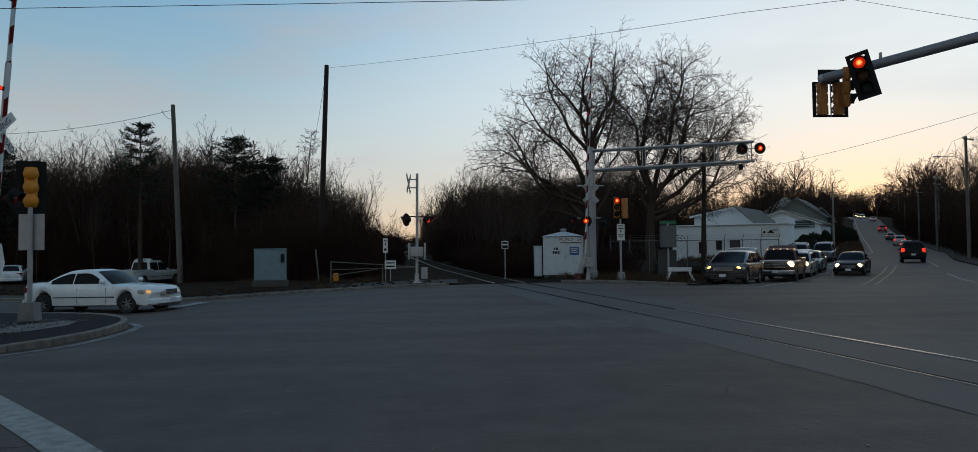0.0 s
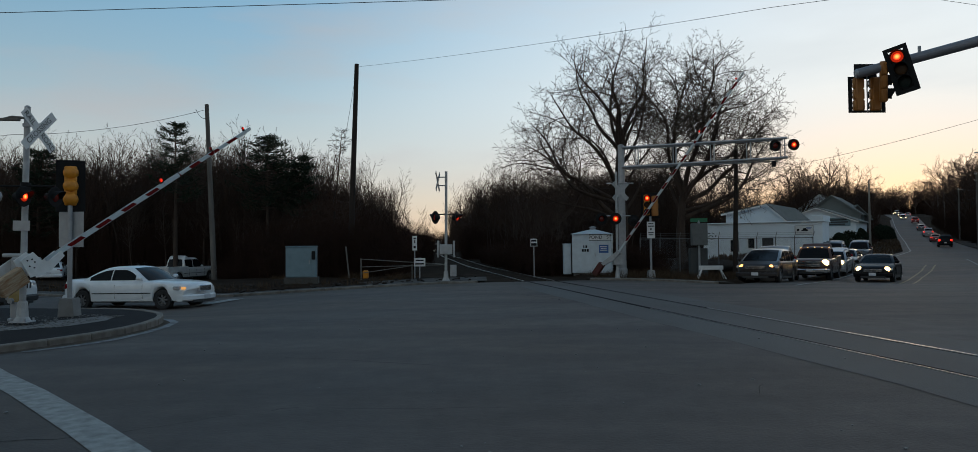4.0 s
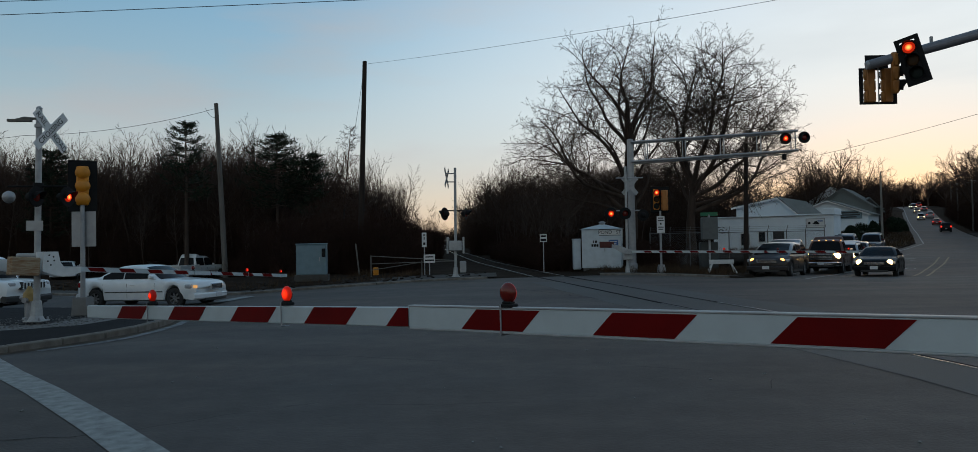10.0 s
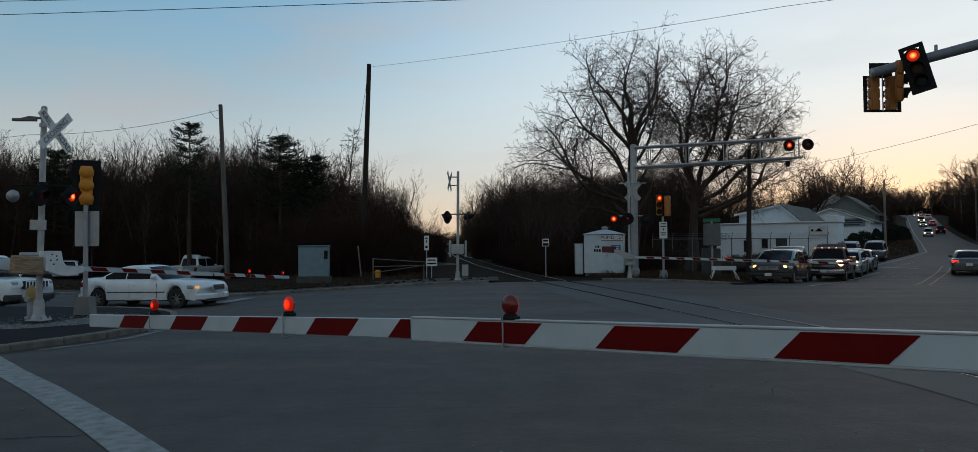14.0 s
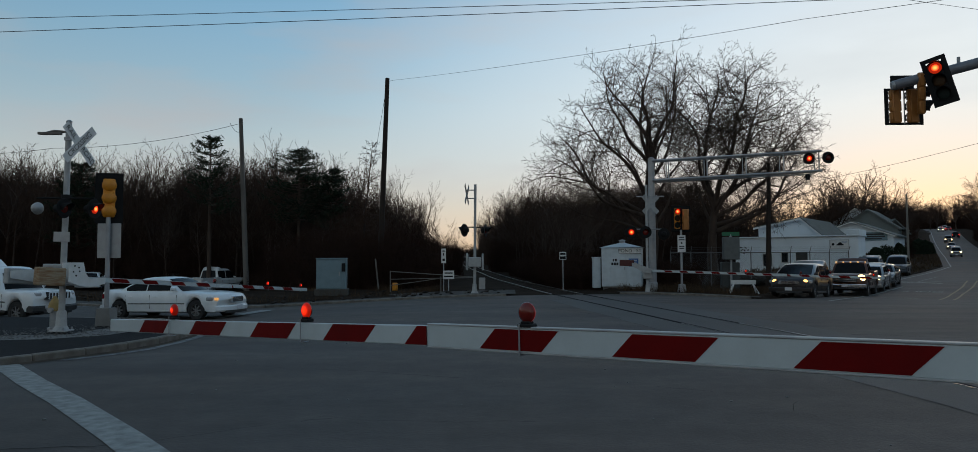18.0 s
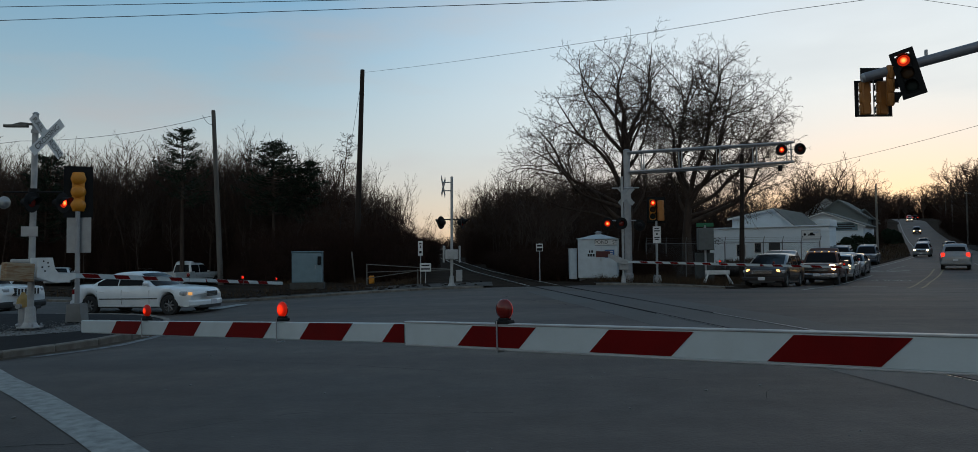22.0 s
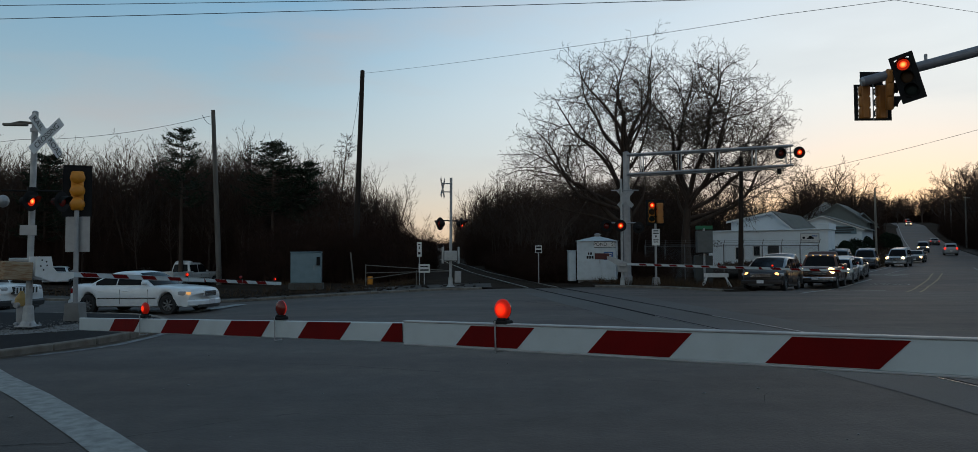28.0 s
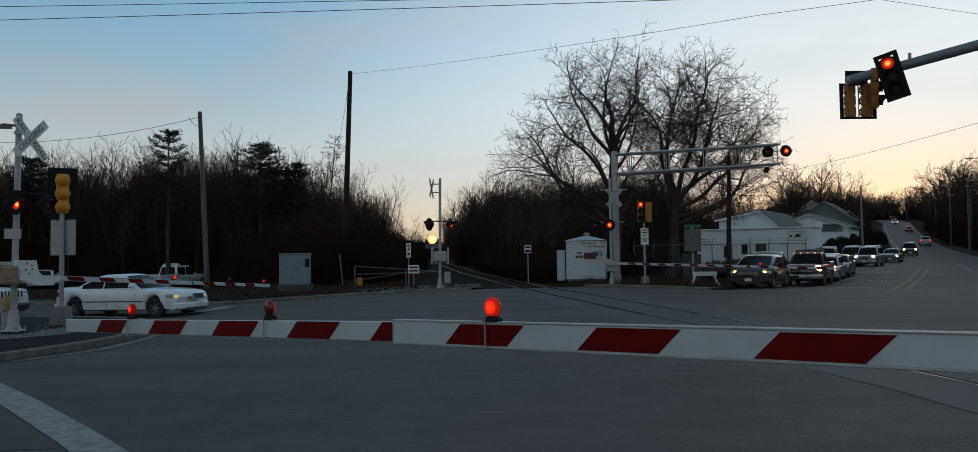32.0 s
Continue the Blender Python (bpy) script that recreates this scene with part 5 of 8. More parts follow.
def left_gate():
    x, y = -9.98, 15.75
    z = 0.14
    m = thing("crossing_signal", "aluminium crossing signal mast with crossbuck, flashers and gate drive", "crossing signal", pose(x, y, z, 0, 1.0, 0))
    part("mast", Geo().cyl((0, 0, 0), (0, 0, 4.72), 0.068, 0.062, 16).cyl((0, 0, 4.72), (0, 0, 4.76), 0.07, 0.03, 16), ALU, m)
    base = part("base", Geo().box(-0.19, -0.19, 0, 0.19, 0.19, 0.03, 0.008).lathe([(0.17, 0.03), (0.12, 0.12), (0.10, 0.42), (0.085, 0.46)], None, 10), ALU, m, "cast junction base")
    for dx in (-0.15, 0.15):
        for dy in (-0.15, 0.15):
            part("bolt", Geo().cyl((dx, dy, 0.03), (dx, dy, 0.09), 0.02, None, 8), GALV, base)
    crossbuck(m, pose(0.32, -0.12, 4.19, 0, 0, 76) @ Matrix.Scale(0.9, 4))
    part("crossbuck_bracket", Geo().box(-0.05, -0.09, 4.28, 0.36, -0.06, 4.36, 0.006), GALV, m)
    part("bell_arm", Geo().tube([(0.0, 0, 4.48), (-0.30, -0.05, 4.50), (-0.55, -0.1, 4.42)], 0.028, 8).box(-0.62, -0.16, 4.40, -0.1, -0.06, 4.46, 0.01), DULL_PIPE, m)
    part("cross_arm", Geo().cyl((-0.66, -0.02, 2.98), (0.66, -0.02, 2.98), 0.020, None, 10).cyl((0, 0, 2.90), (0, 0, 3.06), 0.10, None, 12), BLACK, m, "black cross arm")
    flasher(m, 0.08, 2.74, 82, 0, True, -0.2, 0.72)
    flasher(m, 0.70, 2.74, 82, 1, True, -0.10, 0.72)
    back = part("back_flasher", Geo().lathe([(0.135, 0), (0.14, 0.02), (0.125, 0.03), (0.11, 0.09), (0.07, 0.14), (0.02, 0.16)], pose(-0.58, -0.08, 2.74) @ pose(0, 0, 0, 90, 0, 0), 20), SIGN_BACK, m,
                "back of a flasher")
    part("sign_plate", Geo().box(-0.20, -0.09, 2.00, 0.17, -0.08, 2.22, 0.004), SIGN_BACK, m, "small grey plate")
    drive = part("drive_box", Geo().box(-0.20, -0.14, 1.02, 0.22, 0.30, 1.42, 0.03).box(-0.42, -0.10, 1.42, 0.14, 0.16, 1.50, 0.02), ALU, m, "grey gate drive")
    t = gate_arm("boom_gate", "thin red and white striped gate arm over the side road", 4.6, 7.75, 0.105,
                 stripe_run(1.0, 7.5), [(4.0, 0), (6.0, 1), (7.45, None)])
    part("counterweight", Geo().box(-0.85, -0.13, -0.12, -0.24, 0.05, 0.27, 0.02), RUST, t, "rust-stained counterweight")
    plate = [(-0.22, -0.02), (-0.22, 0.40), (0.10, 0.42), (0.17, 0.18), (0.28, 0.07), (0.66, 0.11), (0.66, -0.03), (0.26, -0.13), (0.02, -0.09)]
    for y in (-0.17, 0.06):
        part("arm_bracket", Geo().prism(plate, y, y + 0.03), WHITE, t, "white steel arm bracket")
    part("arm_bracket", Geo().prism([(-0.95, 0.02), (-0.95, 0.18), (-0.3, 0.24), (0.10, 0.26), (0.14, -0.04), (-0.3, -0.06)], 0.66, 0.69), WHITE, t, "white steel arm bracket")
    part("counterweight", Geo().box(-1.0, 0.70, -0.10, -0.35, 0.86, 0.24, 0.02), ALU, t, "pale steel counterweight")
    part("bracket_shaft", Geo().cyl((-0.02, -0.14, 0.05), (-0.02, 0.68, 0.05), 0.05, None, 12), GALV, t, "steel shaft between the brackets")
    for x, z in ((-0.1, 0.33), (0.0, 0.3), (-0.12, 0.2), (0.02, 0.22), (-0.05, 0.12)):
        part("bolt", Geo().cyl((x, -0.18, z), (x, -0.165, z), 0.018, None, 8), BLACK, t)
    return t


RIGHT_PIVOT = (7.1, 36.7, 1.02)
RIGHT_DIR = math.degrees(math.atan2(-0.63, 0.78))


def right_gate():
    t = gate_arm("boom_gate", "red and white striped gate arm before the waiting cars", 7.0, 10.9, 0.11, stripe_run(1.1, 10.8), [(5.15, 1), (7.6, 0), (10.5, None)])
    part("counterweight", Geo().box(-1.45, -0.16, 0.26, -0.72, 0.10, 0.58, 0.02), SIGN_MAROON, t, "dark red counterweight")
    part("arm_bracket", Geo().prism([(-0.9, 0.34), (-0.9, 0.50), (-0.35, 0.34), (0.38, 0.10), (0.38, -0.05), (-0.1, -0.04), (-0.45, 0.16)], -0.14, -0.11)
         .prism([(-0.9, 0.34), (-0.9, 0.50), (-0.35, 0.34), (0.38, 0.10), (0.38, -0.05), (-0.1, -0.04), (-0.45, 0.16)], 0.11, 0.14).box(0.30, -0.11, -0.05, 0.38, 0.11, 0.10, 0.01), ALU, t, "pale steel arm bracket")
    # the cantilever mast with its two-rail boom
    m = thing("cantilever_signal", "galvanised cantilever signal with truss boom and red flashers", "crossing signal", pose(7.72, 38.0, gz(7.7, 38)))
    part("mast", Geo().cyl((0, 0, 0), (0, 0, 7.15), 0.20, 0.17, 18).cyl((0, 0, 7.15), (0, 0, 7.19), 0.18, 0.1, 18), GALV, m)
    part("base", Geo().lathe([(0.42, 0), (0.42, 0.04), (0.26, 0.06), (0.26, 0.5), (0.22, 0.55)], None, 16), GALV, m)
    u2 = Vector((8.65, -0.6, 0))
    top, low = [], []
    for z, rise, lst, r in ((7.0, 0.36, top, 0.065), (5.95, 0.38, low, 0.065)):
        lst += [Vector((0, -0.2, z)), Vector((0, -0.2, z)) + u2 + Vector((0, 0, rise))]
        part("boom_rail", Geo().cyl(lst[0], lst[1], r, None, 10), GALV, m, "long steel boom tube")
    for z, rise in ((7.0, 0.36), (5.95, 0.38)):
        a = Vector((0, 0.35, z))
        part("boom_rail", Geo().cyl(a, a + u2 + Vector((0, 0, rise)), 0.05, None, 10), GALV, m, "long steel boom tube")
    for k in (0.10, 0.33, 0.56, 0.78, 0.985):
        a, b = top[0].lerp(top[1], k), low[0].lerp(low[1], k)
        o = Vector((0, 0.55, 0))
        part("boom_strut", Geo().cyl(a, b, 0.035, None, 8).cyl(a + o, b + o, 0.03, None, 8).cyl(a, a + o, 0.025, None, 8).cyl(b, b + o, 0.025, None, 8), GALV, m, "steel strut")
    part("walkway", Geo().prism([(0.3, 5.86), (8.6, 6.24), (8.6, 6.27), (0.3, 5.89)], -0.15, 0.3), GALV, m, "narrow grating walkway")
    tip = top[0].lerp(top[1], 0.985)
    flasher(m, tip.x - 0.62, 6.93, 0, 1, True, tip.y - 0.25)
    flasher(m, tip.x + 0.36, 6.97, 0, 0, True, tip.y - 0.25)
    part("flasher_arm", Geo().cyl((tip.x - 0.7, tip.y - 0.1, 6.95), (tip.x + 0.45, tip.y - 0.1, 6.99), 0.025, None, 8), GALV, m)
    part("drop_light", Geo().box(tip.x - 0.7, tip.y - 0.1, 5.85, tip.x - 0.5, tip.y + 0.1, 6.15, 0.03), BLACK, m, "black rear lamp")
    # slim gate mast before it
    s = thing("crossing_signal", "slim crossing signal mast with gate drive and twin flashers", "crossing signal", pose(7.22, 36.9, gz(7.2, 36.9)))
    part("mast", Geo().cyl((0, 0, 0), (0, 0, 5.6), 0.065, 0.06, 14), ALU, s)
    part("base", Geo().box(-0.19, -0.19, 0, 0.19, 0.19, 0.03, 0.008).lathe([(0.17, 0.03), (0.12, 0.12), (0.10, 0.42), (0.085, 0.46)], None, 10), ALU, s)
    part("cross_arm", Geo().cyl((-0.85, -0.05, 3.30), (0.95, -0.05, 3.30), 0.03, None, 8), GALV, s)
    flasher(s, -0.82, 3.15, 0, 1, True, -0.15)
    flasher(s, -0.10, 3.15, 0, 0, True, -0.20)
    part("back_flasher", Geo().lathe([(0.30, 0), (0.30, 0.02), (0.16, 0.03), (0.10, 0.17), (0.03, 0.20)], pose(0.85, -0.08, 3.05) @ pose(0, 0, 0, 90), 18), BLACK, s, "back of a flasher")
    crossbuck(s, pose(0.25, 0.12, 4.6, 0, 0, 200), False)
    part("arm_tube", Geo().cyl((-0.5, 0, 5.0), (0.9, 0, 5.0), 0.03, None, 8), GALV, s)
    part("drive_box", Geo().box(-0.22, -0.15, 0.75, 0.24, 0.25, 1.25, 0.03), ALU, s, "grey gate drive")
    return t


def mid_signal():
    m = thing("crossing_signal", "crossing signal mast seen from the side, beside the rails", "crossing signal", pose(-1.55, 33.9, gz(-1.5, 33.9) + 0.10, 0, 0.6, 0))
    part("mast", Geo().cyl((0, 0, 0), (0, 0, 5.2), 0.068, 0.062, 16), ALU, m)
    part("base", Geo().box(-0.19, -0.19, 0, 0.19, 0.19, 0.03, 0.008).lathe([(0.17, 0.03), (0.12, 0.12), (0.10, 0.42), (0.085, 0.46)], None, 10), ALU, m)
    crossbuck(m, pose(-0.42, 0.0, 4.72, 0, 0, 81), False)
    for z in (4.5, 4.9):
        part("crossbuck_bracket", Geo().box(-0.42, -0.03, z, 0.0, 0.03, z + 0.05, 0.005), GALV, m)
    part("cross_arm", Geo().cyl((-0.55, 0, 3.15), (0.55, 0, 3.15), 0.03, None, 8), BLACK, m)
    flasher(m, -0.50, 3.0, -122, 1, True)
    flasher(m, 0.50, 3.0, 76, 0, True)
    part("drive_box", Geo().box(-0.30, -0.2, 1.25, 0.30, 0.2, 1.72, 0.03).box(-0.42, -0.14, 1.1, -0.33, 0.14, 1.9, 0.02).box(0.33, -0.14, 1.1, 0.42, 0.14, 1.9, 0.02), ALU, m, "grey gate drive")
    part("cable_box", Geo().box(0.2, -0.1, 0.2, 0.5, 0.1, 0.75, 0.02), GALV, m)
    return m


# ---- traffic signals ----
GREEN_OFF = mat("unlit_green_lens", (0.006, 0.014, 0.012), None, 0.55, 0, 6, 60, 0.05, 0.5, 0, 0.2)


def head(parent, at, lit=None, label="black three-lamp traffic signal", shell=SIGNAL_YELLOW, plate=True):
    """A three-lamp head that looks along -y, hung by its middle."""
    boxy = shell is SIGNAL_AMBER
    wide, deep = (0.12, 0.18) if boxy else (0.15, 0.10)
    h = part("signal_head", Geo().box(-wide, 0.0, -0.531, wide, deep, 0.531, 0.03), shell, parent, label, at, True)
    for z in (-0.355, 0.0, 0.355):
        if boxy:
            g = Geo().box(-0.175, 0.002, z - 0.174, 0.175, 0.15, z + 0.174, 0.035)
        else:
            g = Geo().lathe([(0.185, 0.0), (0.185, 0.05), (0.165, 0.11), (0.11, 0.16), (0.04, 0.18)], pose(0, 0, z) @ pose(0, 0, 0, -90), 18)
        part("lamp_housing", g, shell, h, "", None, True)
    if plate:
        g = Geo()
        for a, b, c, d in ((-0.285, -0.175, -0.65, 0.65), (0.175, 0.285, -0.65, 0.65), (-0.175, 0.175, 0.54, 0.65), (-0.175, 0.175, -0.65, -0.54)):
            g.box(a, 0.02, c, b, 0.026, d, 0.002)
        part("backplate", g, BLACK, h, "black louvred backplate")
    for k, z in enumerate((0.355, 0.0, -0.355)):
        on = lit == k
        part("lamp_lens", Geo().lathe([(0.15, 0.0), (0.13, 0.015), (0.07, 0.028), (0.01, 0.03)], pose(0, 0, 0, 90), 18),
             LIT_RED_FAR if on else (RED_OFF, AMBER_OFF, GREEN_OFF)[k], h, "lit red lamp" if on else "dark lamp lens", pose(0, -0.005, z))
        v = Geo()
        n = 12
        vs, fs = [], []
        for i in range(n + 1):
            a = math.radians(-30 + 240 * i / n)
            c, s = math.cos(a), math.sin(a)
            vs += [(0.165 * c, 0.0, z + 0.165 * s), (0.165 * c, -0.02 - 0.2 * (0.35 + 0.65 * max(0, s)), z + 0.165 * s - 0.015)]
        for i in range(n):
            fs.append((2 * i, 2 * i + 1, 2 * i + 3, 2 * i + 2))
        v.add(vs, fs)
        ob = part("visor", v, BLACK, h, "black visor")
        ob.modifiers.new("thick", "SOLIDIFY").thickness = 0.006
    return h


def build_signals():
    # overhead arm at the near corner
    a = thing("traffic_signal", "overhead traffic signal arm with red light and yellow heads", "traffic light", pose(0, 0, 0))
    p0, p1 = Vector((18.5, 14.6, 7.98)), Vector((9.1, 16.75, 5.72))
    part("pole", Geo().cyl((18.5, 14.6, 0), (18.5, 14.6, 8.8), 0.19, 0.13, 16), GALV, a)
    part("pole_base", Geo().box(18.25, 14.35, 0, 18.75, 14.85, 0.06, 0.01), GALV, a)
    part("mast_arm", Geo().cyl(p0, p1, 0.15, 0.115, 16), mat("painted_mast_arm", (0.20, 0.21, 0.24), None, 0.5, 0.3), a, "long tapered steel arm")
    q = p0.lerp(p1, 0.90)
    lit = head(a, pose(q.x - 0.20, q.y - 0.30, q.z - 0.25, 0, -14, -36) @ Matrix.Scale(0.88, 4), 0, "red-lit signal head in a black louvred plate", BLACK)
    part("backboard", Geo().box(-0.19, 0.028, -0.56, 0.19, 0.034, 0.50, 0.002), BLACK, lit, "black board behind the lamps")
    q = p0.lerp(p1, 0.945)
    head(a, pose(q.x + 0.14, q.y + 0.02, q.z - 0.33, 0, -16, 66) @ Matrix.Scale(0.90, 4), None, "yellow signal head seen from the side", SIGNAL_AMBER, False)
    q = p0.lerp(p1, 0.985)
    q = q + Vector((0.04, 0, 0.10))
    for dx in (-0.03, 0.38):
        head(a, pose(q.x + dx, q.y + 0.35, q.z - 0.57, 0, 0, 180) @ Matrix.Scale(0.76, 4), None, "yellow signal head seen from behind", SIGNAL_AMBER, False)
    x0, x1, y0, y1, z0, z1 = q.x - 0.28, q.x + 0.63, q.y + 0.30, q.y + 0.305, q.z - 1.02, q.z - 0.14
    part("pair_backplate", Geo().box(x0, y0, z0, x1, y1, z0 + 0.06, 0.002).box(x0, y0, z1 - 0.06, x1, y1, z1, 0.002).box(x0, y0, z0 + 0.06, x0 + 0.10, y1, z1 - 0.06, 0.002)
         .box(x1 - 0.10, y0, z0 + 0.06, x1, y1, z1 - 0.06, 0.002), BLACK, a, "black plate behind the twin heads")
    part("upper_backplate", Geo().box(q.x - 0.06, q.y + 0.42, q.z - 0.16, q.x + 0.50, q.y + 0.425, q.z + 0.20, 0.002), BLACK, a, "top of a further black plate")
    part("hanger", Geo().cyl((q.x + 0.175, q.y + 0.28, q.z - 1.0), (q.x + 0.175, q.y + 0.28, q.z + 0.1), 0.014, None, 8).box(q.x - 0.1, q.y + 0.05, q.z - 0.06, q.x + 0.3, q.y + 0.3, q.z - 0.02, 0.01), ALU, a, "bright steel hanger")
    part("end_cap", Geo().cyl(p1, p1 + (p1 - p0).normalized() * 0.06, 0.117, 0.09, 16), GALV, a, "arm end cap")
    for t in (0.3, 0.62, 0.86):
        c = p0.lerp(p1, t)
        part("arm_fitting", Geo().box(c.x - 0.03, c.y - 0.03, c.z + 0.05, c.x + 0.03, c.y + 0.03, c.z + 0.26, 0.01), GALV, a)
    # post on the island
    b = thing("traffic_signal", "yellow traffic signal on a post, seen from behind", "traffic light", pose(-10.12, 17.8, 0.08))
    part("post", Geo().cyl((0, 0, 0.35), (0, 0, 2.75), 0.057, None, 14), GALV, b)
    part("base", Geo().prism([(-0.20, 0), (0.20, 0), (0.16, 0.44), (-0.16, 0.44)], -0.17, 0.17), CONCRETE, b, "square cast base")
    hd = head(b, pose(-0.0, 0.02, 3.22, 0, 0, 207) @ Matrix.Scale(0.92, 4), None, "yellow three-lamp signal head seen from behind", SIGNAL_YELLOW, False)
    part("backplate", Geo().box(-0.345, -0.012, -0.70, 0.345, -0.006, 0.70, 0.02), BLACK, hd, "wide black backplate")
    part("sign", Geo().box(-0.31, 0.06, 1.70, 0.30, 0.07, 2.58, 0.004), SIGN_BACK, b, "grey back of a square sign")
    # far post by the cantilever
    c = thing("traffic_signal", "twin traffic signal showing red, on a far post", "traffic light", pose(9.0, 37.0, gz(9, 37) + 0.1))
    part("post", Geo().cyl((0, 0, 0), (0, 0, 3.2), 0.06, None, 12), GALV, c)
    part("base", Geo().prism([(-0.2, 0), (0.2, 0), (0.13, 0.4), (-0.13, 0.4)], -0.2, 0.2), GALV, c)
    head(c, pose(-0.18, -0.06, 3.80, 0, 0, 8), 0)
    head(c, pose(0.24, -0.04, 3.74, 0, 0, 165), None, "amber signal head seen from behind", SIGNAL_AMBER, False)
    part("backplate", Geo().box(-0.45, 0.14, 3.10, 0.52, 0.146, 4.46, 0.01), BLACK, c, "black plate behind the two heads")
    s = part("sign", Geo().box(-0.205, -0.08, 2.06, 0.205, -0.07, 2.92, 0.004), SIGN_WHITE, c, "tall white sign with unreadable print")
    bars(s, 0.4, 1, pose(0, -0.082, 2.49), [(0, 0.33, 0.26, 0.055), (0, 0.20, 0.3, 0.055), (0, 0.04, 0.08, 0.10), (0, -0.14, 0.28, 0.05), (0, -0.25, 0.24, 0.05)], TRIM)


# ---- poles, wires, cabinets, signs ----
def sag(p, q, drop, n=14):
    p, q = Vector(p), Vector(q)
    return [p.lerp(q, k / n) - Vector((0, 0, drop * 4 * (k / n) * (1 - k / n))) for k in range(n + 1)]


def wire(p, q, drop, r=0.012, label="sagging black overhead cable"):
    solid("overhead_cable", Geo().tube(sag(p, q, drop), r, 5), WIRE, label, "cable", kind="structure")


def utility_pole(x, y, h, r, material, label, lean=(0, 0), arms=0, yaw=0.0):
    z = gz(x, y)
    t = thing("utility_pole", label, "utility pole", pose(x, y, z, lean[0], lean[1], yaw))
    part("pole", Geo().lathe([(r, -0.1), (r * 0.95, h * 0.3), (r * 0.72, h - 0.02), (r * 0.6, h)], None, 14), material, t)
    for k in range(arms):
        zz = h - 0.35 - 0.9 * k
        arm = part("crossarm", Geo().box(-1.2, -r - 0.1, zz, 1.2, -r, zz + 0.11, 0.01), material, t)
        for dx in (-1.1, -0.5, 0.5, 1.1):
            part("insulator", Geo().lathe([(0.03, 0), (0.05, 0.04), (0.04, 0.09), (0.02, 0.13)], pose(dx, -r - 0.05, zz + 0.11), 8), GALV, arm)
    return t


POLE_PALE = mat("pale_weathered_pole", (0.24, 0.225, 0.20), (0.13, 0.12, 0.105), 0.9, 0, 3, 30, 0.4, 0.6, 0, 0.1, (1, 1, 0.15))


def build_poles():
    utility_pole(-7.2, 40, 12.1, 0.17, POLE_DARK, "tall dark leaning wooden pole without crossarms", (0, 2.1))
    utility_pole(-14.74, 40, 9.95, 0.15, POLE_GREY, "grey weathered wooden pole", (0, -2.5))
    utility_pole(16.3, 45, 8.0, 0.16, POLE_DARK, "dark wooden pole behind the crossing", (0, 1.5))
    utility_pole(41.65, 75, 8.2, 0.12, POLE_PALE, "grey utility pole beside the hill street", (0, 0))
    pts = [(47.8, 63, 11.5, 1), (67.5, 95, 10.5, 2), (80, 112, 10, 1), (93, 136, 10, 1), (114, 172, 10, 1), (136, 208, 10, 1)]
    for x, y, h, n in pts:
        utility_pole(x, y, h, 0.16, POLE_GREY, "utility pole with crossarm along the hill street", (0, 0), n, 32)
    utility_pole(40.2, 47, 12.5, 0.2, POLE_DARK, "big dark utility pole at the street corner", (0, 0), 1, 32)
    tops = [(40.2, 47, 12.0)] + [(x, y, gz(x, y) + h - 0.4) for x, y, h, n in pts]
    for a, b in zip(tops, tops[1:]):
        for dx, dz in ((-0.9, 0), (0.9, 0), (0, -1.6), (0.1, -2.2)):
            wire((a[0] + dx, a[1] - dx * 0.6, a[2] + dz), (b[0] + dx, b[1] - dx * 0.6, b[2] + dz), 0.5, 0.012)
    t = thing("street_lamp", "street lamp on a long bracket over the hill street", "street lamp", pose(47.6, 62.9, gz(47.8, 63) + 9.3, 0, 0, 160))
    part("bracket", Geo().tube([(0, 0, 0), (1.0, 0, 0.35), (2.0, 0, 0.4)], 0.03, 6), GALV, t)
    part("lantern", Geo().box(1.9, -0.12, 0.34, 2.6, 0.12, 0.46, 0.04), GALV, t)
    # spans of cable
    wire((-6.6, 40, 11.9), (8.4, 20, 8.42), 0.12, 0.007)
    wire((8.4, 20, 8.42), (21, 3.2, 5.6), 0.1, 0.007)
    wire((-6.78, 39.9, 11.6), (-8.9, 44, 4.5), 0.2, 0.01, "loose guy cable with vines")
    wire((-15.3, 40, 9.5), (-26, 40, 8.2), 0.35, 0.012)
    wire((-26, 40, 8.2), (-40, 40, 8.5), 0.5, 0.012)
    wire((-15.1, 40, 9.1), (-15.7, 39.8, 9.5), 0.25, 0.012)
    wire((-24.4, 14, 6.1), (18.5, 14, 7.16), 0.1, 0.007)
    wire((-24.4, 15, 6.9), (21.6, 15, 7.5), 0.1, 0.007)
    wire((17.2, 40, 5.95), (23.6, 29.5, 7.5), 0.15, 0.009)
    wire((12.3, 22, 9.68), (24, 22, 8.0), 0.05, 0.007)


def sign_post(name, label, x, y, h, plates, category="sign"):
    z = gz(x, y) + 0.08
    t = thing(name, label, category, pose(x, y, z))
    part("post", Geo().box(-0.025, 0, 0, 0.025, 0.035, h, 0.004), GALV, t)
    for x0, z0, x1, z1, m, lines in plates:
        p = part("plate", Geo().box(x0, -0.008, z0, x1, -0.002, z1, 0.003), m, t, "white plate with unreadable print")
        if lines:
            bars(p, 1, 1, pose((x0 + x1) / 2, -0.009, (z0 + z1) / 2), lines, BLACK)
    return t


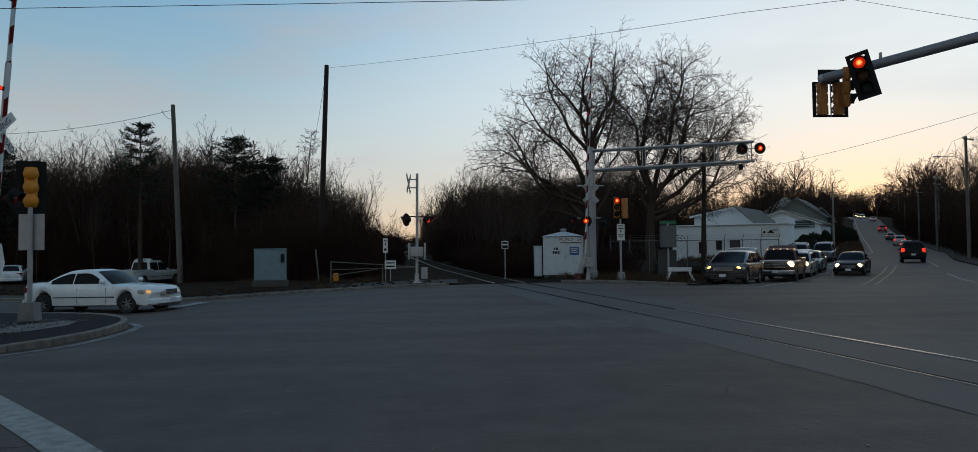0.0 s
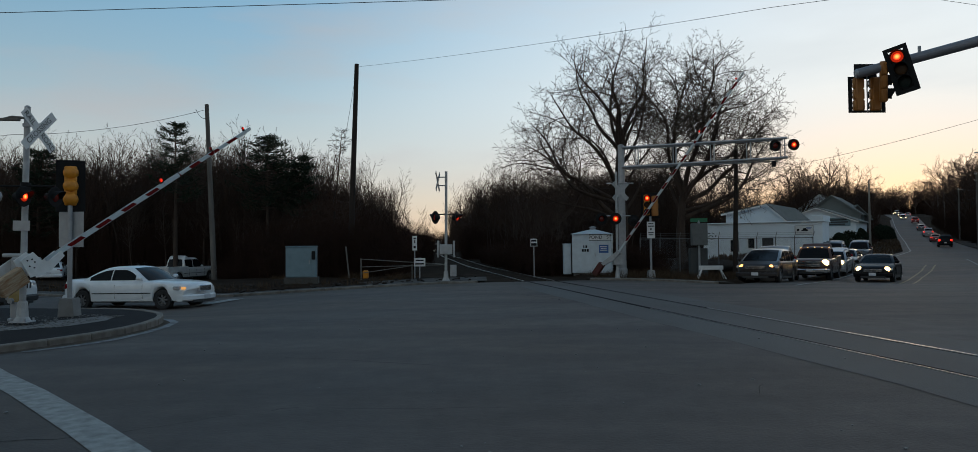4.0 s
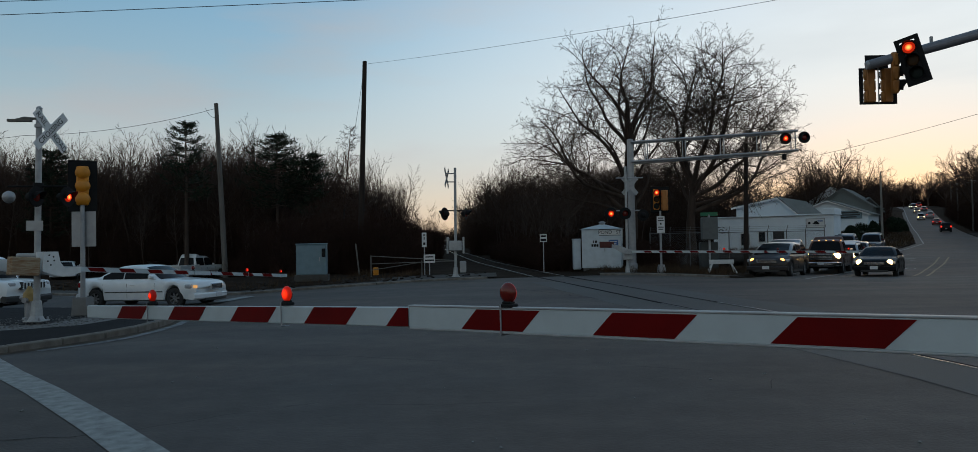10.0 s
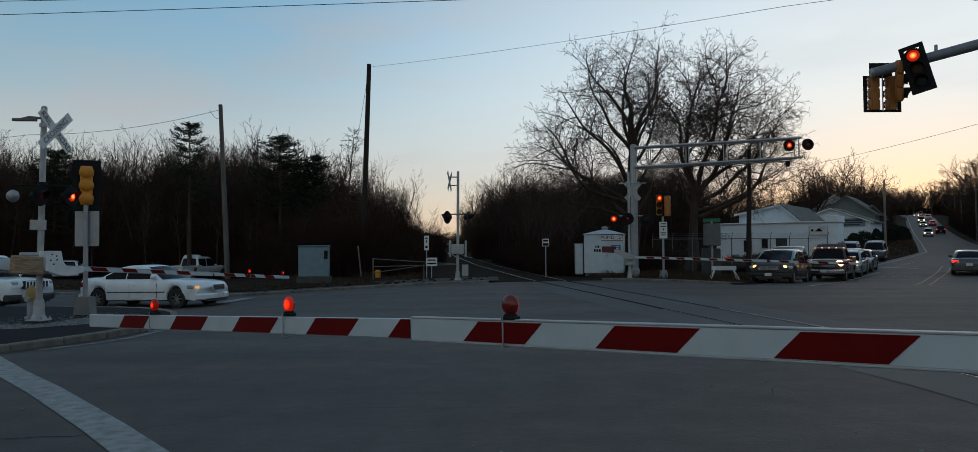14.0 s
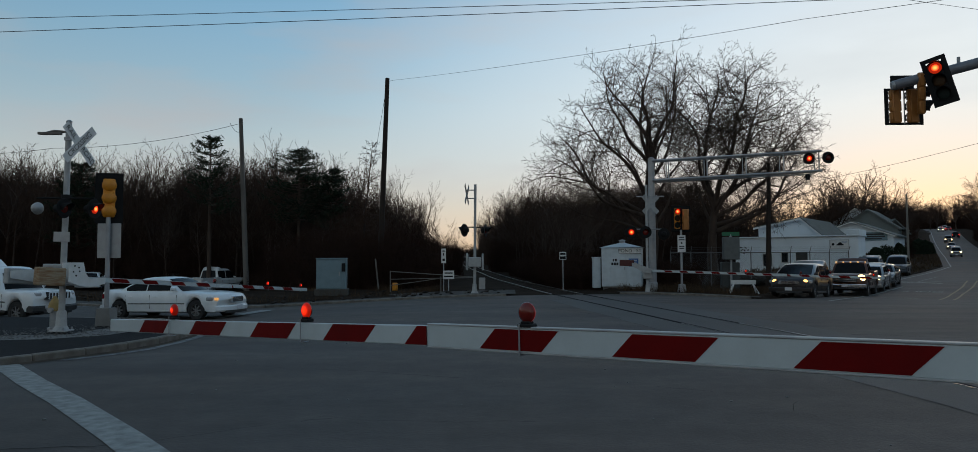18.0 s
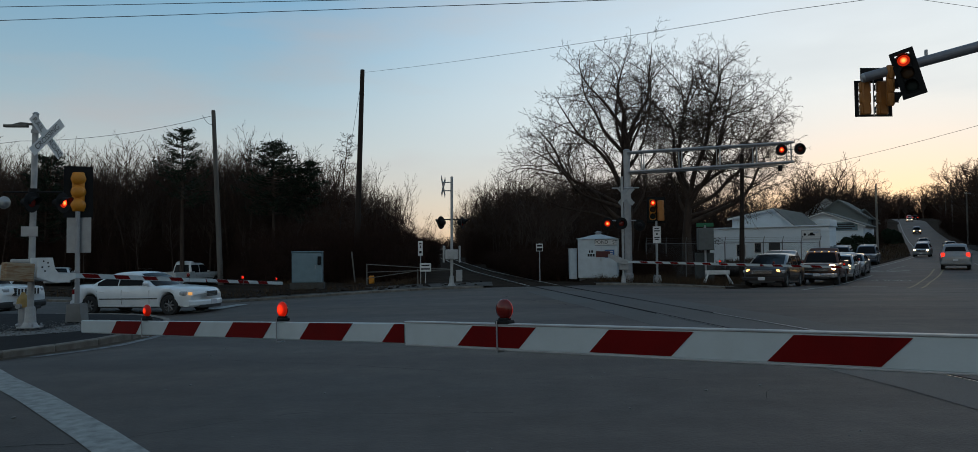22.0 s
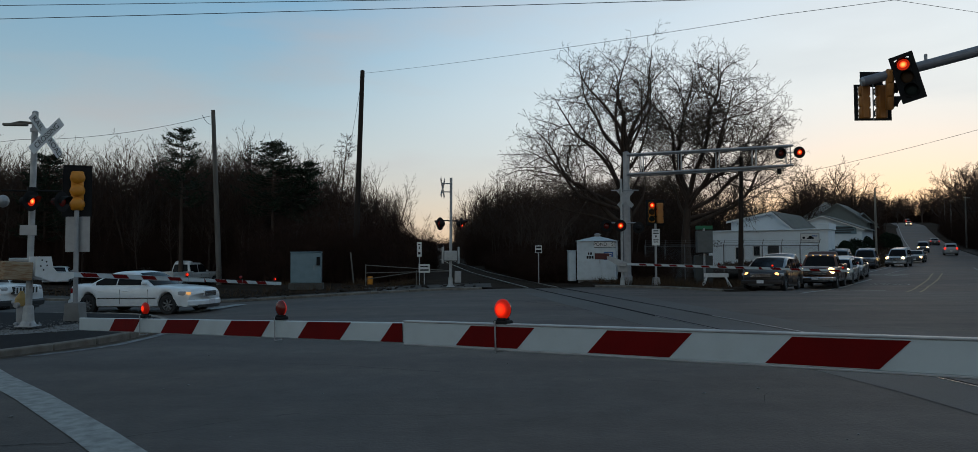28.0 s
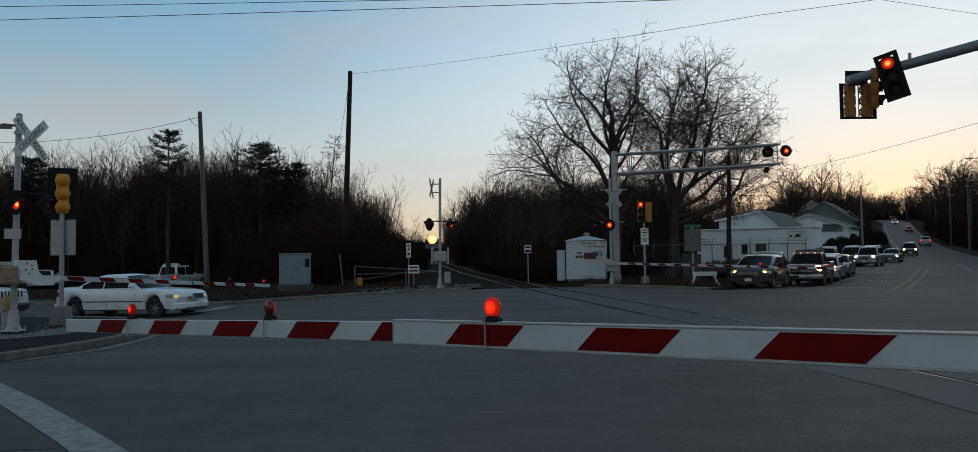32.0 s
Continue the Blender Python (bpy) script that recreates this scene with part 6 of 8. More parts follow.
def build_cabinets():
    # blue-grey cabinet
    c = thing("signal_cabinet", "blue-grey steel signal cabinet on a concrete base", "cabinet", pose(-8.4, 34.0, gz(-8.4, 34) + 0.08, 0, 0, 8))
    part("base", Geo().box(-0.78, -0.45, 0, 0.78, 0.45, 0.32, 0.02), DARK_CONCRETE, c, "dark concrete base")
    part("body", Geo().box(-0.70, -0.36, 0.32, 0.70, 0.36, 1.74, 0.02), BOX_GREY, c)
    part("lid", Geo().box(-0.72, -0.40, 1.74, 0.72, 0.38, 1.80, 0.02), BOX_GREY, c)
    d = part("door", Geo().box(-0.66, -0.378, 0.36, 0.48, -0.362, 1.70, 0.006), BOX_GREY, c)
    part("handle", Geo().box(0.36, -0.40, 0.95, 0.40, -0.378, 1.15, 0.005), GALV, d)
    part("meter", Geo().box(0.50, -0.45, 1.15, 0.66, -0.362, 1.55, 0.02), BLACK, c, "dark meter box")
    # signal bungalow
    b = thing("signal_bungalow", "white aluminium signal bungalow with peaked roof and sign", "shed", pose(6.65, 41.2, gz(6.6, 41) + 0.10, 0, 0, -14))
    part("body", Geo().box(-1.1, -0.95, 0.12, 1.1, 0.95, 2.35, 0.02), SHED_WHITE, b)
    r = Geo().add([(-1.2, -1.05, 2.33), (1.2, -1.05, 2.33), (1.2, 1.05, 2.33), (-1.2, 1.05, 2.33), (-0.15, -0.1, 2.60), (0.15, -0.1, 2.60), (0.15, 0.1, 2.60), (-0.15, 0.1, 2.60)],
                  [(3, 2, 1, 0), (0, 1, 5, 4), (1, 2, 6, 5), (2, 3, 7, 6), (3, 0, 4, 7), (4, 5, 6, 7)])
    part("roof", r, SHED_WHITE, b, "low pyramid roof")
    part("roof_vent", Geo().lathe([(0.16, 2.58), (0.16, 2.70), (0.23, 2.71), (0.05, 2.80)], None, 12), GALV, b)
    d = part("door", Geo().box(-0.60, -0.972, 0.2, 0.30, -0.952, 2.15, 0.008), SHED_WHITE, b)
    part("handle", Geo().box(0.18, -1.0, 1.05, 0.22, -0.972, 1.25, 0.005), GALV, d)
    part("skid", Geo().box(-1.05, -0.8, -0.1, 1.05, -0.6, 0.12, 0.01), CONCRETE, b)
    part("skid", Geo().box(-1.05, 0.6, -0.1, 1.05, 0.8, 0.12, 0.01), CONCRETE, b)
    s = part("name_sign", Geo().box(-0.1, -0.985, 1.98, 1.08, -0.973, 2.28, 0.004), SIGN_WHITE, b, "white sign with black words")
    letters("POND   ST", 0.27, BLACK, s, pose(0.49, -0.987, 2.13, 90), "lettering", 0.004)
    part("sign_edge", Geo().box(-0.12, -0.982, 2.28, 1.10, -0.972, 2.31, 0.002).box(-0.12, -0.982, 1.95, 1.10, -0.972, 1.98, 0.002), BLACK, s, "dark sign edge")
    bars(b, 1, 1, pose(-0.35, -0.973, 1.5), [(-0.08, 0.11, 0.07, 0.14), (0.06, 0.11, 0.1, 0.14), (-0.14, -0.1, 0.11, 0.15), (0.0, -0.1, 0.11, 0.15), (0.14, -0.1, 0.11, 0.15)], BLACK, "number_mark")
    p = part("blue_notice", Geo().box(0.42, -0.962, 1.25, 0.95, -0.953, 1.70, 0.003), SIGN_BLUE, b, "blue notice with unreadable print")
    bars(p, 1, 1, pose(0.68, -0.964, 1.5), [(0, 0.1, 0.4, 0.05), (0, 0, 0.34, 0.04), (0, -0.1, 0.4, 0.04)], SIGN_WHITE)
    e = thing("equipment_case", "narrow white equipment case beside the bungalow", "cabinet", pose(5.15, 41.3, gz(5, 41) + 0.1))
    part("body", Geo().box(-0.21, -0.3, 0, 0.21, 0.3, 1.72, 0.02), SHED_WHITE, e)
    part("door", Geo().box(-0.17, -0.316, 0.06, 0.17, -0.302, 1.66, 0.006), SHED_WHITE, e)
    part("lid", Geo().box(-0.24, -0.34, 1.72, 0.24, 0.33, 1.77, 0.015), SHED_WHITE, e)
    # grey cabinet on a post with street sign
    g = thing("control_cabinet", "grey pole-mounted control cabinet with green street sign", "cabinet", pose(12.0, 38.5, gz(12, 38.5) + 0.1, 0, 0, -6))
    part("post", Geo().cyl((0, 0, 0), (0, 0, 3.1), 0.06, None, 10), GALV, g)
    part("body", Geo().box(-0.42, -0.25, 1.75, 0.42, 0.2, 2.95, 0.03), mat("cabinet_grey", (0.12, 0.13, 0.13), None, 0.6, 0.2), g)
    part("lower_box", Geo().box(-0.45, 0.2, 0, 0.5, 0.7, 1.6, 0.03), mat("cabinet_dark_grey", (0.06, 0.065, 0.065), None, 0.7, 0.1), g)
    part("street_sign", Geo().box(-0.45, -0.05, 3.02, 0.45, -0.03, 3.22, 0.004), SIGN_GREEN, g, "green street sign")
    # hydrant
    h = thing("fire_hydrant", "yellow and grey fire hydrant on the gravel island", "hydrant", pose(-10.42, 16.2, 0.14))
    part("barrel", Geo().lathe([(0.15, 0), (0.15, 0.04), (0.10, 0.06), (0.10, 0.42), (0.13, 0.44)], None, 14), GALV, h)
    part("bonnet", Geo().lathe([(0.14, 0.42), (0.14, 0.46), (0.12, 0.60), (0.06, 0.70), (0.03, 0.76)], None, 14), mat("hydrant_yellow", (0.40, 0.27, 0.09), None, 0.6), h, "yellow bonnet")
    part("nozzle", Geo().cyl((-0.2, 0, 0.5), (0.2, 0, 0.5), 0.05, None, 10).cyl((0, -0.2, 0.45), (0, 0, 0.45), 0.06, None, 10), GALV, h)
    # signs by the track
    sign_post("whistle_post", "narrow white post sign beside the track", -3.3, 37, 2.2, [(-0.12, 1.45, 0.12, 2.2, SIGN_WHITE, [(0, 0.25, 0.12, 0.06), (0, 0.08, 0.05, 0.14), (0, -0.2, 0.12, 0.12)])])
    sign_post("notice_sign", "low white notice on a post beside the track", -2.93, 35.6, 1.1, [(-0.28, 0.66, 0.28, 1.08, SIGN_WHITE, [(0, 0.09, 0.40, 0.06), (0, -0.08, 0.44, 0.07)])])
    sign_post("speed_sign", "small square white sign on a post by the woods", 2.94, 37.6, 2.05, [(-0.18, 1.62, 0.18, 2.02, SIGN_WHITE, [(0, 0.1, 0.28, 0.1), (0, -0.1, 0.3, 0.14)])])
    # low pipe barrier beside the track
    f = thing("pipe_barrier", "low dull white pipe barrier across the track path", "barrier", pose(0, 0, gz(-4, 36.5) + 0.1))
    part("rail", Geo().cyl((-6.0, 36.5, 1.02), (-1.7, 36.2, 0.72), 0.022, None, 8), DULL_PIPE, f, "rusting pale pipe")
    part("rail", Geo().cyl((-6.0, 36.4, 0.62), (-1.7, 36.1, 0.70), 0.02, None, 8), DULL_PIPE, f, "rusting pale pipe")
    part("rail", Geo().cyl((-6.0, 36.45, 0.30), (-3.4, 36.3, 0.66), 0.02, None, 8), DULL_PIPE, f, "rusting pale pipe")
    for x in (-6.0, -3.4, -1.7):
        part("post", Geo().cyl((x, 36.5, -0.2), (x, 36.5, 1.05 if x < -5 else 0.75), 0.03, None, 10), DULL_PIPE, f)
    g2 = thing("guard_post", "short white marker post beside the pole", "post", pose(-6.9, 38.2, gz(-6.9, 38.2), 0, -6, 0))
    part("post", Geo().box(-0.035, -0.035, 0, 0.035, 0.035, 1.8, 0.01), DULL_PIPE, g2)
    y = thing("yellow_marker", "small yellow cable marker at the roadside", "marker", pose(-6.0, 38.0, gz(-6, 38) + 0.05))
    part("body", Geo().box(-0.14, -0.12, 0, 0.14, 0.12, 0.45, 0.05), SIGNAL_YELLOW, y)
    # sawhorse barricade
    s = thing("barricade", "white wooden sawhorse barricade on the verge", "barricade", pose(12.2, 37.2, gz(12.2, 37.2) + 0.08, 0, 0, -8))
    part("board", Geo().box(-0.62, -0.03, 0.48, 0.62, 0.03, 0.70, 0.01), WHITE, s)
    for x, d in ((-0.45, -1), (-0.45, 1), (0.45, -1), (0.45, 1)):
        part("leg", Geo().cyl((x, 0, 0.55), (x + (0.25 if x > 0 else -0.25), d * 0.3, 0), 0.04, None, 6), WHITE, s)
    # chain-link fence before the white building
    dull = mat("dull_fence_wire", (0.16, 0.16, 0.165), (0.09, 0.09, 0.09), 0.6, 0.4)
    fn = thing("chain_link_fence", "chain-link fence with barbed top before the white building", "fence")
    a, b = Vector((10.5, 46, 0)), Vector((22.5, 47.5, 0))
    n = 9
    for k in range(n + 1):
        p = a.lerp(b, k / n)
        part("post", Geo().cyl((p.x, p.y, gz(p.x, p.y)), (p.x, p.y, 2.1), 0.035, None, 8).cyl((p.x, p.y, 2.1), (p.x, p.y - 0.25, 2.45), 0.02, None, 6), dull, fn)
    part("top_rail", Geo().cyl((a.x, a.y, 2.05), (b.x, b.y, 2.05), 0.025, None, 8), dull, fn)
    w = Geo()
    for k in range(3):
        w.cyl((a.x, a.y - 0.08 * (k + 1), 2.15 + 0.12 * k), (b.x, b.y - 0.08 * (k + 1), 2.15 + 0.12 * k), 0.006, None, 4)
    part("barbed_wire", w, dull, fn)
    d = (b - a).normalized()
    w = Geo()
    k = -2.0
    while k < (b - a).length:
        for sgn in (1, -1):
            s0, s1 = max(0, k), min((b - a).length, k + 2)
            z0, z1 = (s0 - k, s1 - k) if sgn > 0 else (2 - (s0 - k), 2 - (s1 - k))
            p, q = a + d * s0, a + d * s1
            w.cyl((p.x, p.y, 0.05 + z0), (q.x, q.y, 0.05 + z1), 0.004, None, 3, 0, False)
        k += 0.12
    tagged(part("mesh", w, dull, fn, "diamond wire mesh"), kind="stuff")
    # dry weeds at the verge
    rnd = random.Random(17)
    wd = Geo()
    for _ in range(2600):
        x = rnd.uniform(6, 13.5) if rnd.random() < 0.6 else rnd.uniform(-22, -4)
        y = far_edge(x) + 1.2 + abs(rnd.gauss(0, 1.6))
        if x > 11.3:
            y = rnd.uniform(36.5, 41)
        z = gz(x, y) + 0.05
        hgt = rnd.uniform(0.12, 0.5)
        e = Vector((rnd.uniform(-0.25, 0.25), rnd.uniform(-0.25, 0.25), hgt))
        o = Vector((rnd.uniform(-1, 1), rnd.uniform(-1, 1), 0)).normalized() * 0.014
        p = Vector((x, y, z))
        wd.add([p - o, p + o, p + e], [(0, 1, 2)])
    solid("dry_weeds", wd, DRY_GRASS, "tufts of dry winter weeds along the verge", "weeds", kind="stuff")
    lt = Geo()
    for _ in range(160):
        x = rnd.uniform(-24, 0)
        y = far_edge(x) + 0.6 + abs(rnd.gauss(0, 2.2))
        r = rnd.uniform(0.03, 0.14)
        lt.box(-r, -r * 0.7, 0, r, r * 0.7, r * 0.6, r * 0.2, 0, pose(x, y, gz(x, y) + 0.09, rnd.uniform(-20, 20), rnd.uniform(-20, 20), rnd.uniform(0, 360)))
    solid("roadside_litter", lt, BALLAST, "dull stones and litter scattered along the verge", "litter", kind="stuff")
    rs = Geo()
    for _ in range(60):
        x, y = rnd.uniform(-5, 9), rnd.uniform(4.5, 16)
        r = rnd.uniform(0.008, 0.022)
        rs.box(-r, -r * 0.7, 0, r, r * 0.7, r * 0.7, r * 0.3, 0, pose(x, y, gz(x, y), 0, 0, rnd.uniform(0, 360)))
    solid("loose_pebbles", rs, CONCRETE, "a few pale pebbles on the asphalt", "pebbles", kind="stuff")


# ---- buildings ----
def clapboard(g, x0, y0, x1, y1, h, n):
    """Lapped boards round four sides, as one folded sheet."""
    rings = []
    for k in range(n):
        for o, z in ((0.02, h * k / n), (0.0, h * (k + 1) / n)):
            rings.append([(x0 - o, y0 - o, z), (x1 + o, y0 - o, z), (x1 + o, y1 + o, z), (x0 - o, y1 + o, z)])
    fs = [(4 * k + i, 4 * k + (i + 1) % 4, 4 * k + 4 + (i + 1) % 4, 4 * k + 4 + i) for k in range(len(rings) - 1) for i in range(4)]
    g.add([p for r in rings for p in r], fs)


def house(name, label, at, w, d, eave, peak, front_flat=0.0, wall=SIDING, roof=ROOFING, rows=True, sides=None, board=WHITE):
    """A gabled house: its gable looks along -y, its ridge runs along y."""
    t = thing(name, label, "building", at)
    (xl, zl), (xr, zr) = sides or ((-w / 2, eave), (w / 2, eave))
    if rows:
        n = int(eave / 0.2)
        g = Geo()
        clapboard(g, xl, 0, xr, d, eave, n)
        part("wall", g, wall, t, "pale clapboard wall")
    else:
        part("wall", Geo().box(xl, 0, -0.3, xr, d, eave, 0.02), wall, t, "pale wall")
    for y in (0.0, d - 0.2):
        part("gable", Geo().prism([(xl, eave), (xr, eave), (xr, zr + 0.001), (0, peak), (xl, zl + 0.001)], y, y + 0.2), wall, t, "pale gable")
    for xe, ze in ((xl, zl), (xr, zr)):
        o = 0.35 if xe > 0 else -0.35
        ex, ez = xe + o, ze - 0.35 * (peak - ze) / abs(xe)
        vs = [(ex, -0.35, ez), (0, -0.35, peak), (0, d + 0.35, peak), (ex, d + 0.35, ez)]
        vs += [(x, y, z + 0.12) for x, y, z in vs]
        part("roof_slope", Geo().add(vs, [(0, 1, 2, 3), (7, 6, 5, 4), (0, 4, 5, 1), (1, 5, 6, 2), (2, 6, 7, 3), (3, 7, 4, 0)]), roof, t, "grey-green shingle roof")
        part("fascia", Geo().prism([(ex, ez - 0.12), (0, peak - 0.10), (0, peak + 0.04), (ex, ez + 0.04)], -0.39, -0.355), board, t, "fascia board")
    return t


def window(parent, x, z, w, h, y=-0.02, at=None):
    f = part("window", Geo().box(x - w / 2 - 0.07, y - 0.03, z - 0.07, x + w / 2 + 0.07, y + 0.02, z, 0.008).box(x - w / 2 - 0.07, y - 0.03, z + h, x + w / 2 + 0.07, y + 0.02, z + h + 0.07, 0.008)
             .box(x - w / 2 - 0.07, y - 0.03, z, x - w / 2, y + 0.02, z + h, 0.008).box(x + w / 2, y - 0.03, z, x + w / 2 + 0.07, y + 0.02, z + h, 0.008), WHITE, parent, "white window frame", at)
    part("pane", Geo().box(x - w / 2, y - 0.005, z, x + w / 2, y + 0.005, z + h, 0.001), GLASS, f, "dark pane")
    return f


# darker grey than WHITE, for fascia boards of the houses behind
DIM_BOARD = mat("dull_board", (0.16, 0.17, 0.17), (0.10, 0.105, 0.105), 0.85)


def build_houses():
    yaw = -36
    t = house("white_building", "long white clapboard building with a grey-green gable roof", pose(26.05, 63.6, 0.1, 0, 0, yaw), 6, 11, 3.3, 5.05, sides=((-3.7, 4.35), (1.95, 3.3)))
    # low flat-roofed front
    fr = thing("front_wing", "low white clapboard wing with flat roof and sign board", "building", pose(23.6, 61.5, 0.1, 0, 0, yaw))
    g = Geo()
    n = 16
    clapboard(g, -3.7, -1.0, 6.0, 1.9, 3.3, n)
    part("wall", g, SIDING, fr, "white clapboard wall")
    part("roof", Geo().box(-3.85, -1.15, 3.3, 6.12, 2.0, 3.40, 0.02), SIDING, fr, "flat roof with white edge")
    part("parapet", Geo().box(5.25, -1.13, 3.4, 6.09, 1.9, 3.82, 0.02), SIDING, fr, "white raised wall end")
    sg = part("sign_board", Geo().box(3.95, -1.06, 2.3, 5.30, -1.02, 2.98, 0.01), SIGN_WHITE, fr, "white sign board with dark shapes")
    part("sign_trim", Geo().box(3.90, -1.055, 2.25, 5.35, -1.03, 2.3, 0.005).box(3.90, -1.055, 2.98, 5.35, -1.03, 3.03, 0.005).box(3.90, -1.055, 2.3, 3.95, -1.03, 2.98, 0.005).box(5.30, -1.055, 2.3, 5.35, -1.03, 2.98, 0.005), SIGN_BACK, sg)
    part("sign_dot", Geo().lathe([(0.10, 0), (0.10, 0.01)], pose(4.17, -1.065, 2.66) @ pose(0, 0, 0, 90), 14), BLACK, sg, "dark round shape")
    part("sign_shape", Geo().prism([(4.42, 2.56), (4.94, 2.56), (4.94, 2.67), (4.83, 2.69), (4.76, 2.82), (4.57, 2.79), (4.52, 2.67), (4.42, 2.64)], -1.072, -1.062), BLACK, sg, "dark plain shape")
    bars(sg, 1, 1, pose(5.00, -1.062, 2.84), [(0, 0, 0.42, 0.04), (0, -0.08, 0.36, 0.03)], SIGN_BLUE)
    window(fr, -1.0, 0.9, 0.7, 1.0, -1.02)
    window(fr, 0.4, 1.2, 0.5, 0.8, -1.02)
    part("door", Geo().box(1.3, -1.05, 0, 2.2, -1.01, 2.05, 0.01), TRIM, fr, "dark door")
    for k in range(12):
        a, r = k * 0.9, 0.05 + 0.045 * k
        part("mural_stroke", Geo().cyl((-3.0 + r * math.cos(a), -1.03, 2.2 + r * 0.7 * math.sin(a)), (-3.0 + (r + 0.1) * math.cos(a + 0.5), -1.03, 2.2 + (r + 0.1) * 0.7 * math.sin(a + 0.5)), 0.035, None, 6), BLACK, fr, "dark painted scrollwork on the wall")
    h2 = house("side_building", "white building with a low gable beside the street", pose(42.15, 87.9, 0.4, 0, 0, -36), 9.4, 9, 3.9, 5.6, sides=((-5, 3.9), (4.4, 3.9)))
    s2 = part("sign_board", Geo().box(0.4, -0.1, 3.3, 3.8, -0.04, 4.3, 0.01), BOX_GREY, h2, "pale sign with unreadable print")
    bars(s2, 1, 1, pose(2.1, -0.1, 3.8), [(0, 0.25, 2.6, 0.18), (0, -0.02, 2.9, 0.16), (0, -0.28, 2.2, 0.16)], TRIM)
    part("dark_bay", Geo().box(-1.6, -0.06, 0.1, 0.0, -0.02, 2.5, 0.01), TRIM, h2, "dark doorway")
    # further houses behind
    h3 = house("gabled_house", "grey-green two-storey gabled house behind the trees", pose(53.9, 107.6, 0.1, 0, 0, -36), 8.0, 9, 5.9, 8.7, 0, mat("green_siding", (0.15, 0.17, 0.165), (0.10, 0.115, 0.112), 0.8), ROOFING, False, None, DIM_BOARD)
    for x, z in ((-2.2, 3.2), (2.2, 3.2), (-2.2, 0.9), (2.2, 0.9)):
        window(h3, x, z, 0.9, 1.4)
    h5 = house("gabled_house", "small dark gabled house behind the hedge", pose(58.4, 108.5, 0.1, 0, 0, -20), 3.4, 8, 5.4, 7.3, 0, mat("dark_siding", (0.075, 0.075, 0.078), (0.05, 0.05, 0.052), 0.8), ROOFING, False, None, DIM_BOARD)
    window(h5, 0, 4.6, 0.8, 1.2)
    h4 = house("far_house", "far house with a pale gable", pose(62, 128, 2.2, 0, 0, -36), 9, 10, 5.2, 8.2, 0, SIDING, ROOFING, False)
    for x, z in ((-2, 3), (2, 3), (-2, 0.8), (2, 0.8)):
        window(h4, x, z, 0.9, 1.3)
    # dark evergreen shrubs by the street
    rnd = random.Random(23)
    g = Geo()
    for _ in range(5200):
        a, b, c = rnd.gauss(0, 1), rnd.gauss(0, 1), rnd.gauss(0, 1)
        v = Vector((a, b, c)).normalized()
        v = Vector((v.x * 2.1, v.y * 1.5, abs(v.z) * 2.5 + 0.1)) * rnd.uniform(0.82, 1.03)
        v += Vector((0.2 * noise.noise(v * 1.5), 0, 0.25 * noise.noise(v * 1.3)))
        o, w = Vector((rnd.uniform(-1, 1), rnd.uniform(-1, 1), rnd.uniform(-1, 1))) * 0.12, Vector((rnd.uniform(-1, 1), rnd.uniform(-1, 1), rnd.uniform(-1, 1))) * 0.09
        g.add([v - o, v + w, v + o, v - w], [(0, 1, 2, 3)])
    me = mesh("shrub", g, NEEDLE)
    for x, y, s, h in ((45.2, 86, 0.72, 0.86), (46.9, 86.6, 0.70, 0.90), (38.9, 76, 0.6, 0.72), (62.7, 110, 0.72, 0.88), (64.7, 112, 0.70, 0.80)):
        ob = new("evergreen_shrub", me)
        ob.matrix_basis = pose(x, y, gz(x, y) + (0.7 if x < 50 else 1.2), 0, 0, rnd.uniform(0, 360))
        ob.scale = (s, s, h)
        tagged(ob, "dense dark evergreen shrub beside the street", "shrub", "evergreen shrubs")


# ---- vehicles ----
def wheel_meshes(r, w):
    tyre = Geo().lathe([(r * 0.62, -w / 2), (r * 0.93, -w / 2), (r, -w * 0.36), (r, w * 0.36), (r * 0.93, w / 2), (r * 0.62, w / 2)], pose(0, 0, 0, 90), 24, 0, False)
    rim = Geo().lathe([(r * 0.64, -w * 0.42), (r * 0.60, -w * 0.44), (r * 0.56, -w * 0.2), (r * 0.56, w * 0.2), (r * 0.60, w * 0.44), (r * 0.64, w * 0.42)], pose(0, 0, 0, 90), 24, 0, False)
    rim.lathe([(r * 0.57, -0.01), (r * 0.57, 0.01)], pose(0, 0, 0, 90), 20)
    rim.lathe([(r * 0.16, w * 0.30), (r * 0.14, w * 0.40)], pose(0, 0, 0, 90), 12)
    for k in range(7):
        a = 2 * math.pi * k / 7
        m = pose(0, 0, 0, 0, math.degrees(a))
        rim.box(r * 0.1, -w * 0.42, -r * 0.07, r * 0.58, -w * 0.24, r * 0.07, 0.01, 0, m)
        rim.box(r * 0.1, w * 0.24, -r * 0.07, r * 0.58, w * 0.42, r * 0.07, 0.01, 0, m)
    return mesh("tyre", tyre, TYRE, True), mesh("rim", rim, RIM, True)


WHEELS = {}


